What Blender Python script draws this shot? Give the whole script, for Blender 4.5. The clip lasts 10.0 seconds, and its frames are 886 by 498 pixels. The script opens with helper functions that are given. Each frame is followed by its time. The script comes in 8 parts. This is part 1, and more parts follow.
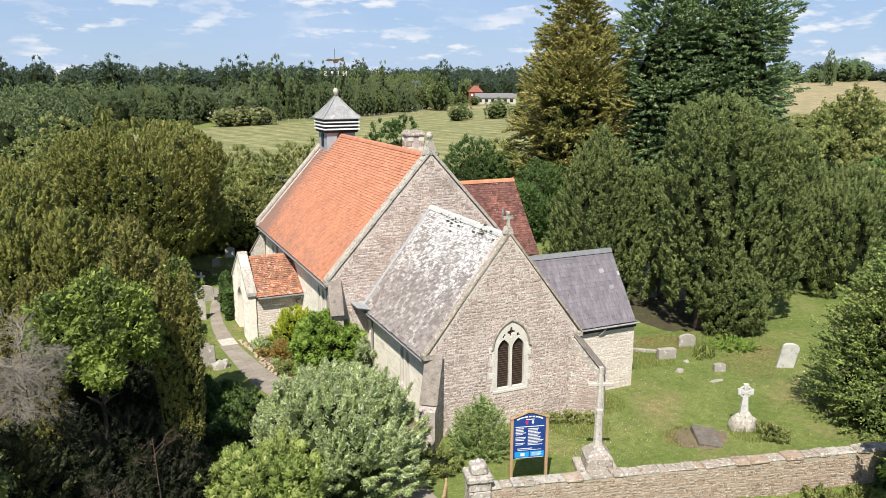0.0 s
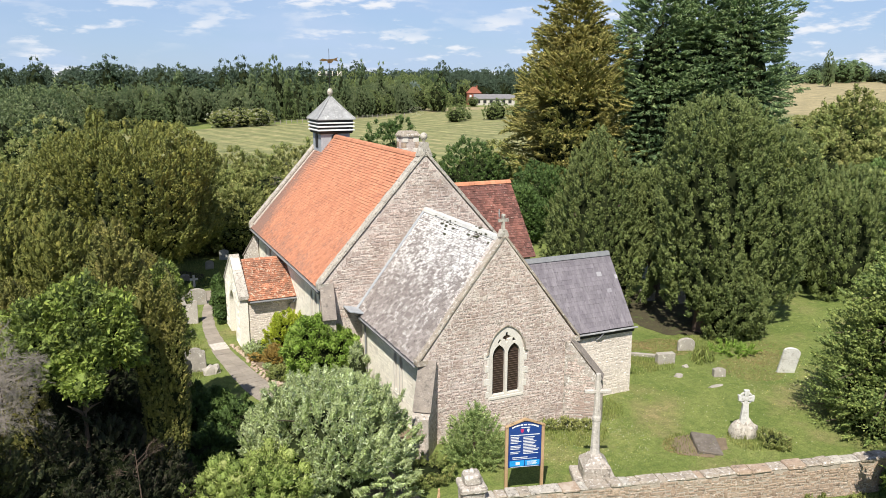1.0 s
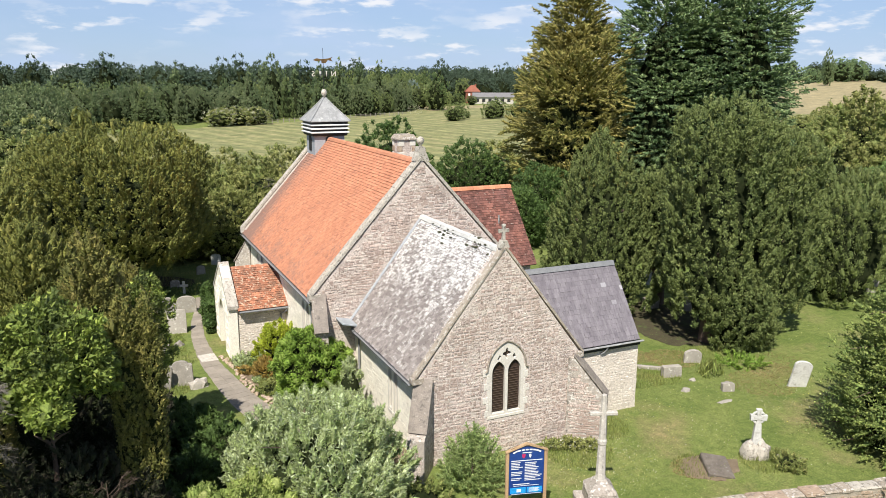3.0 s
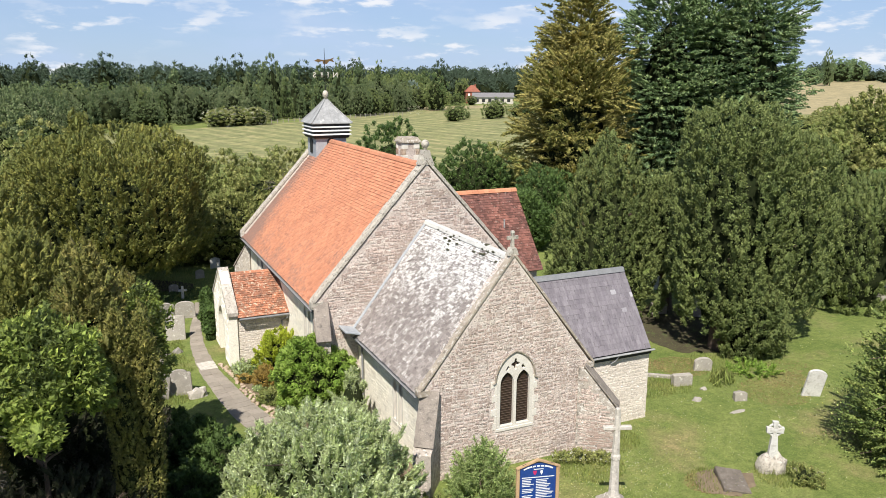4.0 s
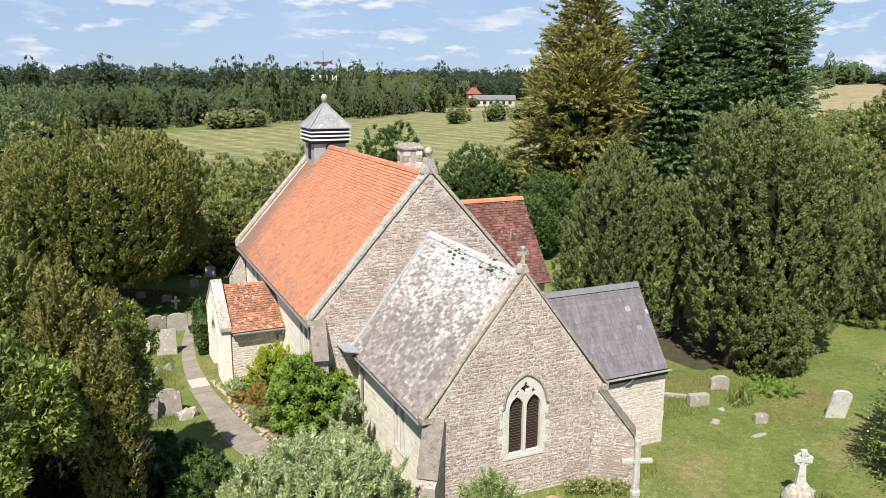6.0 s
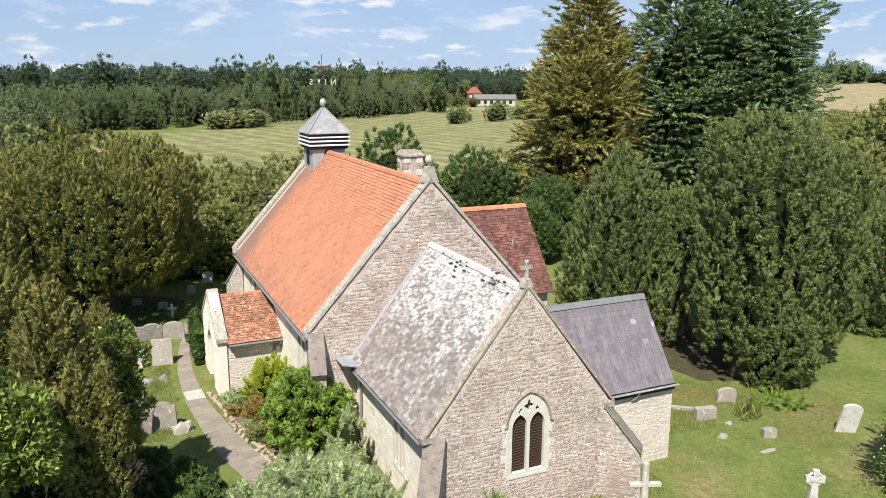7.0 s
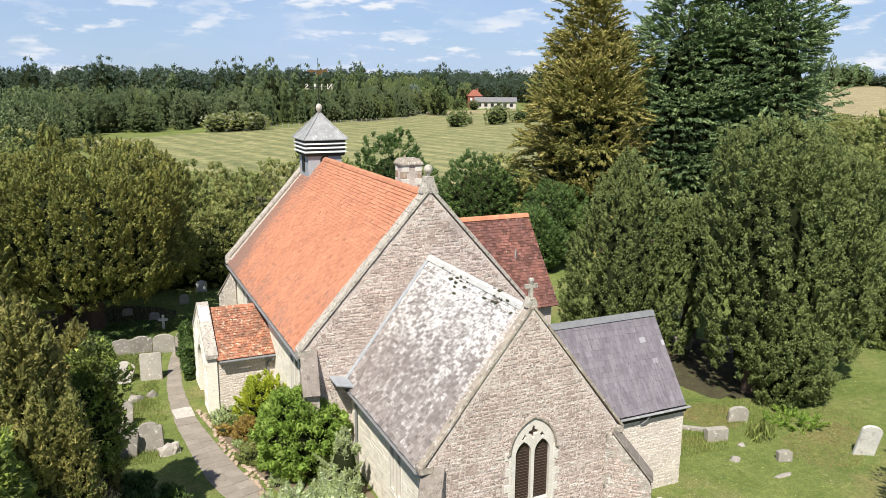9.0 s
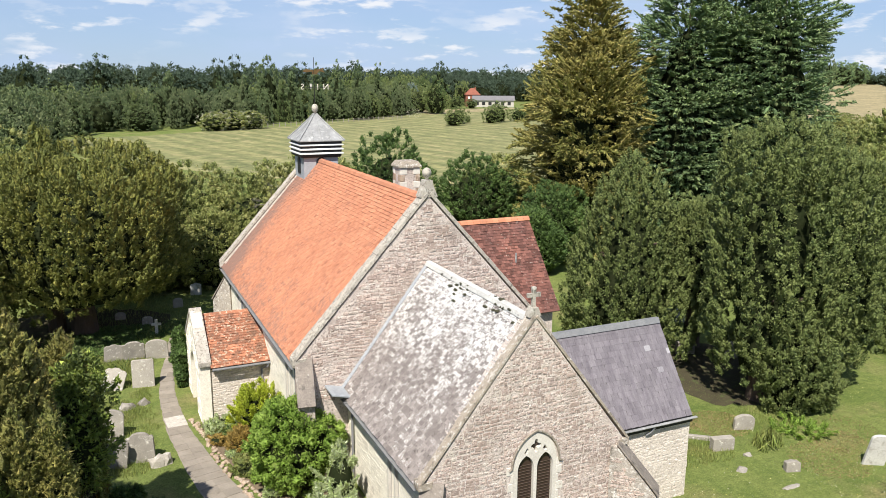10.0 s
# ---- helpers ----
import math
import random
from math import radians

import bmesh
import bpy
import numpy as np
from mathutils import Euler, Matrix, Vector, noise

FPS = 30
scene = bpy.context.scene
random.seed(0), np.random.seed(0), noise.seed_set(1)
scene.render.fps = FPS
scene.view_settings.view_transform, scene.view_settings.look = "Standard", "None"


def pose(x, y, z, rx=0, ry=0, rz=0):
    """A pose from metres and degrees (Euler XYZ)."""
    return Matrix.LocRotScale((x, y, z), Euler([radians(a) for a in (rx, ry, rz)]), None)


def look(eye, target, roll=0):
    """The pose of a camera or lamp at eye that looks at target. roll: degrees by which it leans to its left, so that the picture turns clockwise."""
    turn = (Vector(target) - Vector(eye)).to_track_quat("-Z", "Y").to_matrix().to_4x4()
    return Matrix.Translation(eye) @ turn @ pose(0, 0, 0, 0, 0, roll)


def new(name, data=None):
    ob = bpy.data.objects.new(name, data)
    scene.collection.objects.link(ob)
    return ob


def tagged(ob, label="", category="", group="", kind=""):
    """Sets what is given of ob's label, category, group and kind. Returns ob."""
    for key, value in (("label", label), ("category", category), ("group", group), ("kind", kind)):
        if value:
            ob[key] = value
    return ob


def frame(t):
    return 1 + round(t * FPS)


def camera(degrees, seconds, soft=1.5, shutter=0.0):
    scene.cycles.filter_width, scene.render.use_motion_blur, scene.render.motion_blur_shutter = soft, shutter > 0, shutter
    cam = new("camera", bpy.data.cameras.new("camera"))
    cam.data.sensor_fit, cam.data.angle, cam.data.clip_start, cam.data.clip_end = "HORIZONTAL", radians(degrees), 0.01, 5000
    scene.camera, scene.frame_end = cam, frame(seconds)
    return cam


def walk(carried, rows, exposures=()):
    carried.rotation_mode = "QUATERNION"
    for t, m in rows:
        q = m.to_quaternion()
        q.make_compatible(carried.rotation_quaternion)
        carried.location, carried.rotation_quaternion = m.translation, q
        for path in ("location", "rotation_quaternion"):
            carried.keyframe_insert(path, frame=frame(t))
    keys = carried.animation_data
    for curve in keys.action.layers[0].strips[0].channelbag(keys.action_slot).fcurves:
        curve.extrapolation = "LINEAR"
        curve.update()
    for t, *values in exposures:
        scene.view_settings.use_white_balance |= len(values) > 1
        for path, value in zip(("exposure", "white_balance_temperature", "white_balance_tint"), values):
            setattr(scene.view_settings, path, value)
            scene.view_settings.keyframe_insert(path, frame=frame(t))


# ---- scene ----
cam = camera(60.0, 10.0, 0.75)
PATH = [
    (0, (-13.932, -24.714, 13.461), (-13.127, -22.936, 13.024), 0.1),
    (0.5, (-13.737, -24.491, 13.371), (-12.93, -22.713, 12.94), 0.1),
    (1, (-13.499, -24.207, 13.402), (-12.691, -22.43, 12.968), 0.1),
    (1.5, (-13.272, -23.897, 13.356), (-12.463, -22.12, 12.922), 0.1),
    (2, (-13.091, -23.576, 13.335), (-12.281, -21.799, 12.901), 0.2),
    (2.5, (-12.917, -23.228, 13.44), (-12.107, -21.453, 13.002), 0.2),
    (4, (-12.684, -21.923, 13.614), (-11.871, -20.149, 13.175), 0.2),
    (4.5, (-12.559, -21.452, 13.601), (-11.745, -19.678, 13.162), 0.3),
    (5, (-12.38, -21.042, 13.587), (-11.567, -19.268, 13.149), 0.2),
    (5.5, (-12.236, -20.637, 13.588), (-11.423, -18.862, 13.155), 0.3),
    (7, (-11.752, -19.462, 13.967), (-10.941, -17.687, 13.53), 0.3),
    (7.5, (-11.606, -19.149, 13.996), (-10.795, -17.373, 13.566), 0.3),
    (8, (-11.394, -18.821, 14.144), (-10.586, -17.044, 13.708), 0.3),
    (8.5, (-11.245, -18.493, 14.157), (-10.437, -16.716, 13.72), 0.2),
    (9, (-11.132, -18.163, 14.078), (-10.321, -16.386, 13.647), 0.4),
    (9.5, (-10.858, -17.792, 14.174), (-10.051, -16.015, 13.737), 0.3),
    (10, (-10.834, -17.388, 14.158), (-10.018, -15.615, 13.723), 0.4),
]
walk(cam, [(t, look(eye, target, roll)) for t, eye, target, roll in PATH])

# ---- world and sun ----
SUN_AZ, SUN_EL = math.radians(217.0), math.radians(52.5)   # azimuth from +y, clockwise from above
to_sun = Vector((math.sin(SUN_AZ) * math.cos(SUN_EL), math.cos(SUN_AZ) * math.cos(SUN_EL), math.sin(SUN_EL)))
world = bpy.data.worlds.new("world")
scene.world = world
world.use_nodes = True
wn, wl = world.node_tree.nodes, world.node_tree.links
wn.clear()
w_out, w_bg = wn.new("ShaderNodeOutputWorld"), wn.new("ShaderNodeBackground")
w_sky = wn.new("ShaderNodeTexSky")
w_sky.sky_type, w_sky.sun_disc = "NISHITA", False
w_sky.sun_elevation, w_sky.sun_rotation = SUN_EL, SUN_AZ
w_sky.air_density, w_sky.dust_density, w_sky.ozone_density = 1.0, 0.15, 4.0
# fair-weather clouds: small soft puffs over a thin veil
w_co = wn.new("ShaderNodeTexCoord")
w_map = wn.new("ShaderNodeMapping")
w_map.inputs["Scale"].default_value, w_map.inputs["Location"].default_value = (1.0, 1.0, 3.6), (3.3, 1.2, 0.4)
wl.new(w_co.outputs["Generated"], w_map.inputs[0])


def cloud(scale, detail, lo, hi, most, least=0.0):
    n, r = wn.new("ShaderNodeTexNoise"), wn.new("ShaderNodeMapRange")
    n.inputs["Scale"].default_value, n.inputs["Detail"].default_value, n.inputs["Roughness"].default_value = scale, detail, 0.55
    wl.new(w_map.outputs[0], n.inputs["Vector"])
    wl.new(n.outputs["Fac"], r.inputs["Value"])
    r.interpolation_type = "SMOOTHSTEP"
    r.inputs["From Min"].default_value, r.inputs["From Max"].default_value, r.inputs["To Max"].default_value = lo, hi, most
    r.inputs["To Min"].default_value = least
    return r.outputs[0]


w_puff = wn.new("ShaderNodeMath"); w_puff.operation = "MULTIPLY"
wl.new(cloud(17.0, 7.0, 0.50, 0.64, 1.0), w_puff.inputs[0])
wl.new(cloud(4.5, 2.0, 0.36, 0.58, 1.0), w_puff.inputs[1])
w_veil = wn.new("ShaderNodeMix"); w_veil.data_type = "RGBA"
w_veil.inputs["B"].default_value = (6.9, 8.8, 12.0, 1)
w_mix = wn.new("ShaderNodeMix"); w_mix.data_type = "RGBA"
w_mix.inputs["B"].default_value = (12.0, 12.4, 13.2, 1)
w_sep, w_up, w_thin = wn.new("ShaderNodeSeparateXYZ"), wn.new("ShaderNodeMapRange"), wn.new("ShaderNodeMath")
wl.new(w_co.outputs["Generated"], w_sep.inputs[0])
wl.new(w_sep.outputs["Z"], w_up.inputs["Value"])
w_up.inputs["From Min"].default_value, w_up.inputs["From Max"].default_value = 0.10, 0.55   # the haze thins out overhead
w_up.inputs["To Min"].default_value, w_up.inputs["To Max"].default_value = 1.0, 0.15
w_thin.operation = "MULTIPLY"
wl.new(cloud(4.0, 5.0, 0.36, 0.66, 0.95, 0.6), w_thin.inputs[0])
wl.new(w_up.outputs[0], w_thin.inputs[1])
wl.new(w_thin.outputs[0], w_veil.inputs["Factor"])
wl.new(w_puff.outputs[0], w_mix.inputs["Factor"])
wl.new(w_veil.outputs["Result"], w_mix.inputs["A"])
w_tint = wn.new("ShaderNodeMix"); w_tint.data_type, w_tint.blend_type = "RGBA", "MULTIPLY"
w_tint.inputs["Factor"].default_value, w_tint.inputs["B"].default_value = 1.0, (0.86, 1.04, 1.38, 1)   # clear, dry air
wl.new(w_sky.outputs[0], w_tint.inputs["A"])
wl.new(w_tint.outputs["Result"], w_veil.inputs["A"])
wl.new(w_mix.outputs["Result"], w_bg.inputs[0])
wl.new(w_bg.outputs[0], w_out.inputs[0])
w_bg.inputs[1].default_value = 0.054
sun = new("sun", bpy.data.lights.new("sun", "SUN"))
sun.data.energy, sun.data.angle, sun.data.color = 5.0, math.radians(0.53), (1.0, 0.95, 0.87)
sun.matrix_world = look(to_sun * 100, (0, 0, 0))
scene.view_settings.exposure = 0.45

# ---- materials ----
def ramp2(nt, fac, lo, hi):
    r = nt.nodes.new("ShaderNodeMapRange")
    r.inputs["From Min"].default_value, r.inputs["From Max"].default_value = lo, hi
    nt.links.new(fac, r.inputs["Value"])
    return r.outputs["Result"]


def noise_out(nt, scale, detail=5.0, stretch=None, rough=0.6):
    g = nt.nodes.new("ShaderNodeNewGeometry")
    n = nt.nodes.new("ShaderNodeTexNoise")
    n.inputs["Scale"].default_value, n.inputs["Detail"].default_value, n.inputs["Roughness"].default_value = scale, detail, rough
    v = g.outputs["Position"]
    if stretch:
        m = nt.nodes.new("ShaderNodeMapping")
        m.inputs["Scale"].default_value = stretch
        nt.links.new(v, m.inputs[0])
        v = m.outputs[0]
    nt.links.new(v, n.inputs["Vector"])
    return n.outputs["Fac"]


def mixed(nt, fac, a, b, mode="MIX"):
    m = nt.nodes.new("ShaderNodeMix")
    m.data_type, m.blend_type = "RGBA", mode
    for sock, val in ((m.inputs["Factor"], fac), (m.inputs["A"], a), (m.inputs["B"], b)):
        if isinstance(val, tuple):
            sock.default_value = (*val, 1)
        elif isinstance(val, (int, float)):
            sock.default_value = val
        else:
            nt.links.new(val, sock)
    return m.outputs["Result"]


def mat(name, a, b, scale=1.5, rough=0.9, bump=0.3, bscale=30.0, rand="", amt=0.35, spots=(), metal=0.0, third=None, stretch=None, spec=0.3, tint=None):
    """Two tones by coarse noise, fine grain, piece-by-piece variation, spots of lichen or dirt, fine relief."""
    m = bpy.data.materials.new(name)
    m.use_nodes = True
    nt = m.node_tree
    bs = nt.nodes["Principled BSDF"]
    col = mixed(nt, ramp2(nt, noise_out(nt, scale, 6, stretch), 0.32, 0.68), a, b)
    if third:
        col = mixed(nt, ramp2(nt, noise_out(nt, third[1], 5, stretch), third[2], third[3]), col, third[0])
    grain = ramp2(nt, noise_out(nt, bscale * 0.7, 3), 0.2, 0.8)
    dark = nt.nodes.new("ShaderNodeHueSaturation")
    val = nt.nodes.new("ShaderNodeMath"); val.operation = "MULTIPLY_ADD"
    nt.links.new(grain, val.inputs[0]); val.inputs[1].default_value = 0.4; val.inputs[2].default_value = 0.8
    last = val.outputs[0]
    if rand:
        if rand == "object":
            r = nt.nodes.new("ShaderNodeObjectInfo").outputs["Random"]
        else:
            r = nt.nodes.new("ShaderNodeNewGeometry").outputs["Random Per Island"]
        k = nt.nodes.new("ShaderNodeMath"); k.operation = "MULTIPLY_ADD"
        nt.links.new(r, k.inputs[0]); k.inputs[1].default_value = amt; k.inputs[2].default_value = 1 - amt / 2
        mm = nt.nodes.new("ShaderNodeMath"); mm.operation = "MULTIPLY"
        nt.links.new(k.outputs[0], mm.inputs[0]); nt.links.new(last, mm.inputs[1])
        last = mm.outputs[0]
        if tint:
            w = nt.nodes.new("ShaderNodeTexWhiteNoise"); w.noise_dimensions = "1D"
            nt.links.new(r, w.inputs["W"])
            col = mixed(nt, ramp2(nt, w.outputs["Value"], tint[1], tint[2]), col, tint[0])
    nt.links.new(last, dark.inputs["Value"])
    nt.links.new(col, dark.inputs["Color"])
    col = dark.outputs["Color"]
    for c, sc, lo, hi in spots:
        col = mixed(nt, ramp2(nt, noise_out(nt, sc, 6, None, 0.65), lo, hi), col, c)
    nt.links.new(col, bs.inputs["Base Color"])
    bs.inputs["Roughness"].default_value, bs.inputs["Metallic"].default_value = rough, metal
    bs.inputs["Specular IOR Level"].default_value = spec
    if bump:
        bp = nt.nodes.new("ShaderNodeBump")
        bp.inputs["Strength"].default_value, bp.inputs["Distance"].default_value = bump, 0.03
        nt.links.new(noise_out(nt, bscale, 6), bp.inputs["Height"])
        nt.links.new(bp.outputs[0], bs.inputs["Normal"])
    return m


def leaf_mat(name, a, b, scale=0.5, amt=0.7, trans=0.25, new_growth=None, rough=0.55, fine=9.0):
    m = bpy.data.materials.new(name)
    m.use_nodes = True
    nt = m.node_tree
    bs, out = nt.nodes["Principled BSDF"], nt.nodes["Material Output"]
    col = mixed(nt, ramp2(nt, noise_out(nt, scale, 4), 0.36, 0.64), a, b)
    r = nt.nodes.new("ShaderNodeNewGeometry").outputs["Random Per Island"]
    if new_growth:
        w = nt.nodes.new("ShaderNodeTexWhiteNoise"); w.noise_dimensions = "1D"
        nt.links.new(r, w.inputs["W"])
        col = mixed(nt, ramp2(nt, w.outputs["Value"], new_growth[1], new_growth[2]), col, new_growth[0])
    # dark and bright noise in the colour stands for shaded gaps between leaves
    gap_shade = ramp2(nt, noise_out(nt, fine, 4, None, 0.75), 0.30, 0.70)
    col = mixed(nt, gap_shade, mixed(nt, 1.0, col, (0.45, 0.47, 0.45), "MULTIPLY"), mixed(nt, 1.0, col, (1.30, 1.30, 1.25), "MULTIPLY"))
    k = nt.nodes.new("ShaderNodeMath"); k.operation = "MULTIPLY_ADD"
    nt.links.new(r, k.inputs[0]); k.inputs[1].default_value = amt; k.inputs[2].default_value = 1 - amt / 2
    hs = nt.nodes.new("ShaderNodeHueSaturation")
    nt.links.new(k.outputs[0], hs.inputs["Value"]); nt.links.new(col, hs.inputs["Color"])
    nt.links.new(hs.outputs[0], bs.inputs["Base Color"])
    bs.inputs["Roughness"].default_value, bs.inputs["Specular IOR Level"].default_value = rough, 0.35
    bp = nt.nodes.new("ShaderNodeBump")
    bp.inputs["Strength"].default_value, bp.inputs["Distance"].default_value = 0.8, 0.9 / fine
    nt.links.new(noise_out(nt, fine, 4, None, 0.7), bp.inputs["Height"])
    nt.links.new(bp.outputs[0], bs.inputs["Normal"])
    tr = nt.nodes.new("ShaderNodeBsdfTranslucent")
    nt.links.new(hs.outputs[0], tr.inputs[0])
    mx = nt.nodes.new("ShaderNodeMixShader"); mx.inputs[0].default_value = trans
    nt.links.new(bs.outputs[0], mx.inputs[1]); nt.links.new(tr.outputs[0], mx.inputs[2]); nt.links.new(mx.outputs[0], out.inputs[0])
    return m


LICHEN, WHITE_LICHEN, OCHRE = (0.42, 0.41, 0.36), (0.74, 0.73, 0.69), (0.40, 0.27, 0.10)
M_MORTAR = mat("lime_mortar", (0.70, 0.61, 0.54), (0.58, 0.50, 0.44), 2.5, 0.95, 1.0, 22, "", 0, [((0.36, 0.295, 0.255), 1.0, 0.50, 0.72), ((0.28, 0.23, 0.20), 13.0, 0.54, 0.64)])
M_RUBBLE = mat("rubble_limestone", (0.445, 0.342, 0.290), (0.580, 0.465, 0.402), 1.1, 0.95, 1.0, 18, "object", 0.30,
               [((0.25, 0.195, 0.165), 9.0, 0.52, 0.64), ((0.33, 0.27, 0.235), 0.8, 0.50, 0.70), ((0.70, 0.625, 0.555), 7.0, 0.53, 0.63), ((0.66, 0.585, 0.52), 1.1, 0.54, 0.70), ((0.20, 0.16, 0.135), 22.0, 0.56, 0.64), ((0.31, 0.245, 0.21), 2.2, 0.58, 0.72), ((0.38, 0.29, 0.24), 0.45, 0.52, 0.66)], tint=((0.60, 0.525, 0.45), 0.78, 0.95))
M_RUBBLE_I = mat("rubble_limestone_run", (0.445, 0.342, 0.290), (0.580, 0.465, 0.402), 1.1, 0.95, 1.0, 18, "island", 0.30,
               [((0.25, 0.195, 0.165), 9.0, 0.52, 0.64), ((0.33, 0.27, 0.235), 0.8, 0.50, 0.70), ((0.70, 0.625, 0.555), 7.0, 0.53, 0.63), ((0.66, 0.585, 0.52), 1.1, 0.54, 0.70), ((0.20, 0.16, 0.135), 22.0, 0.56, 0.64), ((0.31, 0.245, 0.21), 2.2, 0.58, 0.72), ((0.38, 0.29, 0.24), 0.45, 0.52, 0.66)], tint=((0.60, 0.525, 0.45), 0.78, 0.95))
M_CREAM = mat("limewashed_stone", (0.90, 0.85, 0.73), (0.82, 0.76, 0.64), 1.2, 0.95, 0.5, 30, "island", 0.18, [((0.58, 0.51, 0.42), 3.0, 0.60, 0.74)])
M_ASHLAR = mat("dressed_limestone", (0.72, 0.68, 0.60), (0.62, 0.575, 0.50), 2.5, 0.9, 0.3, 50, "island", 0.12, [((0.45, 0.41, 0.35), 5.0, 0.64, 0.76)])
M_COPING = mat("weathered_coping_stone", (0.50, 0.455, 0.385), (0.37, 0.335, 0.285), 3.0, 0.95, 0.8, 28, "island", 0.3,
               [((0.66, 0.63, 0.56), 5.0, 0.54, 0.64), ((0.24, 0.215, 0.18), 10.0, 0.53, 0.62), ((0.13, 0.12, 0.10), 6.0, 0.60, 0.70)])
M_PALE = mat("pale_memorial_stone", (0.56, 0.515, 0.45), (0.46, 0.42, 0.365), 3.0, 0.95, 0.6, 30, "", 0, [((0.66, 0.62, 0.55), 7.0, 0.54, 0.64), ((0.28, 0.25, 0.21), 6.0, 0.58, 0.70)])
M_PIER = mat("rough_lichened_stone", (0.46, 0.405, 0.345), (0.33, 0.29, 0.25), 4.0, 0.95, 1.0, 20, "island", 0.3,
             [((0.66, 0.62, 0.56), 8.0, 0.53, 0.62), ((0.18, 0.16, 0.135), 6.0, 0.55, 0.66)])
M_COPING_B = mat("brown_lichened_coping", (0.40, 0.340, 0.27), (0.29, 0.245, 0.195), 2.0, 0.95, 0.6, 35, "island", 0.25, [((0.62, 0.58, 0.52), 9.0, 0.53, 0.63), ((0.15, 0.13, 0.105), 5.0, 0.54, 0.68)])
M_WEATHER = mat("grey_weathering_stone", (0.300, 0.258, 0.218), (0.215, 0.186, 0.160), 2.5, 0.95, 0.8, 28, "island", 0.25, [((0.46, 0.42, 0.37), 9.0, 0.60, 0.70), ((0.13, 0.115, 0.10), 5.0, 0.56, 0.70)])
M_YARD = mat("brown_yard_rubble", (0.330, 0.240, 0.172), (0.440, 0.338, 0.250), 0.9, 0.95, 1.0, 20, "object", 0.34, [((0.180, 0.141, 0.109), 6.0, 0.54, 0.66), ((0.539, 0.466, 0.385), 8.0, 0.55, 0.65), ((0.260, 0.165, 0.090), 1.3, 0.54, 0.68), ((0.467, 0.387, 0.309), 1.3, 0.55, 0.70)])
M_YARD_I = mat("brown_yard_rubble_run", (0.330, 0.240, 0.172), (0.440, 0.338, 0.250), 0.9, 0.95, 1.0, 20, "island", 0.34, [((0.180, 0.141, 0.109), 6.0, 0.54, 0.66), ((0.539, 0.466, 0.385), 8.0, 0.55, 0.65), ((0.260, 0.165, 0.090), 1.3, 0.54, 0.68), ((0.467, 0.387, 0.309), 1.3, 0.55, 0.70)])
M_YMORTAR = mat("dirty_wall_mortar", (0.459, 0.394, 0.319), (0.356, 0.304, 0.243), 2.0, 0.95, 0.8, 30, "", 0, [((0.230, 0.192, 0.141), 1.5, 0.55, 0.72)])
M_RUBBLE_Y = mat("pale_rubble", (0.605, 0.532, 0.454), (0.717, 0.638, 0.549), 0.9, 0.95, 0.9, 24, "island", 0.16, [((0.448, 0.386, 0.330), 12.0, 0.53, 0.64), ((0.851, 0.795, 0.717), 10.0, 0.55, 0.65)])
M_TILE = mat("orange_clay_tile", (0.570, 0.250, 0.140), (0.490, 0.205, 0.115), 0.8, 0.85, 0.35, 45, "island", 0.20,
             [((0.40, 0.20, 0.125), 1.3, 0.60, 0.80), ((0.27, 0.15, 0.10), 11.0, 0.62, 0.70), ((0.64, 0.36, 0.24), 9.0, 0.62, 0.72)], tint=((0.40, 0.165, 0.095), 0.90, 0.99))
M_TILE_P = mat("orange_clay_tile_piece", (0.570, 0.250, 0.140), (0.490, 0.205, 0.115), 0.8, 0.85, 0.35, 45, "object", 0.20,
             [((0.40, 0.20, 0.125), 1.3, 0.60, 0.80), ((0.27, 0.15, 0.10), 11.0, 0.62, 0.70), ((0.64, 0.36, 0.24), 9.0, 0.62, 0.72)], tint=((0.40, 0.165, 0.095), 0.90, 0.99))
def weathered_tiles(m):
    nt = m.node_tree
    bs = nt.nodes["Principled BSDF"]
    was = bs.inputs["Base Color"].links[0].from_socket
    sep = nt.nodes.new("ShaderNodeSeparateXYZ")
    nt.links.new(nt.nodes.new("ShaderNodeNewGeometry").outputs["Position"], sep.inputs[0])
    west, low = scaled(nt, ramp2(nt, sep.outputs["Y"], 19.5, 23.4), 0.46), scaled(nt, ramp2(nt, sep.outputs["Z"], 7.0, 4.3), 0.16)
    for v in (low, scaled(nt, noise_out(nt, 7.0, 6, None, 0.75), 1.1), scaled(nt, noise_out(nt, 0.7, 4), 0.5)):
        k = nt.nodes.new("ShaderNodeMath"); k.operation = "ADD"
        nt.links.new(west, k.inputs[0]); nt.links.new(v, k.inputs[1])
        west = k.outputs[0]
    nt.links.new(mixed(nt, scaled(nt, ramp2(nt, west, 0.90, 1.14), 0.9), was, (0.235, 0.150, 0.120)), bs.inputs["Base Color"])


def scaled(nt, v, k):
    m = nt.nodes.new("ShaderNodeMath"); m.operation = "MULTIPLY"
    nt.links.new(v, m.inputs[0]); m.inputs[1].default_value = k
    return m.outputs[0]


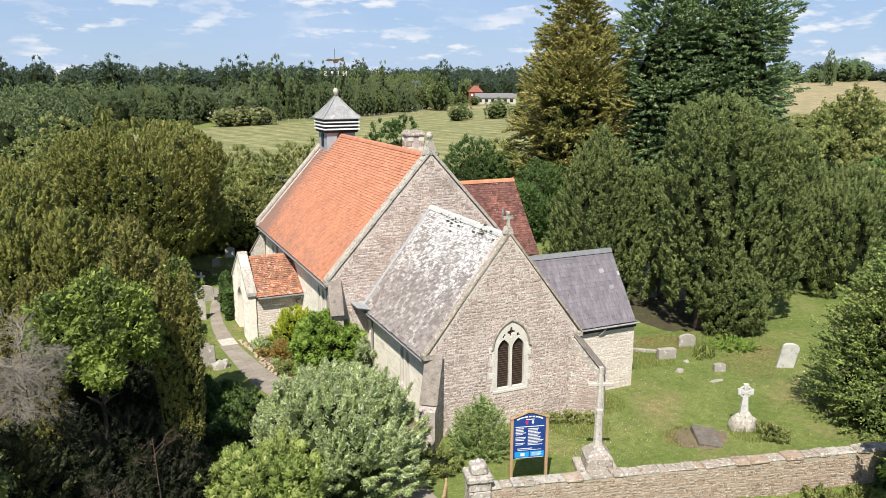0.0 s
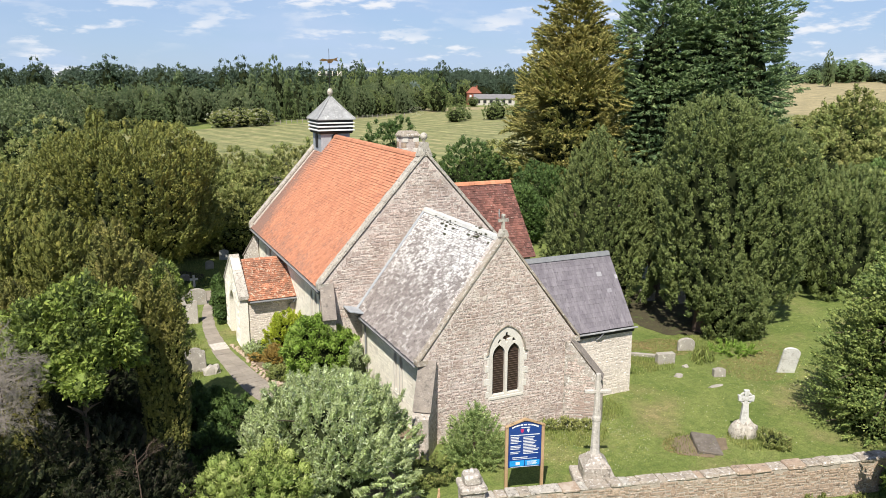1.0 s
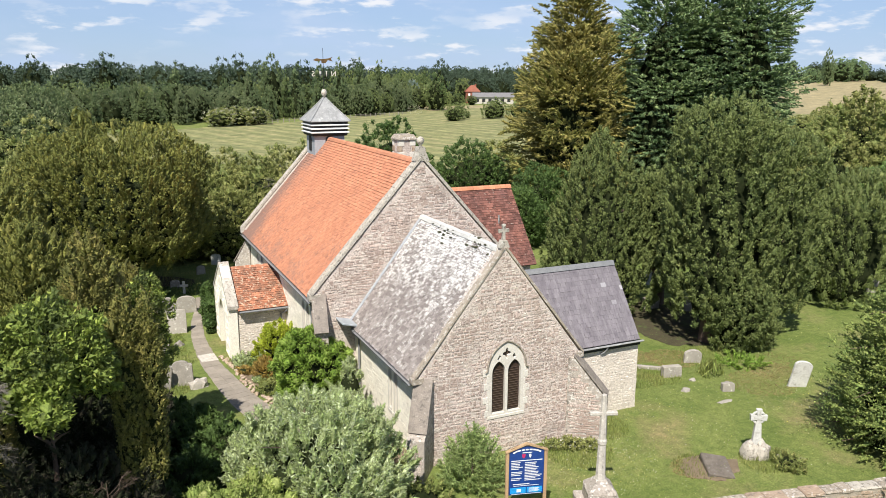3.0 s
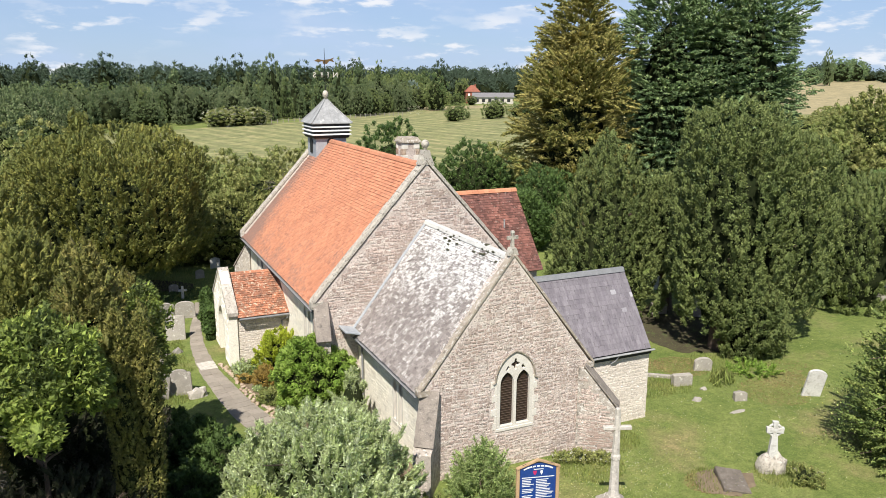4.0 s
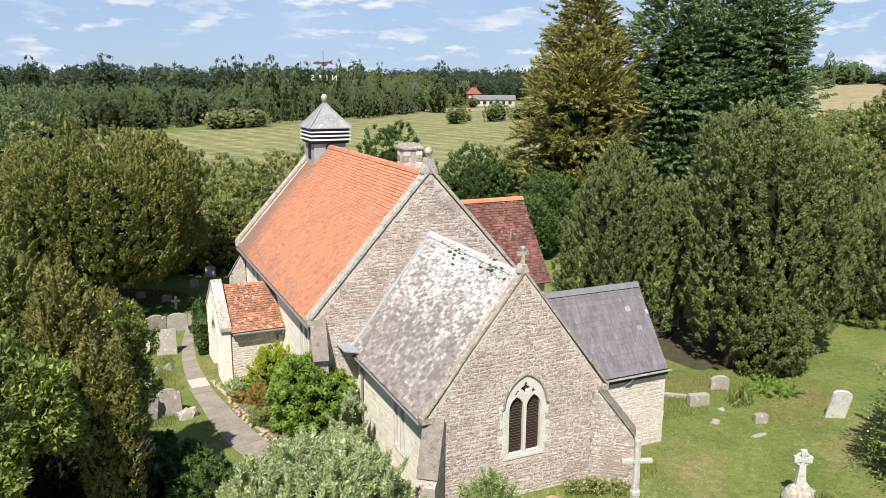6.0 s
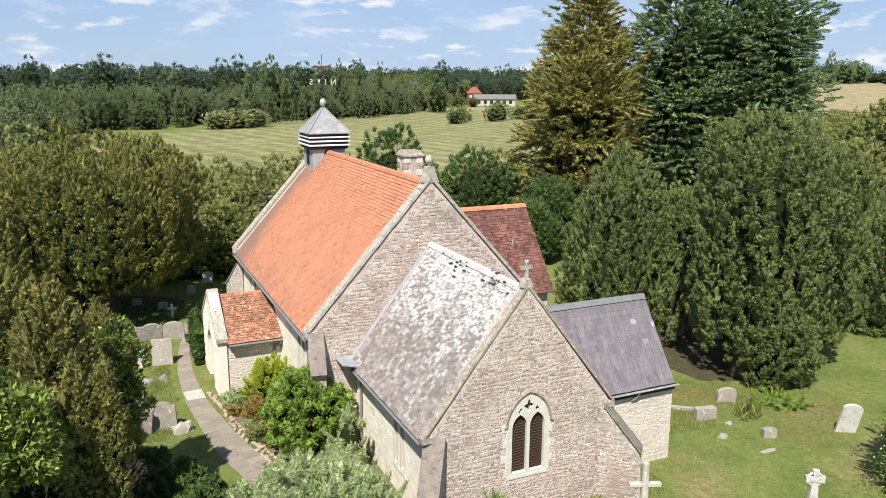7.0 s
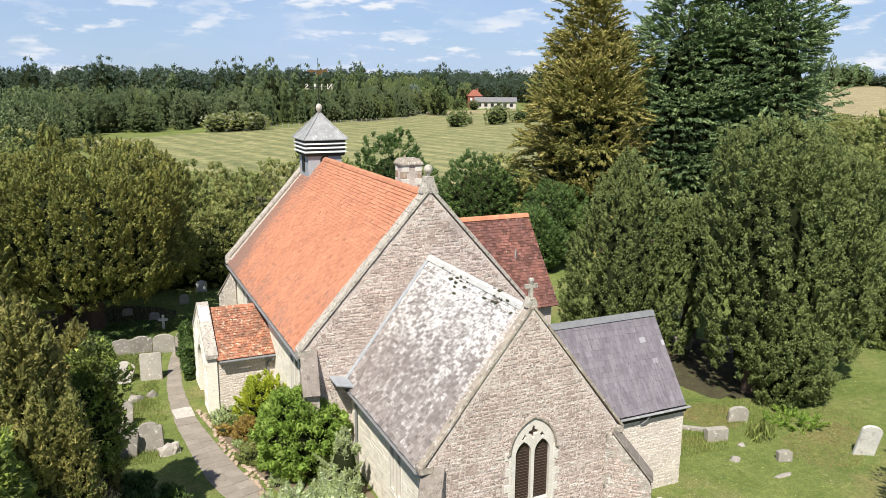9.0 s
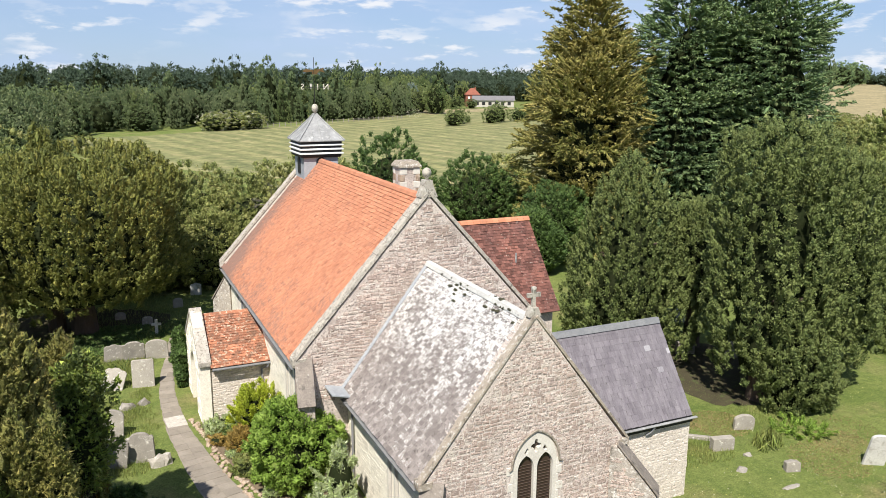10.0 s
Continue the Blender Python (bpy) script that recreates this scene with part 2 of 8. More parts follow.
weathered_tiles(M_TILE); weathered_tiles(M_TILE_P)
M_OLDTILE = mat("old_red_tile", (0.46, 0.190, 0.105), (0.34, 0.145, 0.085), 1.2, 0.9, 0.4, 50, "object", 0.7,
                [((0.60, 0.47, 0.34), 7.0, 0.53, 0.62), ((0.19, 0.105, 0.07), 2.6, 0.46, 0.64)])
M_OLDTILE_I = mat("old_red_tile_run", (0.46, 0.190, 0.105), (0.34, 0.145, 0.085), 1.2, 0.9, 0.4, 50, "island", 0.7,
                [((0.60, 0.47, 0.34), 7.0, 0.53, 0.62), ((0.19, 0.105, 0.07), 2.6, 0.46, 0.64)])
M_DKTILE = mat("dark_red_tile", (0.205, 0.088, 0.066), (0.135, 0.064, 0.053), 0.9, 0.9, 0.4, 50, "island", 0.85, [((0.42, 0.35, 0.29), 9.0, 0.61, 0.70), ((0.075, 0.05, 0.042), 2.2, 0.56, 0.72)])


def slate_mat(name, rand):
    """Stone slates whose white lichen thickens towards the dry ridge."""
    m = mat(name, (0.26, 0.225, 0.205), (0.345, 0.305, 0.28), 1.4, 0.9, 0.8, 30, rand, 0.5, [((0.12, 0.10, 0.09), 9.0, 0.57, 0.67)])
    nt = m.node_tree
    bs = nt.nodes["Principled BSDF"]
    was = bs.inputs["Base Color"].links[0].from_socket
    sep = nt.nodes.new("ShaderNodeSeparateXYZ")
    nt.links.new(nt.nodes.new("ShaderNodeNewGeometry").outputs["Position"], sep.inputs[0])
    acc = ramp2(nt, sep.outputs["Z"], 4.2, 8.6)
    acc = scaled(nt, acc, 0.34)
    for sc, wt in ((15.0, 1.1), (0.8, 0.6)):
        k = nt.nodes.new("ShaderNodeMath"); k.operation = "MULTIPLY_ADD"
        nt.links.new(noise_out(nt, sc, 6, None, 0.65), k.inputs[0]); k.inputs[1].default_value = wt; nt.links.new(acc, k.inputs[2])
        acc = k.outputs[0]
    if rand:
        r = nt.nodes.new("ShaderNodeObjectInfo").outputs["Random"] if rand == "object" else nt.nodes.new("ShaderNodeNewGeometry").outputs["Random Per Island"]
        k = nt.nodes.new("ShaderNodeMath"); k.operation = "MULTIPLY_ADD"
        nt.links.new(r, k.inputs[0]); k.inputs[1].default_value = 0.26; nt.links.new(acc, k.inputs[2])
        acc = k.outputs[0]
    nt.links.new(mixed(nt, ramp2(nt, acc, 1.07, 1.30), was, (0.74, 0.725, 0.69)), bs.inputs["Base Color"])
    return m


M_SSLATE, M_SSLATE_I = slate_mat("lichened_stone_slate", "object"), slate_mat("lichened_stone_slate_run", "island")
M_SSLATE_W = mat("white_lichened_ridge", (0.48, 0.47, 0.44), (0.60, 0.59, 0.55), 1.4, 0.9, 0.5, 40, "island", 0.25,
                 [((0.30, 0.28, 0.25), 5.0, 0.60, 0.68), ((0.07, 0.07, 0.065), 3.0, 0.66, 0.70)])
M_WSLATE = mat("purple_grey_slate", (0.150, 0.132, 0.146), (0.225, 0.204, 0.215), 7.0, 0.6, 0.3, 40, "object", 0.22,
               [((0.32, 0.30, 0.305), 7.0, 0.66, 0.76)], tint=((0.36, 0.345, 0.355), 0.985, 0.99), spec=0.4, stretch=(1, 0.14, 0.14))
M_LEAD = mat("weathered_lead", (0.36, 0.36, 0.355), (0.25, 0.25, 0.245), 2.5, 0.6, 0.25, 20, "", 0, [((0.52, 0.52, 0.50), 4.0, 0.56, 0.70), ((0.20, 0.20, 0.20), 3.0, 0.60, 0.74)], metal=0.0, stretch=(1, 1, 0.3))
M_LEADB = mat("blue_grey_lead", (0.323, 0.348, 0.374), (0.399, 0.421, 0.442), 2.5, 0.5, 0.25, 20, "", 0, [((0.374, 0.383, 0.391), 4.0, 0.60, 0.72)], metal=0.0)
M_TAIL = mat("dirty_tile_edge", (0.20, 0.095, 0.060), (0.29, 0.130, 0.075), 4.0, 0.95, 0.4, 40)
M_GRIME = mat("grimy_slate_edge", (0.075, 0.066, 0.058), (0.12, 0.105, 0.095), 4.0, 0.95, 0.4, 40)
M_MOSS = mat("dry_dark_moss", (0.05, 0.05, 0.03), (0.09, 0.085, 0.05), 9.0, 1.0, 1.0, 40)
M_WHITE = mat("white_paint", (0.80, 0.80, 0.78), (0.74, 0.74, 0.72), 4.0, 0.6, 0.1, 30)
M_BLACK = mat("black_paint", (0.02, 0.02, 0.022), (0.03, 0.03, 0.03), 4.0, 0.5, 0.1, 30)
M_IRON = mat("black_iron", (0.03, 0.03, 0.032), (0.05, 0.045, 0.04), 6.0, 0.55, 0.2, 40, metal=0.6)
M_GILT = mat("dulled_gilding", (0.270, 0.168, 0.072), (0.192, 0.114, 0.054), 6.0, 0.45, 0.2, 40, metal=0.6)
M_SOFFIT = mat("dark_eaves_timber", (0.06, 0.055, 0.05), (0.09, 0.08, 0.07), 4.0, 0.9, 0.3, 30)
M_GUTTER = mat("grey_cast_gutter", (0.18, 0.185, 0.19), (0.24, 0.24, 0.24), 4.0, 0.6, 0.2, 30)
M_WOOD = mat("pale_oak", (0.50, 0.34, 0.19), (0.40, 0.26, 0.14), 5.0, 0.75, 0.3, 40, stretch=(1, 1, 0.15))
M_BLUE = mat("blue_sign_enamel", (0.012, 0.045, 0.20), (0.014, 0.055, 0.23), 3.0, 0.4, 0.05, 20, spec=0.5)
M_CYAN = mat("light_blue_enamel", (0.02, 0.30, 0.68), (0.025, 0.34, 0.72), 3.0, 0.4, 0.05, 20, spec=0.5)
M_RED = mat("red_enamel", (0.55, 0.03, 0.14), (0.50, 0.03, 0.12), 3.0, 0.4, 0.05, 20, spec=0.5)
M_TOMB = mat("lichened_headstone", (0.396, 0.360, 0.306), (0.297, 0.270, 0.234), 2.2, 0.95, 0.5, 40, "object", 0.35,
             [((0.66, 0.63, 0.55), 6.0, 0.58, 0.66), ((0.45, 0.36, 0.18), 4.0, 0.64, 0.74), ((0.15, 0.14, 0.12), 3.0, 0.63, 0.76)])
M_TOMBW = mat("white_marble_weathered", (0.63, 0.615, 0.57), (0.53, 0.515, 0.475), 3.0, 0.85, 0.4, 40, "", 0, [((0.36, 0.335, 0.28), 5.0, 0.55, 0.70), ((0.22, 0.21, 0.18), 9.0, 0.62, 0.72)])
# needle litter, with the trees' shade put into its colour
M_LITTER_SHADE = mat("shaded_needle_litter", (0.055, 0.046, 0.026), (0.080, 0.070, 0.036), 1.5, 1.0, 0.8, 30, "", 0, [((0.09, 0.12, 0.035), 2.0, 0.54, 0.70)])
M_LEDGER = mat("dark_ledger_stone", (0.125, 0.105, 0.085), (0.200, 0.172, 0.142), 3.0, 0.95, 0.8, 30, "", 0, [((0.357, 0.340, 0.306), 8.0, 0.60, 0.70)])
M_FLAG = mat("worn_paving_stone", (0.326, 0.282, 0.233), (0.263, 0.229, 0.184), 2.0, 0.95, 0.4, 40, "object", 0.25, [((0.194, 0.163, 0.124), 3.0, 0.60, 0.74)])
M_BARK = mat("bark", (0.14, 0.10, 0.075), (0.09, 0.065, 0.05), 6.0, 0.95, 0.8, 25, stretch=(1, 1, 0.25))
M_DEAD = mat("bleached_dead_twig", (0.316, 0.277, 0.240), (0.226, 0.198, 0.169), 5.0, 0.9, 0.3, 40, "island", 0.4)
M_BRICK = mat("far_red_roof", (0.30, 0.11, 0.07), (0.24, 0.09, 0.06), 1.0, 0.9, 0.2, 10)
M_FARSLATE = mat("far_grey_roof", (0.17, 0.165, 0.165), (0.21, 0.20, 0.20), 0.6, 0.9, 0.2, 10)
M_SOIL = mat("bed_soil", (0.16, 0.12, 0.08), (0.22, 0.17, 0.11), 3.0, 1.0, 0.7, 30)

# inner twigs coloured near-black, so that crown gaps read as deep shade
L_INNER = mat("shade_dark_crown_inside", (0.014, 0.020, 0.008), (0.024, 0.028, 0.013), 3.0, 1.0, 0.9, 9, "island", 0.5, spec=0.0)
L_YEW = leaf_mat("yew_needles", (0.143, 0.188, 0.058), (0.201, 0.242, 0.075), 0.6, 0.45, 0.12, ((0.262, 0.296, 0.101), 0.72, 1.0))
# the next two needle colours are darkened to stand for tree shade
L_YEW_DIM = leaf_mat("shade_darkened_yew_needles", (0.050, 0.060, 0.021), (0.074, 0.083, 0.030), 0.8, 0.6, 0.10, ((0.118, 0.105, 0.046), 0.7, 0.98))
L_SHADE = leaf_mat("shade_darkened_needles", (0.026, 0.034, 0.013), (0.039, 0.046, 0.020), 0.8, 0.6, 0.08, ((0.055, 0.047, 0.030), 0.55, 0.85), 0.8)
L_YEWG = leaf_mat("golden_yew_needles", (0.159, 0.183, 0.046), (0.261, 0.267, 0.062), 0.6, 0.5, 0.15, ((0.365, 0.341, 0.083), 0.72, 1.0))
L_CYP = leaf_mat("golden_cypress_scale", (0.173, 0.189, 0.049), (0.259, 0.238, 0.065), 0.9, 0.8, 0.15, ((0.389, 0.335, 0.103), 0.72, 0.95))
L_GOLD = leaf_mat("golden_conifer_scale", (0.233, 0.244, 0.065), (0.360, 0.318, 0.096), 0.25, 0.7, 0.25, ((0.558, 0.466, 0.160), 0.66, 0.95))
L_DARK = leaf_mat("dark_conifer_scale", (0.157, 0.243, 0.111), (0.213, 0.300, 0.129), 0.25, 0.8, 0.15, ((0.366, 0.439, 0.187), 0.72, 0.95))
L_LAYER = leaf_mat("layered_yew_needles", (0.190, 0.270, 0.079), (0.285, 0.349, 0.099), 0.6, 0.8, 0.2, ((0.492, 0.539, 0.167), 0.70, 0.95))
L_LAUREL = leaf_mat("glossy_laurel_leaf", (0.224, 0.356, 0.057), (0.299, 0.431, 0.078), 0.8, 0.6, 0.3, ((0.414, 0.540, 0.121), 0.70, 0.95), 0.4)
L_YOUNG = leaf_mat("young_willow_leaf", (0.380, 0.460, 0.127), (0.299, 0.391, 0.103), 0.6, 0.7, 0.4, ((0.575, 0.621, 0.230), 0.66, 0.95))
L_BRIGHT = leaf_mat("bright_broad_leaf", (0.139, 0.182, 0.054), (0.350, 0.446, 0.090), 0.9, 0.8, 0.30, ((0.481, 0.553, 0.115), 0.75, 0.98))
L_OLIVE = leaf_mat("grey_green_willow_leaf", (0.498, 0.590, 0.263), (0.589, 0.661, 0.342), 0.8, 0.7, 0.45, ((0.794, 0.863, 0.593), 0.66, 0.95))
L_HEDGE = leaf_mat("hedgerow_leaf", (0.234, 0.296, 0.085), (0.359, 0.364, 0.124), 0.25, 0.7, 0.3, ((0.515, 0.490, 0.187), 0.72, 0.95))
L_DOCK = leaf_mat("deep_green_leaf", (0.100, 0.169, 0.047), (0.138, 0.213, 0.055), 0.3, 0.7, 0.25)
L_YELLOW = leaf_mat("yellow_green_leaf", (0.567, 0.621, 0.061), (0.459, 0.540, 0.061), 1.0, 0.5, 0.35)
L_ORANGE = leaf_mat("orange_leaf", (0.52, 0.36, 0.10), (0.42, 0.30, 0.09), 1.5, 0.5, 0.35)
L_PINE = leaf_mat("small_pine_needles", (0.324, 0.432, 0.156), (0.408, 0.504, 0.192), 1.2, 0.6, 0.35, ((0.552, 0.624, 0.264), 0.70, 0.95))
L_WOOD = leaf_mat("far_wood_leaf", (0.110, 0.171, 0.060), (0.302, 0.347, 0.115), 0.07, 0.3, 0.25, ((0.395, 0.428, 0.183), 0.78, 0.98), 0.7, 1.2)
L_WOODD = leaf_mat("dark_far_wood_leaf", (0.123, 0.183, 0.081), (0.193, 0.246, 0.101), 0.06, 0.3, 0.2, ((0.291, 0.339, 0.155), 0.75, 0.98), 0.7, 1.2)
L_WOODO = leaf_mat("olive_far_wood_leaf", (0.137, 0.187, 0.086), (0.236, 0.282, 0.131), 0.07, 0.3, 0.22, ((0.336, 0.367, 0.193), 0.75, 0.98), 0.7, 1.2)
# bluish leaf colour with the haze of distance put into it
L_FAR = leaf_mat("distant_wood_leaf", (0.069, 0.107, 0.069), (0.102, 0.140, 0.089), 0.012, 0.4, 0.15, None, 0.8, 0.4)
L_BLUE = leaf_mat("blue_conifer_scale", (0.221, 0.289, 0.255), (0.272, 0.340, 0.289), 0.1, 0.4, 0.15)
L_FLOWER = leaf_mat("cream_blossom", (0.60, 0.58, 0.42), (0.66, 0.64, 0.52), 0.5, 0.2, 0.2)
L_GRASS = leaf_mat("grass_blade", (0.210, 0.300, 0.060), (0.270, 0.330, 0.080), 0.4, 0.5, 0.55, ((0.380, 0.380, 0.170), 0.82, 0.98))
L_LONG = leaf_mat("long_pale_grass", (0.358, 0.358, 0.122), (0.260, 0.325, 0.081), 0.8, 0.6, 0.3)
L_STRAW = leaf_mat("dry_straw_grass", (0.42, 0.30, 0.15), (0.34, 0.25, 0.12), 0.8, 0.6, 0.2)
L_DAISY = leaf_mat("daisy", (0.75, 0.74, 0.66), (0.70, 0.62, 0.10), 6.0, 0.2, 0.2)


def ground_mat(name, a, b, dry, dry_lo, dry_hi, fine=14.0):
    m = bpy.data.materials.new(name)
    m.use_nodes = True
    nt = m.node_tree
    bs = nt.nodes["Principled BSDF"]
    col = mixed(nt, ramp2(nt, noise_out(nt, 0.35, 6), 0.36, 0.64), a, b)
    col = mixed(nt, ramp2(nt, noise_out(nt, 0.22, 7, None, 0.65), dry_lo, dry_hi), col, dry)
    col = mixed(nt, ramp2(nt, noise_out(nt, fine, 5, None, 0.7), 0.25, 0.75), mixed(nt, 1.0, col, (0.50, 0.52, 0.48), "MULTIPLY"), mixed(nt, 1.0, col, (1.45, 1.40, 1.30), "MULTIPLY"))
    col = mixed(nt, ramp2(nt, noise_out(nt, fine * 0.22, 5, None, 0.7), 0.34, 0.66), mixed(nt, 1.0, col, (0.74, 0.78, 0.74), "MULTIPLY"), mixed(nt, 1.0, col, (1.24, 1.20, 1.16), "MULTIPLY"))
    nt.links.new(col, bs.inputs["Base Color"])
    bs.inputs["Roughness"].default_value, bs.inputs["Specular IOR Level"].default_value = 0.95, 0.15
    bp = nt.nodes.new("ShaderNodeBump")
    bp.inputs["Strength"].default_value, bp.inputs["Distance"].default_value = 0.7, 0.08
    nt.links.new(noise_out(nt, fine, 6, None, 0.7), bp.inputs["Height"])
    nt.links.new(bp.outputs[0], bs.inputs["Normal"])
    return m


M_GROUND = ground_mat("churchyard_grass", (0.130, 0.178, 0.050), (0.195, 0.232, 0.076), (0.28, 0.24, 0.125), 0.52, 0.72)
M_STUBBLE = ground_mat("ripe_field", (0.340, 0.285, 0.174), (0.310, 0.268, 0.162), (0.374, 0.319, 0.204), 0.5, 0.7, 0.5)


def hay_mat():
    m = ground_mat("mown_hay_field", (0.240, 0.246, 0.125), (0.205, 0.226, 0.110), (0.30, 0.280, 0.160), 0.5, 0.7, 0.6)
    nt = m.node_tree
    bs = nt.nodes["Principled BSDF"]
    was = bs.inputs["Base Color"].links[0].from_socket
    g = nt.nodes.new("ShaderNodeNewGeometry")
    mp = nt.nodes.new("ShaderNodeMapping"); mp.inputs["Rotation"].default_value = (0, 0, radians(-12))
    wv = nt.nodes.new("ShaderNodeTexWave"); wv.inputs["Scale"].default_value = 0.055; wv.inputs["Distortion"].default_value = 0.9; wv.inputs["Detail"].default_value = 3
    wv.inputs["Detail Scale"].default_value = 0.4
    nt.links.new(g.outputs["Position"], mp.inputs[0]); nt.links.new(mp.outputs[0], wv.inputs["Vector"])
    nt.links.new(mixed(nt, ramp2(nt, wv.outputs["Fac"], 0.35, 0.9), mixed(nt, 1.0, was, (0.88, 0.88, 0.84), "MULTIPLY"), mixed(nt, 1.0, was, (1.18, 1.10, 1.08), "MULTIPLY")), bs.inputs["Base Color"])
    return m


M_HAY = hay_mat()


def glass_mat():
    m = bpy.data.materials.new("old_window_glass")
    m.use_nodes = True
    bs = m.node_tree.nodes["Principled BSDF"]
    bs.inputs["Base Color"].default_value = (0.085, 0.055, 0.042, 1)
    bs.inputs["Specular IOR Level"].default_value = 0.2
    bs.inputs["Transmission Weight"].default_value, bs.inputs["Roughness"].default_value = 0.35, 0.2
    return m


M_GLASS = glass_mat()

# ---- building helpers ----
def raw_mesh(name, verts, faces, material=None):
    me = bpy.data.meshes.new(name)
    verts = np.asarray(verts, dtype=np.float32)
    if isinstance(faces, np.ndarray):
        n, k = faces.shape
        me.vertices.add(len(verts)); me.loops.add(n * k); me.polygons.add(n)
        me.vertices.foreach_set("co", verts.ravel())
        me.loops.foreach_set("vertex_index", faces.astype(np.int32).ravel())
        me.polygons.foreach_set("loop_start", np.arange(0, n * k, k, dtype=np.int32))
        me.polygons.foreach_set("loop_total", np.full(n, k, dtype=np.int32))
        me.update(calc_edges=True)
    else:
        me.from_pydata([tuple(map(float, v)) for v in verts], [], faces)
        me.update()
    if material:
        me.materials.append(material)
    return me


def attach(name, me, parent, label="", kind="", category=""):
    ob = new(name, me)
    if parent:
        ob.parent = parent
    return tagged(ob, label, category, "", kind)


def part(name, bm, material, parent, label="", smooth=False):
    me = bpy.data.meshes.new(name)
    bmesh.ops.recalc_face_normals(bm, faces=bm.faces[:])
    bm.to_mesh(me)
    bm.free()
    me.materials.append(material)
    if smooth:
        for p in me.polygons:
            p.use_smooth = True
    return attach(name, me, parent, label)


def thing(name, at, label, category, group="", kind="", turn=0.0):
    ob = new(name)
    ob.matrix_basis = pose(*at, 0, 0, turn)
    return tagged(ob, label, category, group, kind)


def box(bm, x0, x1, y0, y1, z0, z1, bevel=0.0, turn=None):
    r = bmesh.ops.create_cube(bm, size=1)
    m = Matrix.LocRotScale(((x0 + x1) / 2, (y0 + y1) / 2, (z0 + z1) / 2), None, (x1 - x0, y1 - y0, z1 - z0))
    bmesh.ops.transform(bm, matrix=(turn @ m) if turn else m, verts=r["verts"])
    if bevel:
        edges = list({e for v in r["verts"] for e in v.link_edges})
        bmesh.ops.bevel(bm, geom=edges, offset=bevel, segments=1, affect="EDGES")
    return bm


def lathe(bm, prof, seg=16, at=(0, 0, 0)):
    """A turned shape from (radius, height) pairs."""
    rings = []
    for r, z in prof:
        rings.append([bm.verts.new((at[0] + r * math.cos(2 * math.pi * k / seg), at[1] + r * math.sin(2 * math.pi * k / seg), at[2] + z)) for k in range(seg)])
    for a, b in zip(rings, rings[1:]):
        for k in range(seg):
            bm.faces.new((a[k], a[(k + 1) % seg], b[(k + 1) % seg], b[k]))
    bm.faces.new(rings[0][::-1]); bm.faces.new(rings[-1])
    return bm


def prism(bm, outline, depth, m=None, holes=()):
    """A flat outline (with holes) in local x, z, given thickness along +y, then placed by m."""
    edges = []
    for loop in (outline, *holes):
        vs = [bm.verts.new((u, 0, w)) for u, w in loop]
        edges += [bm.edges.new((vs[k], vs[(k + 1) % len(vs)])) for k in range(len(vs))]
    verts = [v for e in edges for v in e.verts]
    if holes:
        r = bmesh.ops.triangle_fill(bm, edges=edges, use_beauty=True, use_dissolve=False)
        faces = [g for g in r["geom"] if isinstance(g, bmesh.types.BMFace)]
    else:
        faces = [bm.faces.new([e.verts[0] for e in edges])]
    r = bmesh.ops.extrude_face_region(bm, geom=faces)
    top = [g for g in r["geom"] if isinstance(g, bmesh.types.BMVert)]
    bmesh.ops.translate(bm, verts=top, vec=(0, depth, 0))
    every = list(set(verts) | set(top))
    if m:
        bmesh.ops.transform(bm, matrix=m, verts=[v for v in every if v.is_valid])
    return bm


def tube(bm, pts, radii, seg=6):
    rings = []
    for k, (p, r) in enumerate(zip(pts, radii)):
        p = Vector(p)
        d = (Vector(pts[min(k + 1, len(pts) - 1)]) - Vector(pts[max(k - 1, 0)])).normalized()
        a = d.orthogonal().normalized() if k == 0 else (a - d * a.dot(d)).normalized()
        b = d.cross(a)
        rings.append([bm.verts.new(p + (a * math.cos(2 * math.pi * j / seg) + b * math.sin(2 * math.pi * j / seg)) * r) for j in range(seg)])
    for x, y in zip(rings, rings[1:]):
        for j in range(seg):
            bm.faces.new((x[j], x[(j + 1) % seg], y[(j + 1) % seg], y[j]))
    bm.faces.new(rings[0][::-1]); bm.faces.new(rings[-1])
    return bm


def frame_matrix(origin, u, w):
    """Axes: x along u, z along w, y = outward normal."""
    u, w = Vector(u).normalized(), Vector(w).normalized()
    n = w.cross(u)
    return Matrix(((u.x, n.x, w.x, origin[0]), (u.y, n.y, w.y, origin[1]), (u.z, n.z, w.z, origin[2]), (0, 0, 0, 1)))


def stone_meshes(name, material, n=10, seed=3, inset=0.07, rough=0.05):
    """Irregular hewn blocks of unit size: x, z across the face, y out of the wall."""
    rng = random.Random(seed)
    out = []
    for _ in range(n):
        j = lambda a=rough: rng.uniform(-a, a)
        v = [(-0.5, 0, -0.5), (0.5, 0, -0.5), (0.5, 0, 0.5), (-0.5, 0, 0.5)]
        v += [(sx * (0.5 - inset * 0.35) + j(), 0.7, sz * (0.5 - inset * 0.6) + j()) for sx, sz in ((-1, -1), (1, -1), (1, 1), (-1, 1))]
        v += [(sx * (0.5 - inset * 1.6) + j(), 1 + j(0.2), sz * (0.5 - inset * 2.4) + j()) for sx, sz in ((-1, -1), (1, -1), (1, 1), (-1, 1))]
        f = [(8, 9, 10, 11)]
        for a in (0, 4):
            f += [(a + k, a + (k + 1) % 4, a + 4 + (k + 1) % 4, a + 4 + k) for k in range(4)]
        out.append(raw_mesh(name, v, [tuple(reversed(x)) for x in f], material))
    return out


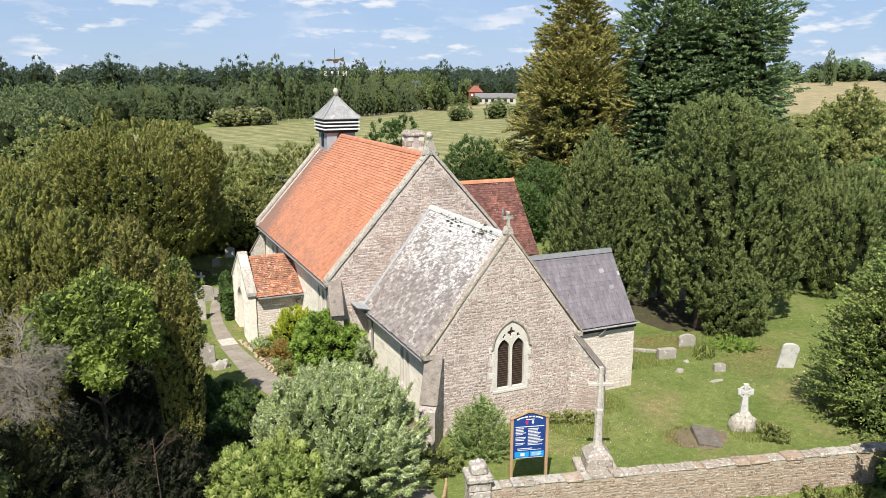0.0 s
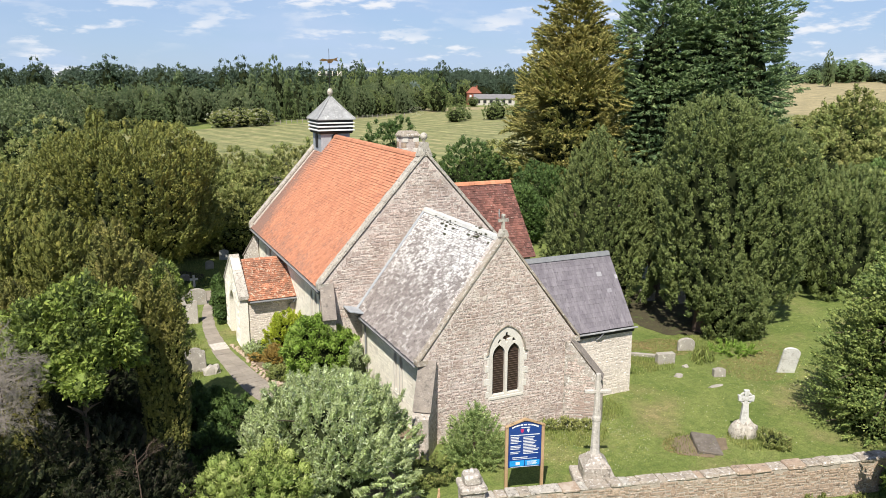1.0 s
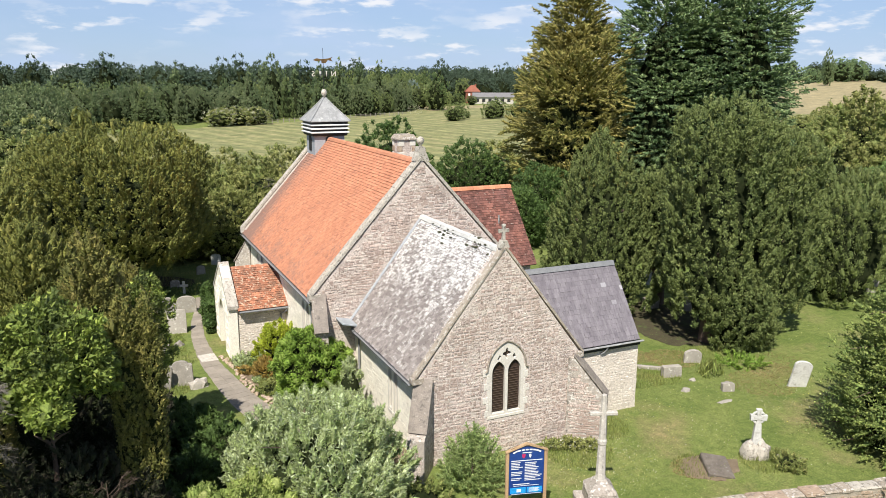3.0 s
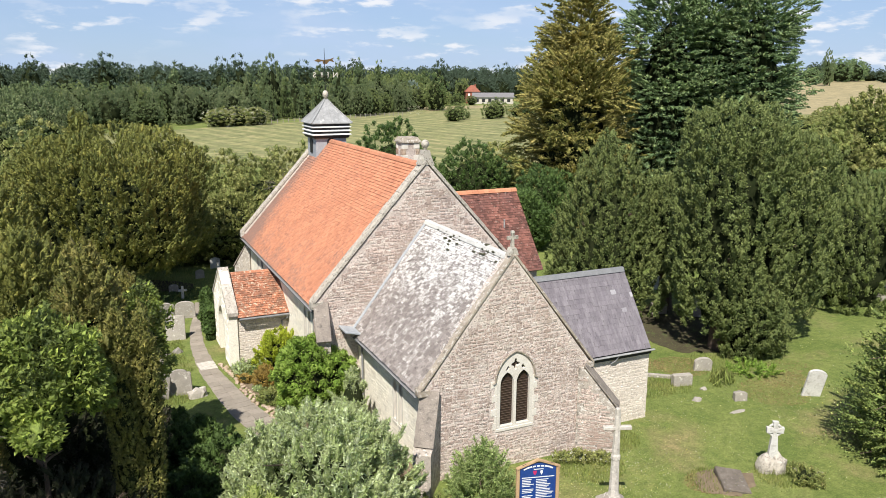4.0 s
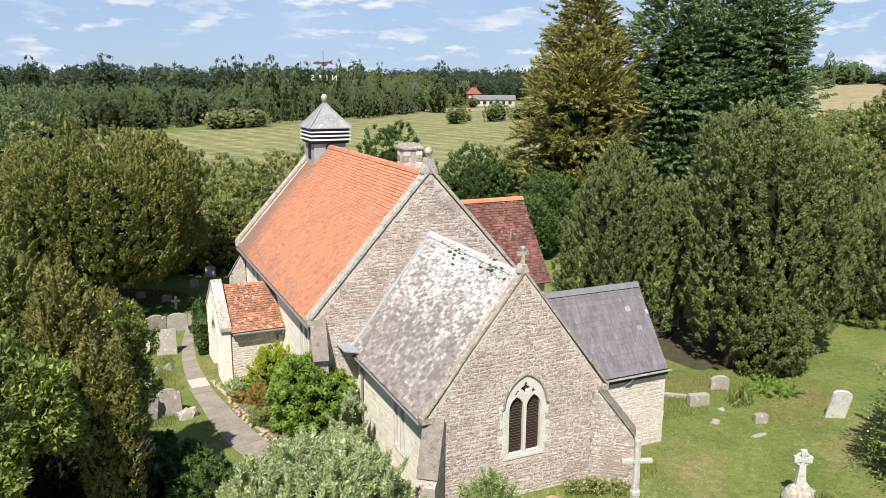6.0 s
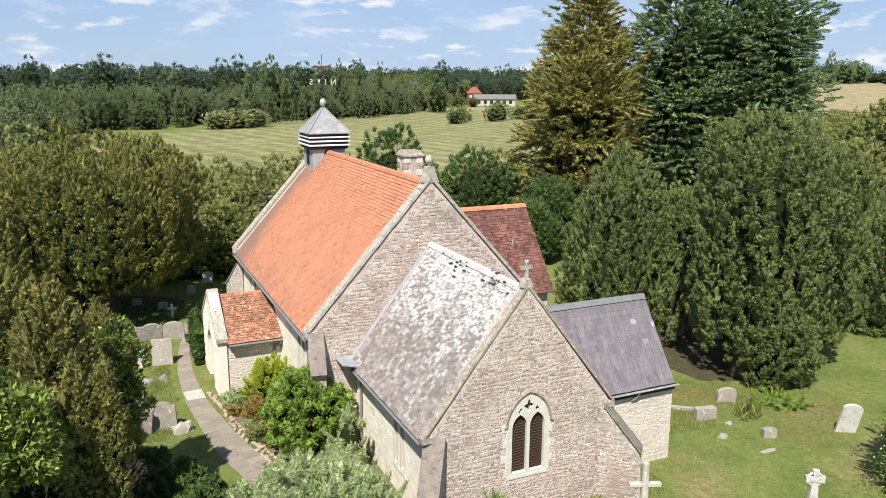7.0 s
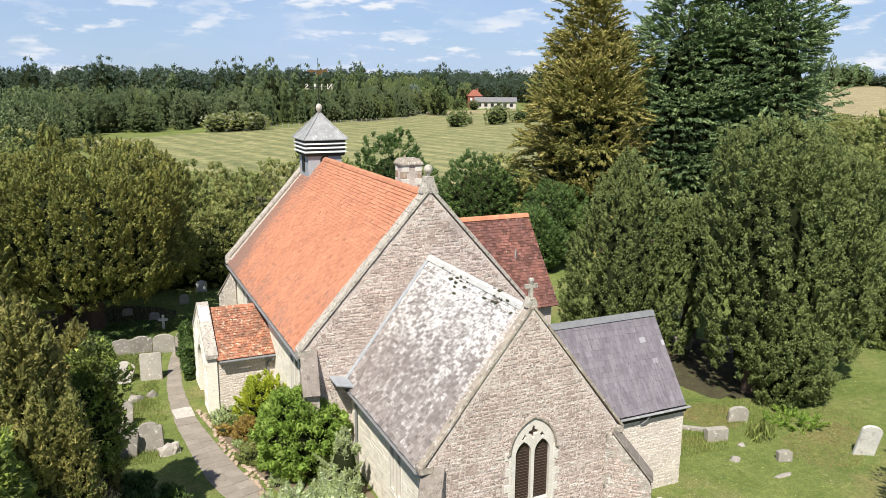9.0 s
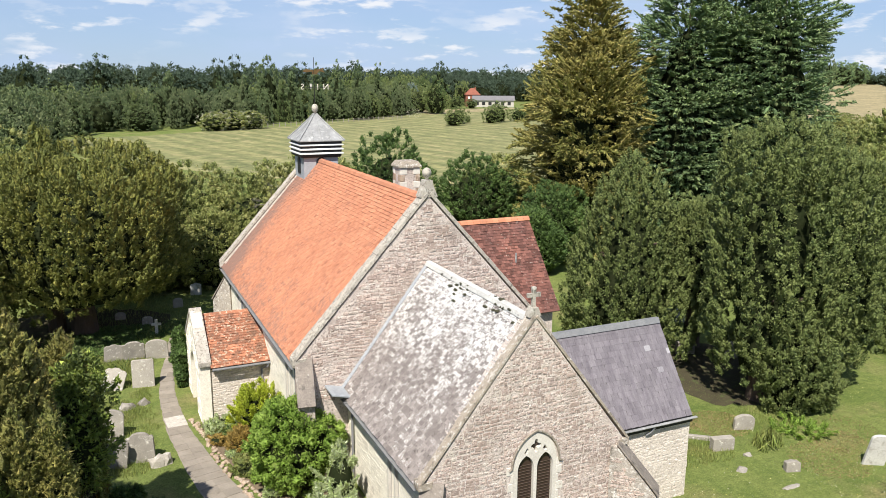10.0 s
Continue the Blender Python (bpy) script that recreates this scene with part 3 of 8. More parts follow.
def tile_meshes(name, material, n=6, seed=5, curve=0.0, tail_material=None):
    """Roof pieces of unit width and length: x across, z up the slope, y out; thick at the tail, thin at the head."""
    rng = random.Random(seed)
    out = []
    for _ in range(n):
        j = lambda a: rng.uniform(-a, a)
        t = [1 + j(0.25) for _ in range(2)]
        xs = (-0.485 + j(0.02), 0.0, 0.485 + j(0.02))
        tail = [(xs[0], 0, j(0.03)), (xs[1], 0, j(0.02)), (xs[2], 0, j(0.03))]
        v = tail + [(xs[0], t[0], tail[0][2]), (xs[1], (t[0] + t[1]) / 2 + curve, tail[1][2]), (xs[2], t[1], tail[2][2])]
        v += [(xs[0], 0.12, 1), (xs[1], 0.12 + curve, 1), (xs[2], 0.12, 1)]
        f = [(0, 1, 4, 3), (1, 2, 5, 4), (3, 4, 7, 6), (4, 5, 8, 7), (0, 3, 6), (2, 8, 5)]
        me = raw_mesh(name, v, f, material)
        if tail_material:
            me.materials.append(tail_material)
            me.polygons[0].material_index = me.polygons[1].material_index = 1
        out.append(me)
    return out


def lay(name, pieces, meshes, run_mesh_material, parent, base, rest_label, limit=300, near=None, seed=1):
    """pieces: (x, z, width, height, depth, lean) in the frame base. Up to `limit` of them, those that near() picks, are parts of
    their own; the rest are joined into one run."""
    rng = random.Random(seed)
    singles, rest = [], []
    for p in pieces:
        (singles if (near is None or near(p)) and len(singles) < limit else rest).append(p)
    for x, z, w, h, d, lean in singles:
        ob = new(name, rng.choice(meshes))
        ob.parent = parent
        ob.matrix_basis = base @ Matrix.Translation((x, 0, z)) @ pose(0, 0, 0, 0, lean, 0) @ Matrix.Diagonal((w, d, h, 1))
    if rest:
        vs, fs, ms, n = [], [], [], 0
        data = [(np.array([v.co[:] for v in me.vertices]), [tuple(p.vertices) for p in me.polygons], [p.material_index for p in me.polygons]) for me in meshes]
        for x, z, w, h, d, lean in rest:
            co, fa, ma = data[rng.randrange(len(data))]
            ms += ma
            m = np.array(base @ Matrix.Translation((x, 0, z)) @ pose(0, 0, 0, 0, lean, 0) @ Matrix.Diagonal((w, d, h, 1)))
            vs.append(co @ m[:3, :3].T + m[:3, 3])
            fs += [tuple(k + n for k in f) for f in fa]
            n += len(co)
        me = raw_mesh(name + "_run", np.concatenate(vs), fs, run_mesh_material)
        for extra in list(meshes[0].materials)[1:]:
            me.materials.append(extra)
        me.polygons.foreach_set("material_index", ms)
        attach(name + "_run", me, parent, rest_label, "stuff")


def coursed(u0, u1, z0, z1, inside, hmin=0.09, hmax=0.17, wmin=0.16, wmax=0.46, depth=0.022, seed=1, gap=0.014):
    """Rubble courses that fill inside(u, z)."""
    rng = random.Random(seed)
    out, z = [], z0
    while z < z1:
        h = rng.uniform(hmin, hmax)
        u = u0 - rng.uniform(0, wmax)
        while u < u1:
            w = rng.uniform(wmin, wmax) * (0.8 + 0.8 * (h - hmin) / (hmax - hmin + 1e-6))
            if rng.random() < 0.22:
                w *= 0.55
            cu, cz = u + w / 2 + rng.uniform(-0.01, 0.01), z + h / 2 + rng.uniform(-0.03, 0.03)
            hh = h * rng.uniform(0.55, 1.2) * (1.7 if rng.random() < 0.13 else 1)
            if all(inside(cu + a * w * 0.46, cz + b * h * 0.5) for a in (-1, 1) for b in (-1, 1)):
                out.append((cu, cz, w - gap, hh - gap * 0.7, depth * rng.uniform(0.4, 1.6), rng.uniform(-4, 4)))
            u += w
        z += h
    return out


def roof_pieces(width, slope, w, gauge_low, gauge_high, inside=None, thick=0.014, seed=1, jitter=0.004, wj=0.0, overlap=1.3):
    """Courses from the eave (z = 0) up the slope, broken-bonded."""
    rng = random.Random(seed)
    out, z, row = [], 0.0, 0
    while z < slope - gauge_high * 0.4:
        g = gauge_low + (gauge_high - gauge_low) * z / slope
        ww = w * (0.55 + 0.45 * g / gauge_low) if gauge_low != gauge_high else w
        x = -(row % 2) * ww / 2
        while x < width:
            pw = ww * (1 + rng.uniform(-wj, wj))
            a, b = max(x, 0), min(x + pw, width)
            if b - a > ww * 0.25 and (inside is None or inside((a + b) / 2, z + g / 2)):
                out.append(((a + b) / 2, z + rng.uniform(-jitter, jitter), b - a, min(g * overlap, slope - z + 0.02), thick * rng.uniform(0.75, 1.35), rng.uniform(-0.5, 0.5) * (1 + 3 * wj)))
            x += pw
        z += g
        row += 1
    return out


# ---- foliage helpers ----
def unit(v):
    return v / np.maximum(np.linalg.norm(v, axis=-1, keepdims=True), 1e-9)


def leaves(rng, centres, radii, outs, per, length, width, up=0.3, wild=0.6, deep=0.82, back=-0.25, flat=0.0, scaly=0.0):
    """Kite-shaped leaves over the outer side of many clumps. Returns vertices and faces."""
    C = np.repeat(centres, per, 0); R = np.repeat(radii, per, 0); O = np.repeat(outs, per, 0)
    d = unit(rng.normal(size=C.shape))
    s = (d * O).sum(1)
    d = np.where((s < back)[:, None], d - 2 * s[:, None] * O, d)
    p = C + d * R * rng.uniform(deep, 1.10, (len(C), 1))
    ax = d * (1 - up) + np.array([0, 0, up]) + rng.normal(size=d.shape) * wild * 0.5
    ax[:, 2] *= (1 - flat)
    if scaly:
        rise = np.array([0, 0, 1.0]) - d * d[:, 2:3]
        ax = ax * (1 - scaly) + (unit(rise) + rng.normal(size=d.shape) * 0.45) * scaly
    ax = unit(ax)
    side = unit(np.cross(ax, d + rng.normal(size=d.shape) * (0.7 - 0.35 * scaly)))
    nrm = np.cross(ax, side)
    L = length * rng.uniform(0.6, 1.35, (len(C), 1)); W = width * rng.uniform(0.6, 1.35, (len(C), 1))
    v = np.stack([p - ax * L * 0.5, p + side * W * 0.5 + nrm * W * 0.15, p + ax * L * 0.5, p - side * W * 0.5 + nrm * W * 0.15], 1).reshape(-1, 3)
    return v, np.arange(len(v)).reshape(-1, 4)


def vnoise(p):
    """Smooth value noise, 0 to 1, for many points at once."""
    i = np.floor(p).astype(np.int64)
    f = p - i
    u = f * f * (3 - 2 * f)
    out = 0.0
    for c in range(8):
        o = np.array([c & 1, (c >> 1) & 1, (c >> 2) & 1])
        q = i + o
        h = (q[:, 0] * 73856093) ^ (q[:, 1] * 19349663) ^ (q[:, 2] * 83492791)
        h = ((h ^ (h >> 13)) * 1274126177) & 0xFFFFFFFF
        h = ((h ^ (h >> 16)) * 2246822519) & 0xFFFFFFFF
        out = out + (h / 4294967296.0) * np.prod(np.where(o, u, 1 - u), axis=1)
    return out


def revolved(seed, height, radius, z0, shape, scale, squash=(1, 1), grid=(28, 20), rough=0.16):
    """A lumpy shell inside a crown, coloured near-black as shade for the gaps."""
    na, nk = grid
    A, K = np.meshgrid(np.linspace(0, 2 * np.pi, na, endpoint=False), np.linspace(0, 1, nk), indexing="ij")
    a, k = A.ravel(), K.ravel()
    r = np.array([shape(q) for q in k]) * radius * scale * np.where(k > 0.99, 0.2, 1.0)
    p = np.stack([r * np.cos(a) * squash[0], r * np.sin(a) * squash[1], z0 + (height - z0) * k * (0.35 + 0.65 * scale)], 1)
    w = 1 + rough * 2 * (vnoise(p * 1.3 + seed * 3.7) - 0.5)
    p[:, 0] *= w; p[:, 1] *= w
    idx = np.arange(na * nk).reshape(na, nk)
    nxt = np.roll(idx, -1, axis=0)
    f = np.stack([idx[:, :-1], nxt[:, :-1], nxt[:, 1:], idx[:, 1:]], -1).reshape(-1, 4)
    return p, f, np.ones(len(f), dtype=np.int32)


def clumps(rng, c, axis, out, r, l, per, leaf, flame=True, flat=0.0, stick=0.4, wild=0.4, core=0.66, fuzz=0.22, limp=0.0, rings=(6, 4)):
    """Leafy clumps: each a flame or a ball of small leaves round a dim core."""
    n = len(c)
    axis = unit(axis)
    e1 = unit(np.cross(axis, np.where(np.abs(axis[:, 2:3]) > 0.9, np.array([[1.0, 0, 0]]), np.array([[0, 0, 1.0]]))))
    e2 = np.cross(axis, e1)
    prof = (lambda s: np.sin(np.pi * np.clip(s, 0, 1) ** 0.72) ** 0.75) if flame else (lambda s: np.sqrt(np.clip(1 - (2 * s - 1) ** 2, 0, 1)))
    rep = lambda q: np.repeat(q, per, 0)
    s = rng.uniform(0.04, 1.0, n * per)
    a = rng.uniform(0, 2 * np.pi, n * per)
    rad = rep(e1) * np.cos(a)[:, None] + rep(e2) * np.sin(a)[:, None]
    d = (rad * rep(out)).sum(1)
    rad = np.where(((d < -0.25) & (s < 0.85))[:, None], unit(rad - 2 * d[:, None] * rep(out)), rad)
    rad[:, 2] *= 1 - flat
    ax0, R_, L_ = rep(axis), rep(r)[:, None], rep(l)[:, None]
    p = rep(c) + ax0 * L_ * (s[:, None] - 0.5) + rad * R_ * prof(s)[:, None] * (1.02 - fuzz + 1.6 * fuzz * rng.uniform(0, 1, (n * per, 1)) ** 2)
    cap = np.maximum(0, (s - 0.55) / 0.45)[:, None] * (0.5 if flame else 1.0)
    nrm = unit(rad + ax0 * cap)
    ax = unit(ax0 * (1 - stick) + nrm * stick + rng.normal(size=p.shape) * wild - np.array([0, 0, limp]))
    side = unit(np.cross(ax, nrm + rng.normal(size=p.shape) * 0.5))
    fold = np.cross(ax, side)
    LL = leaf[0] * rng.uniform(0.55, 1.4, (len(p), 1)); W = leaf[1] * rng.uniform(0.6, 1.4, (len(p), 1))
    v = np.stack([p - ax * LL * 0.35 + side * W * 0.5, p - ax * LL * 0.35 - side * W * 0.5 + fold * W * 0.2, p + ax * LL * 0.65], 1).reshape(-1, 3)
    f = np.arange(len(v)).reshape(-1, 3)
    if not core:
        return v, f
    na, nk = rings
    A, K = np.meshgrid(np.linspace(0, 2 * np.pi, na, endpoint=False), np.linspace(0.02, 0.96, nk), indexing="ij")
    a, k = A.ravel(), K.ravel()
    ring = e1[:, None] * np.cos(a)[None, :, None] + e2[:, None] * np.sin(a)[None, :, None]
    ring[:, :, 2] *= 1 - flat
    cv = c[:, None] + axis[:, None] * (l[:, None] * (k - 0.5)[None] * 0.94)[:, :, None] + ring * (r[:, None] * prof(k)[None] * core)[:, :, None]
    idx = np.arange(na * nk).reshape(na, nk)
    nxt = np.roll(idx, -1, axis=0)
    q = np.stack([idx[:, :-1], nxt[:, :-1], nxt[:, 1:], idx[:, 1:]], -1).reshape(-1, 4)
    cf = (q[None] + (np.arange(n) * na * nk)[:, None, None]).reshape(-1, 4)
    return stacked((v, f), (cv.reshape(-1, 3), cf))


def flames(seed, height, radius, z0, shape, n, per, size=(0.42, 2.2), leaf=(0.13, 0.06), lean=0.2, squash=(1, 1), flame=True, uneven=0.18, heart=0.74, inside=(28, 20), under=0.5, flutes=None, ragged=None, **kw):
    """A crown of n clumps spread evenly over the surface of revolution that shape() gives. size: clump radius and length."""
    rng = np.random.default_rng(seed)
    m = n * 7
    ks = np.linspace(0, 1, 201)
    prof = np.array([shape(q) for q in ks])
    k = rng.uniform(0, 1, m * 3)
    k = k[rng.uniform(0, 1, m * 3) < np.interp(k, ks, prof) + 0.18 * k][:m]
    m = len(k)
    a = rng.uniform(0, 2 * np.pi, m)
    slope = (np.interp(np.minimum(k + 0.03, 1), ks, prof) - np.interp(np.maximum(k - 0.03, 0), ks, prof)) * radius / (0.06 * (height - z0))
    out = unit(np.stack([np.cos(a), np.sin(a), np.clip(-slope, -0.6, 3)], 1))
    rr = np.interp(k, ks, prof) * radius
    p = np.stack([rr * np.cos(a) * squash[0], rr * np.sin(a) * squash[1], z0 + (height - z0) * k], 1)
    big = (vnoise(p / (radius * 0.45 + 0.25) + seed * 5.3) - 0.5) * 2 * uneven * radius + (vnoise(p / (radius * 0.16 + 0.2) + seed * 2.3) - 0.5) * uneven * radius
    if flutes:
        # upright ribs parted by narrow, deep clefts: how many round the crown, how deep
        ph = a * flutes[0] / (2 * np.pi) + 0.9 * vnoise(np.stack([np.cos(a) * 1.5, np.sin(a) * 1.5, p[:, 2] * 0.22 + seed], 1))
        e = np.abs(ph - np.floor(ph) - 0.5) * 2
        big += flutes[1] * (0.22 * (1 - e ** 2) - np.clip((e - 0.74) / 0.22, 0, 1) * 1.3)
    # keep the points that lie farthest from those already kept
    stretch = np.array([1, 1, max(0.45, size[0] * 2.2 / size[1])]) if lean < 0.5 else np.ones(3)
    ps = p * stretch
    keep = [0]
    dist = np.linalg.norm(ps - ps[0], axis=1)
    for _ in range(min(n, m) - 1):
        j = int(np.argmax(dist))
        keep.append(j)
        dist = np.minimum(dist, np.linalg.norm(ps - ps[j], axis=1))
    p0, out0, big0 = p, out, big
    keep = np.array(keep)
    p, out, big = p[keep], out[keep], big[keep]
    n = len(p)
    r = size[0] * rng.uniform(0.7, 1.3, n); l = size[1] * rng.uniform(0.65, 1.35, n)
    axis = unit(out * lean + np.array([0, 0, 1.0]) * (1 - lean) + rng.normal(size=p.shape) * 0.10)
    c = p + out * (big - r * 0.55 - l * 0.42 * np.abs((axis * out).sum(1)) + rng.normal(size=n) * (size[0] * 0.3 if ragged is None else ragged))[:, None]
    got = clumps(rng, c, axis, out, r, l, per, leaf, flame, **kw)
    if heart and under:
        # shaded sprays that fill the gaps behind the outer ones
        j = rng.permutation(m)[:int(n * under)]
        r2 = size[0] * rng.uniform(0.9, 1.5, len(j))
        c2 = p0[j] + out0[j] * (np.minimum(big0[j], 0) - r2 * 1.3 - size[1] * 0.42 * lean - size[0] * 0.9)[:, None]
        a2 = unit(out0[j] * lean + np.array([0, 0, 1.0]) * (1 - lean) + rng.normal(size=c2.shape) * 0.15)
        got = stacked(got, clumps(rng, c2, a2, out0[j], r2, np.full(len(j), size[1] * 1.1), max(6, per // 3), (leaf[0] * 1.3, leaf[1] * 1.3), flame, **dict(kw, core=0.5, rings=(5, 3))))
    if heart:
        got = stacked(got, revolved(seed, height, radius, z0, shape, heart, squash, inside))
    return got


def stacked(*sets):
    """Joins (vertices, faces, slots) as triangles; slot 1 is a crown's inside, coloured as shade."""
    vs, fs, ms, n = [], [], [], 0
    for q in sets:
        f, m = q[1], q[2] if len(q) > 2 else np.zeros(len(q[1]), dtype=np.int32)
        if f.shape[1] == 4:
            f, m = np.concatenate([f[:, [0, 1, 2]], f[:, [0, 2, 3]]]), np.concatenate([m, m])
        vs.append(q[0]); fs.append(f + n); n += len(q[0])
        ms.append(m)
    return np.concatenate(vs), np.concatenate(fs), np.concatenate(ms)


def moved(crown, by):
    return (crown[0] + np.array(by), *crown[1:])


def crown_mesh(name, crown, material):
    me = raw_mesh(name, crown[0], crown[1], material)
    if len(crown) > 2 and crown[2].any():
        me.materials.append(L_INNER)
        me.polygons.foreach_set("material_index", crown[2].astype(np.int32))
    return me


def profile_crown(rng, n, z0, z1, radius, shape, squash=(1, 1)):
    """Points over a crown's outer surface: shape(k) gives the relative radius at relative height k."""
    k = rng.uniform(0, 1, n * 3)
    keep = rng.uniform(0, 1, n * 3) < np.array([0.25 + 0.75 * shape(q) for q in k])
    k = k[keep][:n]
    a = rng.uniform(0, 2 * np.pi, len(k))
    lump = 1 + 0.09 * np.sin(3 * a + 5 * k) + 0.06 * np.sin(7 * a - 9 * k) + rng.normal(size=len(k)) * 0.07
    r = radius * np.array([shape(q) for q in k]) * lump
    p = np.stack([r * np.cos(a) * squash[0], r * np.sin(a) * squash[1], z0 + (z1 - z0) * k], 1)
    o = np.stack([np.cos(a), np.sin(a), (k - 0.45) * 1.3], 1)
    return p, unit(o)


def limbs(rng, height, spread, r0, n, start=0.25, lean=0.0):
    bm = bmesh.new()
    top = height * 0.8
    tube(bm, [(0, 0, -0.1), (lean * 0.3, 0, top * 0.3), (lean * 0.7, 0.05, top * 0.65), (lean, 0, top)], [r0 * 1.25, r0 * 0.9, r0 * 0.55, r0 * 0.15], 8)
    for k in range(n):
        a, z = rng.uniform(0, 6.28), height * rng.uniform(start, 0.65)
        q = spread * rng.uniform(0.5, 0.85)
        tube(bm, [(lean * z / top, 0, z), (q * 0.45 * math.cos(a) + lean * z / top, q * 0.45 * math.sin(a), z + q * 0.35), (q * math.cos(a), q * math.sin(a), z + q * 0.6)], [r0 * 0.4, r0 * 0.25, r0 * 0.06], 5)
    return bm


def grow(name, at, crown, bark_bm, leaf_material, label, category="tree", group="", bark=None, turn=0.0):
    t = thing(name, at, label, category, group, turn=turn)
    if bark_bm:
        part("trunk", bark_bm, bark or M_BARK, t)
    attach("crown", crown_mesh("crown", crown, leaf_material), t)
    return t


def dome(k):
    return max(0.05, (1 - max(0.0, (k - 0.35) / 0.65) ** 2.2) ** 0.5 * min(1.0, 0.72 + 0.8 * k))


def bushy(seed, height, radius, z0, n, per, clump=(0.5, 0.4), leaf=(0.10, 0.05), shape=dome, squash=(1, 1), up=0.15, wild=0.9):
    """A broad-leaved crown of rounded sprays."""
    rng = np.random.default_rng(seed)
    c, o = profile_crown(rng, n, z0, height - clump[1] * 0.8, radius - clump[0] * 0.5, shape, squash)
    rad = np.stack([clump[0] * rng.uniform(0.5, 1.35, len(c))] * 2 + [clump[1] * rng.uniform(0.5, 1.35, len(c))], 1)
    outer = leaves(rng, c, rad, o, per, leaf[0], leaf[1], up, wild, 0.66, scaly=0.45)
    return outer


def tiered(seed, height, radius, z0, levels, arms, sprays, spray=(0.9, 0.3), leaf=(0.25, 0.10), droop=0.25, shape=None, power=0.8, per=13):
    """A conifer: whorls of drooping arms hung with flat sprays."""
    rng = np.random.default_rng(seed)
    cs, os_, bm = [], [], bmesh.new()
    tube(bm, [(0, 0, -0.1), (0, 0, height * 0.5), (0, 0, height * 0.97)], [0.035 * height * 0.6, 0.02 * height * 0.6, 0.02], 8)
    for i in range(levels):
        k = min(1.0, max(0.0, (i + rng.uniform(-0.3, 0.3)) / levels))
        z = z0 + (height - z0) * max(0, k)
        reach = radius * (shape(k) if shape else (1 - k) ** power) + 0.25
        for j in range(max(4, int(arms * (0.45 + 0.55 * reach / radius)))):
            a = rng.uniform(0, 2 * np.pi)
            q = reach * rng.uniform(0.72, 1.12)
            m = max(2, int(sprays * q / radius))
            f = np.sort(rng.uniform(0.35, 1, m))
            x = q * f
            zz = z + q * 0.25 * f - droop * q * f ** 2 + rng.normal(size=m) * 0.10
            wob = rng.normal(size=m) * 0.12 * q * f
            cs.append(np.stack([x * np.cos(a) - wob * np.sin(a), x * np.sin(a) + wob * np.cos(a), zz], 1))
            os_.append(np.stack([np.full(m, np.cos(a)), np.full(m, np.sin(a)), np.full(m, 0.25)], 1))
            if j % 3 == 0:
                tube(bm, [(0, 0, z), (q * 0.5 * math.cos(a), q * 0.5 * math.sin(a), z + q * 0.1), (q * 0.9 * math.cos(a), q * 0.9 * math.sin(a), z + q * (0.22 - droop * 0.8))], [0.05 + 0.01 * q, 0.035, 0.01], 4)
    c, o = np.concatenate(cs), unit(np.concatenate(os_))
    rad = np.stack([np.full(len(c), spray[0])] * 2 + [np.full(len(c), spray[1])], 1) * rng.uniform(0.6, 1.3, (len(c), 1))
    outer = leaves(rng, c, rad, o, per, leaf[0], leaf[1], 0.0, 0.7, 0.3, -0.5, 0.35, 0.25)
    inner = leaves(rng, c * np.array([0.7, 0.7, 0.98]), rad, o, 2, leaf[0] * 2.2, leaf[1] * 3, 0.0, 0.7, 0.3)
    return stacked(outer, inner), bm

# ---- ground, fields, path ----
def sheet(name, pts, z, material, label, category, kind="structure"):
    bm = bmesh.new()
    bm.faces.new([bm.verts.new((x, y, z)) for x, y in pts])
    bmesh.ops.recalc_face_normals(bm, faces=bm.faces[:])
    me = bpy.data.meshes.new(name)
    bm.to_mesh(me); bm.free()
    me.materials.append(material)
    if me.polygons[0].normal.z < 0:
        me.flip_normals()
    return tagged(new(name, me), label, category, "", kind)


def step(a, b, x):
    t = min(1.0, max(0.0, (x - a) / (b - a)))
    return t * t * (3 - 2 * t)


def ground_z(x, y):
    """Level ground that lifts into a low rise in the far north-west."""
    d, az = math.hypot(x + 14, y + 25), math.degrees(math.atan2(x + 14, y + 25))
    rise = 11.0 * step(420, 1100, d) * step(36, 50, az) * step(150, 110, az) + 15.0 * step(900, 2300, d)
    # the lane lies lower than the churchyard, outside the boundary wall
    s, u = -0.235 * (x + 3.75) - 0.972 * (y + 5.72), 0.972 * (x + 3.75) - 0.235 * (y + 5.72)
    return rise - 0.9 * step(0.25, 1.3, s) * step(-0.2, 1.4, u) * step(60, 40, u) * step(55, 35, s)


def polar(name, rings, a0, a1, n, lift, material, label, category):
    bm = bmesh.new()
    rows = []
    for d in rings:
        row = []
        for k in range(n + 1):
            a = math.radians(a0 + (a1 - a0) * k / n)
            x, y = -14 + d * math.sin(a), -25 + d * math.cos(a)
            row.append(bm.verts.new((x, y, ground_z(x, y) + lift)))
        rows.append(row)
    for p, q in zip(rows, rows[1:]):
        for k in range(n):
            if (p[k].co - p[k + 1].co).length > 1e-6:
                bm.faces.new((p[k], p[k + 1], q[k + 1], q[k]))
            else:
                bm.faces.new((p[k], q[k + 1], q[k]))
    bmesh.ops.remove_doubles(bm, verts=bm.verts[:], dist=1e-4)
    ob = part(name, bm, material, None)
    if ob.data.polygons[0].normal.z < 0:
        ob.data.flip_normals()
    return tagged(ob, label, category, "", "structure")


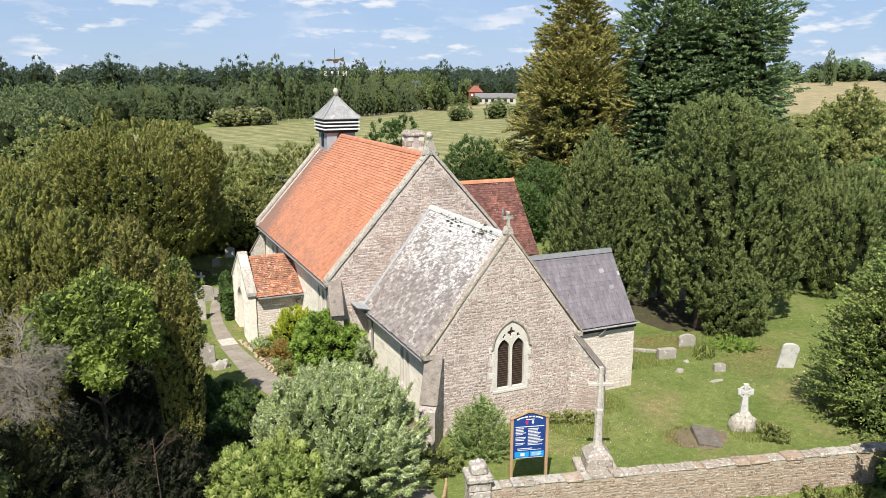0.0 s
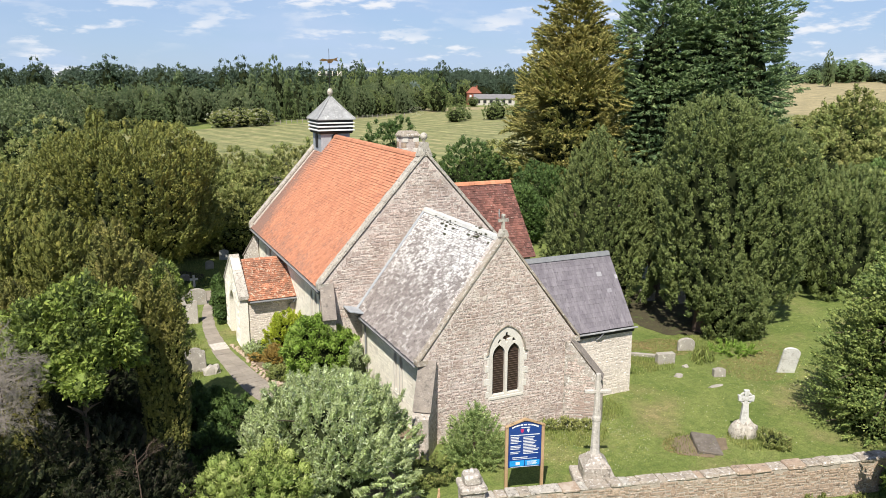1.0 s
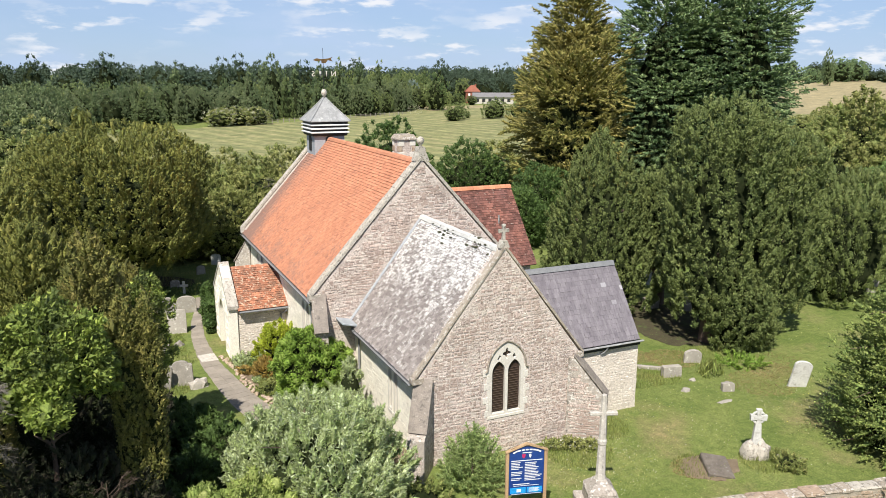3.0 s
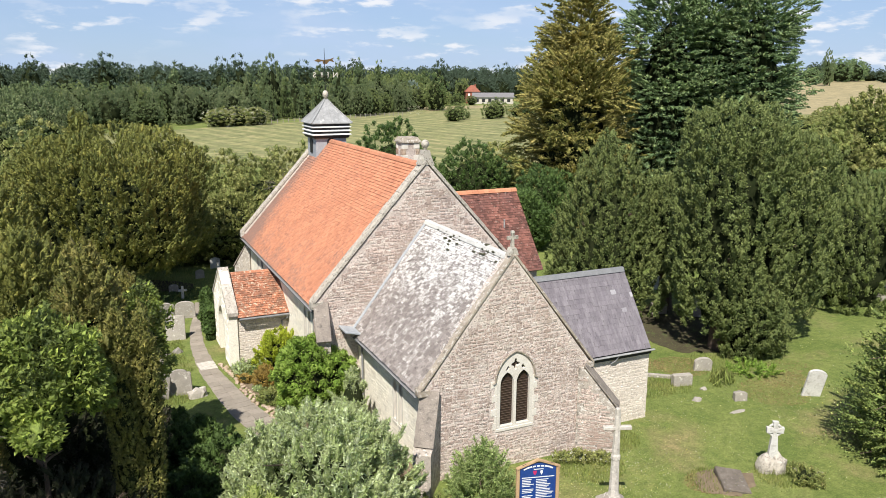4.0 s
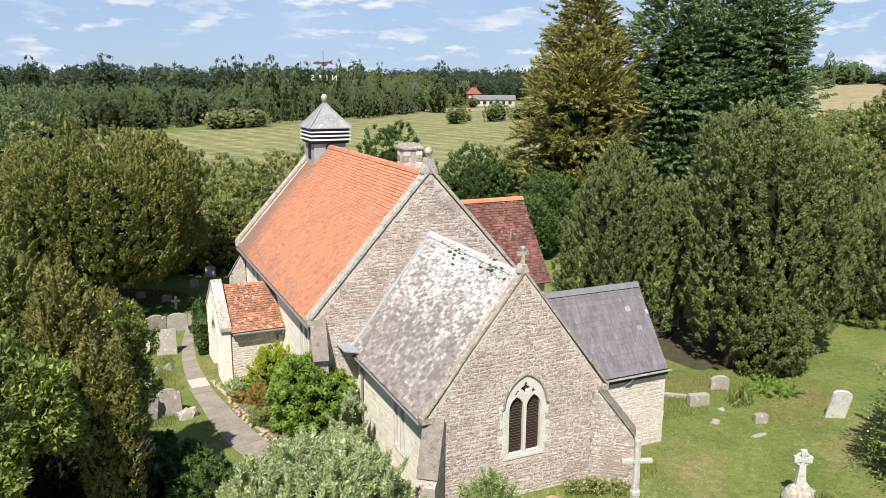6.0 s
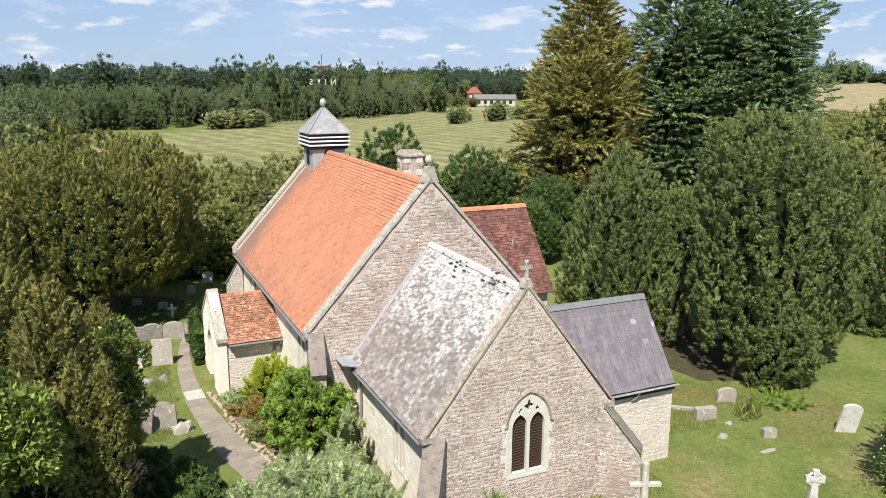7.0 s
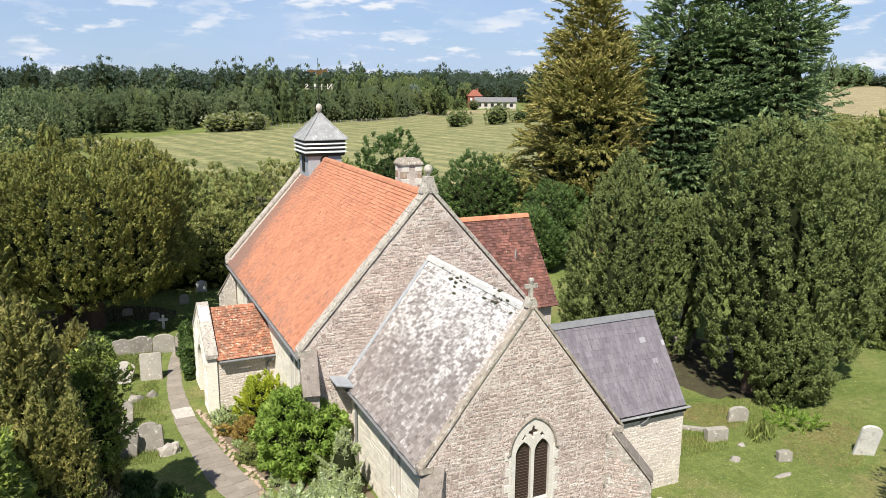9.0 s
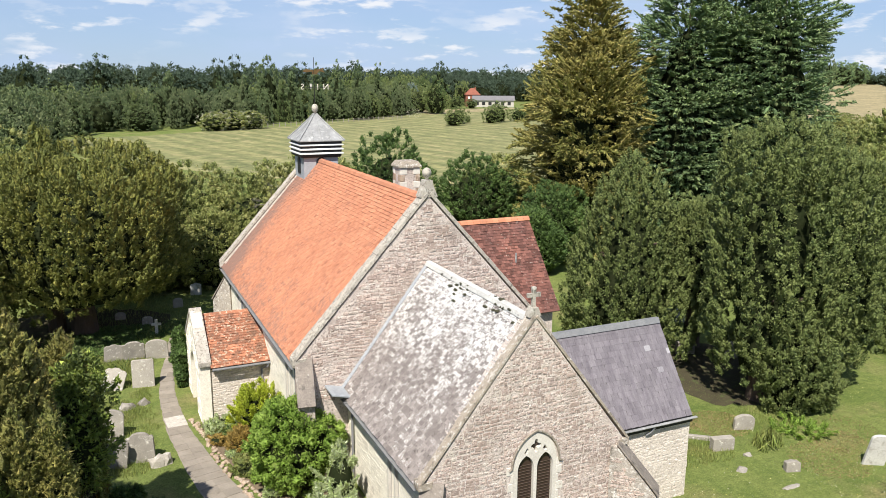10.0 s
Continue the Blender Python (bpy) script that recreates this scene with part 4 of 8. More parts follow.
polar("ground", [0, 8, 11] + [12 + 0.9 * k for k in range(26)] + [40, 60, 120, 200, 300, 420, 500, 600, 700, 800, 900, 1000, 1100, 1300, 1500, 1700, 1900, 2100, 2300, 2500, 4500], 0, 360, 180, 0.0, M_GROUND, "mown and dry churchyard grass reaching out to open country", "ground")
sheet("hay_field", [(-16, 178), (-8, 120), (30, 70), (110, 74), (230, 130), (300, 235), (160, 292), (134, 303), (92, 259), (50, 213), (27, 202), (3, 183)], 0.03, M_HAY,
      "pale mown hay field with swathe lines", "field")
polar("ripe_field", [330, 420, 500, 600, 700, 800, 900, 1000], 44, 74, 12, 0.06, M_STUBBLE, "ripe straw-coloured arable field beyond the trees", "field")
sheet("rough_strip", [(112, 262), (164, 296), (190, 318), (120, 305)], 0.04, M_STUBBLE, "dry tall grass strip at the field edge", "field")


def shaded_litter(name, cx, cy, rx, ry, seed, label):
    """Ground under a yew, coloured dark for litter and tree shade, with a ragged edge."""
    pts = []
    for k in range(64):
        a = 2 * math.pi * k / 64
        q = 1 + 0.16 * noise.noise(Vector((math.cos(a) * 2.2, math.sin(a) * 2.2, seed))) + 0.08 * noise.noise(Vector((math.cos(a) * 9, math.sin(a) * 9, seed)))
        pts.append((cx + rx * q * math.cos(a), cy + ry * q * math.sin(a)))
    sheet(name, pts, 0.014, M_LITTER_SHADE, label, "ground")


shaded_litter("shaded_yew_litter", 16.6, 9.4, 3.6, 4.2, 1.3, "needle-strewn ground under the yews, darkened for their shade")
shaded_litter("shaded_yew_litter", -13.2, 29.0, 5.4, 4.4, 2.6, "needle-strewn ground under the great yew, darkened for its shade")
shaded_litter("shaded_yew_litter", -14.6, 1.0, 3.2, 5.2, 3.9, "ground below the trees, darkened for their shade")

# ---- the church ----
church = thing("church", (0, 0, 0), "old rubble-stone village church with an orange tiled nave roof", "church")
CH = dict(half=3.15, eave_x=3.46, eave_z=3.20, ridge=7.65, y0=0.0, y1=7.4)
NV = dict(half=4.65, eave_x=5.02, eave_z=4.37, ridge=10.0, y0=7.4, y1=23.4)
UP = (0, 0, 1)


def face(origin, u):
    return frame_matrix(origin, u, UP)


def pointed(cx, half, z0, zs, zt, n=8):
    """A pointed-arch outline, anticlockwise."""
    rise = zt - zs
    r = (half * half + rise * rise) / (2 * half)
    pts = [(cx - half, z0), (cx + half, z0)]
    a1 = math.asin(min(1, rise / r))
    for k in range(n + 1):
        a = a1 * k / n
        pts.append((cx + half - r + r * math.cos(a), zs + r * math.sin(a)))
    for k in range(n - 1, -1, -1):
        a = a1 * k / n
        pts.append((cx - half + r - r * math.cos(a), zs + r * math.sin(a)))
    return pts


def in_arch(u, z, cx, half, z0, zs, zt):
    if z < z0 or z > zt or abs(u - cx) > half:
        return False
    return z < zs or abs(u - cx) < half * (1 - ((z - zs) / (zt - zs)) ** 1.6)


def wall(name, base, outline, holes, thick, material, label=""):
    """Outer face on the frame's x-z plane, thickness going inwards."""
    return part(name, prism(bmesh.new(), outline, -thick, base, holes), material, church, label)


# -- chancel east wall, with its gable; u runs towards -x
E_BASE = face((0, 0, 0), (-1, 0, 0))
WX = -0.17
arch_e = pointed(WX, 0.72, 1.46, 3.30, 4.22)
gable_e = [(-3.15, -0.4), (3.15, -0.4), (3.15, 3.35), (3.28, 3.45), (0, 7.72), (-3.28, 3.45), (-3.15, 3.35)]
east_wall = wall("chancel_east_wall", E_BASE, gable_e, [arch_e], 0.6, M_MORTAR, "coursed rubble gable wall with pale mortar")


def in_gable_e(u, z):
    if z < 3.35:
        ok = abs(u) < 3.15
    else:
        ok = abs(u) < 3.30 * (7.72 - z) / 4.27
    return ok and not in_arch(u, z, WX, 0.80, 1.38, 3.30, 4.32)


# -- east window
def lancet_window(name, base, cx, half, z0, zs, zt, lights, depth=0.16, hood=True, parent=None, label="", bars=14):
    w = tagged(new(name), label)
    w.parent = parent or church
    bm = bmesh.new()
    outer = pointed(cx, half, z0, zs, zt)
    jb, mul = (0.13, 0.11) if lights > 1 else (0.08, 0.12)
    lw = (half * 2 - 2 * jb - mul * (lights - 1)) / lights
    holes, centres = [], []
    for k in range(lights):
        c = cx - half + jb + lw / 2 + k * (lw + mul)
        top = zs + 0.16 if lights > 1 else zt - 0.16
        holes.append(pointed(c, lw / 2, z0 + 0.10, top - lw * 0.62, top + 0.10, 6))
        centres.append((c, top + 0.10))
    if lights > 1:
        # pierced quatrefoil head between two small side lights
        holes.append([(cx + (0.13 + 0.05 * math.cos(4 * a)) * math.cos(a), zs + 0.52 + (0.17 + 0.05 * math.cos(4 * a)) * math.sin(a)) for a in [2 * math.pi * q / 24 for q in range(24)]])
        for sg in (-1, 1):
            holes.append([(cx + sg * 0.30, zs + 0.30), (cx + sg * 0.40, zs + 0.34), (cx + sg * 0.30, zs + 0.50), (cx + sg * 0.23, zs + 0.42)][::sg])
    prism(bm, [(u, z) for u, z in outer], -0.18, base @ Matrix.Translation((0, 0.012, 0)), holes)
    part("stone_tracery", bm, M_ASHLAR, w, "pale dressed-stone mullion and tracery")
    # splayed sill
    part("sill", box(bmesh.new(), cx - half - 0.05, cx + half + 0.05, -0.1, 0.026, z0 - 0.09, z0 + 0.03, 0.012, base), M_ASHLAR, w)
    if lights > 1:
        for k in range(7):
            for sg in (-1, 1):
                a = half + (0.07, 0.19, 0.10, 0.24)[(k + (sg > 0)) % 4]
                x0, x1 = sorted((cx + sg * (half + 0.002), cx + sg * a))
                part("jamb_stone", box(bmesh.new(), x0, x1, -0.06, 0.018, z0 + 0.02 + k * 0.262, z0 + 0.272 + k * 0.262, 0.008, base), M_ASHLAR, w)
    for (c, top) in centres:
        part("pane", prism(bmesh.new(), pointed(c, lw / 2 + 0.02, z0 + 0.15, top - lw * 0.75, top + 0.02, 6), -0.012, base @ Matrix.Translation((0, -0.11, 0))), M_GLASS, w, "dark leaded glass")
        for k in range(bars):
            z = z0 + 0.24 + k * (top - z0 - 0.5) / bars
            part("saddle_bar", box(bmesh.new(), c - lw / 2, c + lw / 2, -0.098, -0.086, z, z + 0.010, 0, base), M_BARK, w)
    if lights > 1:
        part("pane", prism(bmesh.new(), [(cx - 0.46, zs + 0.26), (cx + 0.46, zs + 0.26), (cx + 0.30, zs + 0.58), (cx, zs + 0.76), (cx - 0.30, zs + 0.58)], -0.012, base @ Matrix.Translation((0, -0.11, 0))), M_GLASS, w)
    if hood:
        pts = [(base @ Vector((u, 0.035, z))) for u, z in pointed(cx, half + 0.08, z0, zs - 0.05, zt + 0.09, 10)[2:]]
        pts = [base @ Vector((cx + half + 0.17, 0.035, zs - 0.10))] + pts + [base @ Vector((cx - half - 0.17, 0.035, zs - 0.10))]
        part("hood_mould", tube(bmesh.new(), [p[:] for p in pts], [0.038] * len(pts), 6), M_COPING_B, w, "dark weathered drip mould")
    return w


lancet_window("east_window", E_BASE, WX, 0.72, 1.46, 3.30, 4.22, 2, label="two-light pointed window with pale stone tracery and dark leaded glass", bars=17)


# -- gable copings and finials
def coping(name, y0, y1, xe, ze, xt, zt, thick=0.13, material=None, step=0.55, worn=0.014):
    """One raking coping from the kneeler at (xe, ze) to the apex, in blocks."""
    d = Vector((xt - xe, 0, zt - ze)); n = int(d.length / step); rng = random.Random(int(abs(xe) * 100 + y0 * 10))
    holder = tagged(new(name)); holder.parent = church
    for k in range(n):
        a, b = k / n + 0.0006, (k + 1) / n - 0.0006
        lw = rng.uniform(-0.008, 0.008)
        bm = bmesh.new()
        p, q = Vector((xe, 0, ze)) + d * a, Vector((xe, 0, ze)) + d * b
        nrm = Vector((-d.z, 0, d.x)).normalized()
        if nrm.z < 0:
            nrm = -nrm
        pts = [p, q, q + nrm * (thick + lw), p + nrm * (thick + lw)]
        v0 = [bm.verts.new((t.x, y0 + lw, t.z)) for t in pts]; v1 = [bm.verts.new((t.x, y1 + lw, t.z)) for t in pts]
        bm.faces.new(v0); bm.faces.new(v1[::-1])
        for j in range(4):
            bm.faces.new((v0[j], v1[j], v1[(j + 1) % 4], v0[(j + 1) % 4]))
        bmesh.ops.recalc_face_normals(bm, faces=bm.faces[:])
        bmesh.ops.bevel(bm, geom=bm.edges[:], offset=worn, segments=1, affect="EDGES")
        part("coping_block", bm, material or M_COPING, holder)
    return tagged(holder, "weathered stone gable coping blotched with lichen")


for sx in (-1, 1):
    coping("chancel_coping", -0.05, 0.24, sx * 3.40, 3.42, 0, 7.72, 0.08, M_COPING_B, 1.4, 0.006)
    coping("nave_east_coping", 7.34, 7.82, sx * 4.98, 4.60, 0, 10.12)
    coping("nave_west_coping", 23.0, 23.46, sx * 4.98, 4.60, 0, 10.12)
    part("kneeler", box(bmesh.new(), sx * 3.30 - 0.22, sx * 3.30 + 0.22, -0.03, 0.36, 3.18, 3.44, 0.03), M_COPING_B, church)
    part("kneeler", box(bmesh.new(), sx * 4.85 - 0.25, sx * 4.85 + 0.25, 7.36, 7.84, 4.34, 4.66, 0.03), M_COPING, church)
    part("kneeler", box(bmesh.new(), sx * 4.85 - 0.25, sx * 4.85 + 0.25, 22.98, 23.44, 4.34, 4.66, 0.03), M_COPING, church)

cross = tagged(new("gable_cross"), "weathered stone cross on the chancel gable"); cross.parent = church
bm = bmesh.new()
prism(bm, [(-0.20, 7.72), (0.20, 7.72), (0.09, 7.98), (-0.09, 7.98)], 0.26, Matrix.Translation((0, 0.0, 0)))
part("saddle_stone", bm, M_COPING, cross)
bm = bmesh.new()
prism(bm, [(-0.06, 7.96), (0.06, 7.96), (0.045, 8.27), (0.20, 8.26), (0.20, 8.38), (0.045, 8.37), (0.06, 8.55), (-0.06, 8.55), (-0.045, 8.37), (-0.20, 8.38), (-0.20, 8.26), (-0.045, 8.27)], 0.10, Matrix.Translation((0, 0.08, 0)))
part("cross_arms", bm, M_COPING, cross)
fin = tagged(new("nave_finial"), "stone ball finial on the nave gable"); fin.parent = church
bm = bmesh.new()
prism(bm, [(-0.34, 10.02), (0.34, 10.02), (0.17, 10.42), (0.13, 10.62), (-0.13, 10.62), (-0.17, 10.42)], 0.44, Matrix.Translation((0, 7.36, 0)))
part("finial_base", bm, M_COPING, fin)
part("finial_ball", lathe(bmesh.new(), [(0.07, 10.60), (0.06, 10.68), (0.11, 10.73), (0.155, 10.81), (0.17, 10.88), (0.15, 10.96), (0.08, 11.03), (0.02, 11.05)], 16, (0, 7.58, 0)), M_COPING, fin, "", True)

# -- chancel side walls
S_CH = face((-3.15, 0, 0), (0, 1, 0))
s_arch = [pointed(2.55, 0.21, 0.95, 2.35, 2.75, 5), pointed(3.15, 0.21, 0.95, 2.35, 2.75, 5)]
chancel_south = wall("chancel_south_wall", S_CH, [(0.6, -0.4), (7.4, -0.4), (7.4, 3.2), (0.6, 3.2)], s_arch, 0.6, M_CREAM, "cream limewashed stone side wall")
for c in (2.55, 3.15):
    lancet_window("lancet_window", S_CH, c, 0.21, 0.95, 2.35, 2.75, 1, hood=False, label="narrow lancet window in pale stone", bars=8)
wall("chancel_north_wall", face((3.15, 7.4, 0), (0, -1, 0)), [(0, -0.4), (6.8, -0.4), (6.8, 3.2), (0, 3.2)], [], 0.6, M_MORTAR)

# -- nave walls
NE = face((0, 7.4, 0), (-1, 0, 0))
nave_east = wall("nave_east_wall", NE, [(-4.65, -0.4), (4.65, -0.4), (4.65, 4.5), (4.9, 4.62), (0, 10.05), (-4.9, 4.62), (-4.65, 4.5)], [], 0.6, M_MORTAR, "coursed rubble gable wall above the chancel")
wall("nave_west_wall", face((0, 23.4, 0), (1, 0, 0)), [(-4.65, -0.4), (4.65, -0.4), (4.65, 4.5), (4.9, 4.62), (0, 10.05), (-4.9, 4.62), (-4.65, 4.5)], [], 0.6, M_MORTAR)
S_NV = face((-4.65, 0, 0), (0, 1, 0))
nv_holes = [pointed(9.55, 0.26, 1.3, 3.2, 3.7, 6), pointed(10.30, 0.26, 1.3, 3.2, 3.7, 6), pointed(20.6, 0.3, 1.3, 3.2, 3.7, 6)]
nave_south = wall("nave_south_wall", S_NV, [(8.0, -0.4), (22.8, -0.4), (22.8, 4.4), (8.0, 4.4)], nv_holes, 0.6, M_CREAM, "cream limewashed stone side wall under the eaves")
for c in (9.55, 10.30, 20.6):
    lancet_window("lancet_window", S_NV, c, 0.26 if c < 20 else 0.3, 1.3, 3.2, 3.7, 1, hood=False, label="narrow lancet window in pale stone", bars=9)
wall("nave_north_wall", face((4.65, 22.8, 0), (0, -1, 0)), [(0, -0.4), (14.8, -0.4), (14.8, 4.4), (0, 4.4)], [], 0.6, M_MORTAR)


# -- buttresses
def buttress(at, turn, width, prof, label, material=None):
    m = pose(at[0], at[1], 0, 0, 0, turn) @ Matrix.Translation((0, -width / 2, 0))
    b = part("buttress", prism(bmesh.new(), prof, width, m), material or M_PIER, church, label)
    return b, m


BUT = []
BUT.append(buttress((-2.98, 0.17), -128, 0.62, [(0, -0.4), (1.25, -0.4), (1.25, 1.55), (1.18, 1.62), (0.92, 1.70), (0.15, 3.25), (0, 3.30)], "stepped corner buttress of rubble stone"))
BUT.append(buttress((2.98, 0.17), -40, 0.66, [(0, -0.4), (1.55, -0.4), (1.48, 1.65), (1.40, 1.85), (0.25, 3.25), (0, 3.30)], "sloping corner buttress of rubble stone"))
BUT.append(buttress((-4.62, 7.9), -100, 0.56, [(0, -0.4), (1.25, -0.4), (1.25, 3.15), (1.35, 3.2), (0.45, 4.55), (0, 4.62)], "sloping buttress at the nave corner"))
BUT.append(buttress((-4.55, 23.0), 150, 0.7, [(0, -0.4), (1.0, -0.4), (0.95, 2.6), (0.2, 3.9), (0, 3.95)], "sloping buttress at the nave corner"))
for (b, m), (x0, z0, x1, z1) in zip(BUT, ((0.98, 1.70, 0.15, 3.30), (1.46, 1.82, 0.22, 3.32), (1.40, 3.22, 0.42, 4.62), (0.98, 2.62, 0.18, 3.96))):
    # thin weathering slabs laid down the slope
    wd = 0.72 if z1 == 3.96 else 0.58 if z1 == 4.62 else 0.65
    n, d = 3, Vector((x1 - x0, 0, z1 - z0))
    for k in range(n):
        p = Vector((x0, 0, z0)) + d * (k / n)
        slope = math.degrees(math.atan2(z1 - z0, x0 - x1))
        bm = box(bmesh.new(), -d.length / n - 0.05, 0.04, -0.03, wd, 0.0, 0.055, 0.012, m @ Matrix.Translation((p.x, 0, p.z)) @ pose(0, 0, 0.012 * (n - k), 0, slope, 0))
        part("weathering_slab", bm, M_WEATHER, b, "dark weathered sloping stone")
part("lead_flashing", box(bmesh.new(), -0.38, 0.38, -0.5, 0.5, -0.03, 0.05, 0.015, pose(-3.62, 6.95, 3.42, 0, 14, 0)), M_LEADB, church, "dished lead valley gutter")


# -- roofs
def slope_frame(eave_x, eave_z, ridge, y0, side):
    """Frame of one long slope: side -1 south, 1 north."""
    if side < 0:
        return frame_matrix((-eave_x, y0, eave_z), (0, 1, 0), (eave_x, 0, ridge - eave_z))
    return frame_matrix((eave_x, y0, eave_z), (0, -1, 0), (-eave_x, 0, ridge - eave_z))


def deck(name, base, width, slope, material, label=""):
    return part(name, prism(bmesh.new(), [(0, 0.02), (width, 0.02), (width, slope), (0, slope)], -0.10, base @ Matrix.Translation((0, -0.004, 0))), material, church, label)


ch_len, nv_len = math.hypot(CH["eave_x"], CH["ridge"] - CH["eave_z"]), math.hypot(NV["eave_x"], NV["ridge"] - NV["eave_z"])
CH_S = slope_frame(CH["eave_x"], CH["eave_z"], CH["ridge"], 0.36, -1)
CH_N = slope_frame(CH["eave_x"], CH["eave_z"], CH["ridge"], 7.4, 1)
NV_S = slope_frame(NV["eave_x"], NV["eave_z"], NV["ridge"], 7.80, -1)
NV_N = slope_frame(NV["eave_x"], NV["eave_z"], NV["ridge"], 23.02, 1)
chancel_roof = deck("chancel_roof", CH_S, 7.04, ch_len, M_SOFFIT, "steep stone-slated roof whitened by lichen")
deck("chancel_roof_north", CH_N, 7.04, ch_len, M_SSLATE_I)
nave_roof = deck("nave_roof", NV_S, 15.22, nv_len, M_SOFFIT, "steep roof of bright orange clay tiles")
deck("nave_roof_north", NV_N, 15.22, nv_len, M_OLDTILE_I)


def ridge_run(y0, y1, z, radius, step, material, label):
    holder = tagged(new("ridge"), label); holder.parent = church
    n = int((y1 - y0) / step)
    for k in range(n):
        a, b = y0 + (y1 - y0) * k / n, y0 + (y1 - y0) * (k + 1) / n - 0.008
        bm = bmesh.new()
        prof = [(-radius * 1.15, z - radius * 0.9), (-radius * 0.7, z - radius * 0.05), (0, z + radius * 0.35), (radius * 0.7, z - radius * 0.05), (radius * 1.15, z - radius * 0.9)]
        prism(bm, prof, b - a, Matrix.Translation((0, a, 0.006 * ((k * 7) % 3 - 1))))
        part("ridge_tile", bm, material, holder)


ridge_run(0.40, 7.38, 7.68, 0.15, 0.45, M_SSLATE_W, "row of white-lichened stone ridge pieces")
for base, x0 in ((CH_S, 6.84), (CH_N, 0.0)):
    part("lead_apron", box(bmesh.new(), x0, x0 + 0.20, 0.030, 0.065, 0.05, ch_len - 0.1, 0.01, base), M_LEADB, church, "blue-grey lead strip where the chancel roof meets the nave gable")
ridge_run(7.84, 21.3, 10.03, 0.15, 0.33, M_TILE_P, "row of orange clay ridge tiles")

rng = random.Random(61)
for k in range(26):
    y = (rng.gauss(4.6, 0.5) if k < 11 else rng.gauss(1.7, 0.45) if k < 21 else rng.uniform(0.6, 7.0))
    off = abs(rng.gauss(0.05, 0.16))
    bm = bmesh.new()
    bmesh.ops.create_icosphere(bm, subdivisions=2, radius=1)
    a, b, c = rng.uniform(0.04, 0.11), rng.uniform(0.05, 0.14), rng.uniform(0.03, 0.05)
    for v in bm.verts:
        v.co *= 1 + 0.5 * noise.noise(v.co * 2.1 + Vector((k * 3.7, 0, 0)))
        v.co = Vector((v.co.x * a - off, v.co.y * b + y, v.co.z * c + 7.71 - off * 1.27))
    part("moss_cushion", bm, M_MOSS, church, "dark cushion of dry moss")

# -- gutters, fascias and downpipes
for name, x, z, y0, y1 in (("chancel_gutter", -3.50, 3.15, 0.30, 7.0), ("nave_gutter", -5.08, 4.31, 7.55, 23.2)):
    g = tagged(new(name), "grey half-round gutter along the eaves"); g.parent = church
    bm = bmesh.new()
    prof = [(0.075 * math.cos(a), 0.075 * math.sin(a)) for a in [math.pi + math.pi * k / 6 for k in range(7)]] + [(0.060 * math.cos(a), 0.060 * math.sin(a)) for a in [2 * math.pi - math.pi * k / 6 for k in range(7)]]
    prism(bm, prof, y1 - y0, Matrix.Translation((x, y0, z)))
    part("trough", bm, M_GUTTER, g)
    part("fascia", box(bmesh.new(), x + 0.09, x + 0.13, y0 + 0.1, y1, z - 0.12, z + 0.03), M_SOFFIT, g)
for x, y, z1 in ((-3.22, 6.6, 3.1), (-4.72, 8.5, 4.2), (-4.72, 19.0, 4.2)):
    d = tagged(new("downpipe"), "grey rainwater downpipe fixed to the wall"); d.parent = church
    part("pipe", tube(bmesh.new(), [(x - 0.25, y, z1), (x - 0.2, y, z1 - 0.12), (x - 0.03, y, z1 - 0.35), (x - 0.03, y, 0)], [0.045] * 4, 8), M_GUTTER, d)
    part("hopper", box(bmesh.new(), x - 0.32, x - 0.16, y - 0.09, y + 0.09, z1 - 0.08, z1 + 0.06, 0.01), M_GUTTER, d)

# -- south porch
PY, PX, PH = 15.9, -7.5, 2.15
porch_e = wall("porch_east_wall", face((PX, PY - PH, 0), (-1, 0, 0)) @ Matrix.Translation((0, 0, 0)), [(-0.05, -0.3), (-2.85, -0.3), (-2.85, 2.5), (-0.05, 2.5)], [], 0.45, M_RUBBLE_Y, "pale rubble porch side wall")
wall("porch_west_wall", face((PX, PY + PH, 0), (1, 0, 0)), [(0.05, -0.3), (2.85, -0.3), (2.85, 2.5), (0.05, 2.5)], [], 0.45, M_MORTAR)
door_arch = pointed(PY, 0.75, -0.3, 1.6, 2.5, 6)
slit = [(PY - 0.12, 2.95), (PY + 0.12, 2.95), (PY + 0.12, 3.35), (PY - 0.12, 3.35)]
porch_s = wall("porch_gable_wall", face((PX, 0, 0), (0, 1, 0)), [(PY - PH - 0.1, -0.3), (PY + PH + 0.1, -0.3), (PY + PH + 0.1, 2.7), (PY + 0.3, 4.25), (PY - 0.3, 4.25), (PY - PH - 0.1, 2.7)], [door_arch, slit], 0.42, M_CREAM, "whitewashed porch gable with an arched entrance")
for s in (-1, 1):
    bm = bmesh.new()
    prism(bm, [(PY + s * (PH + 0.22), 2.55), (PY, 4.28), (PY, 4.42), (PY + s * (PH + 0.22), 2.72)], -0.50, face((PX - 0.03, 0, 0), (0, 1, 0)))
    part("porch_coping", bm, M_COPING, church)
P_EAVE, P_RIDGE = 2.48, 4.05
PR_E = frame_matrix((-4.45, PY - PH - 0.35, P_EAVE), (-1, 0, 0), (0, PH + 0.35, P_RIDGE - P_EAVE))
PR_W = frame_matrix((-7.05, PY + PH + 0.35, P_EAVE), (1, 0, 0), (0, -(PH + 0.35), P_RIDGE - P_EAVE))
p_len = math.hypot(PH + 0.35, P_RIDGE - P_EAVE)
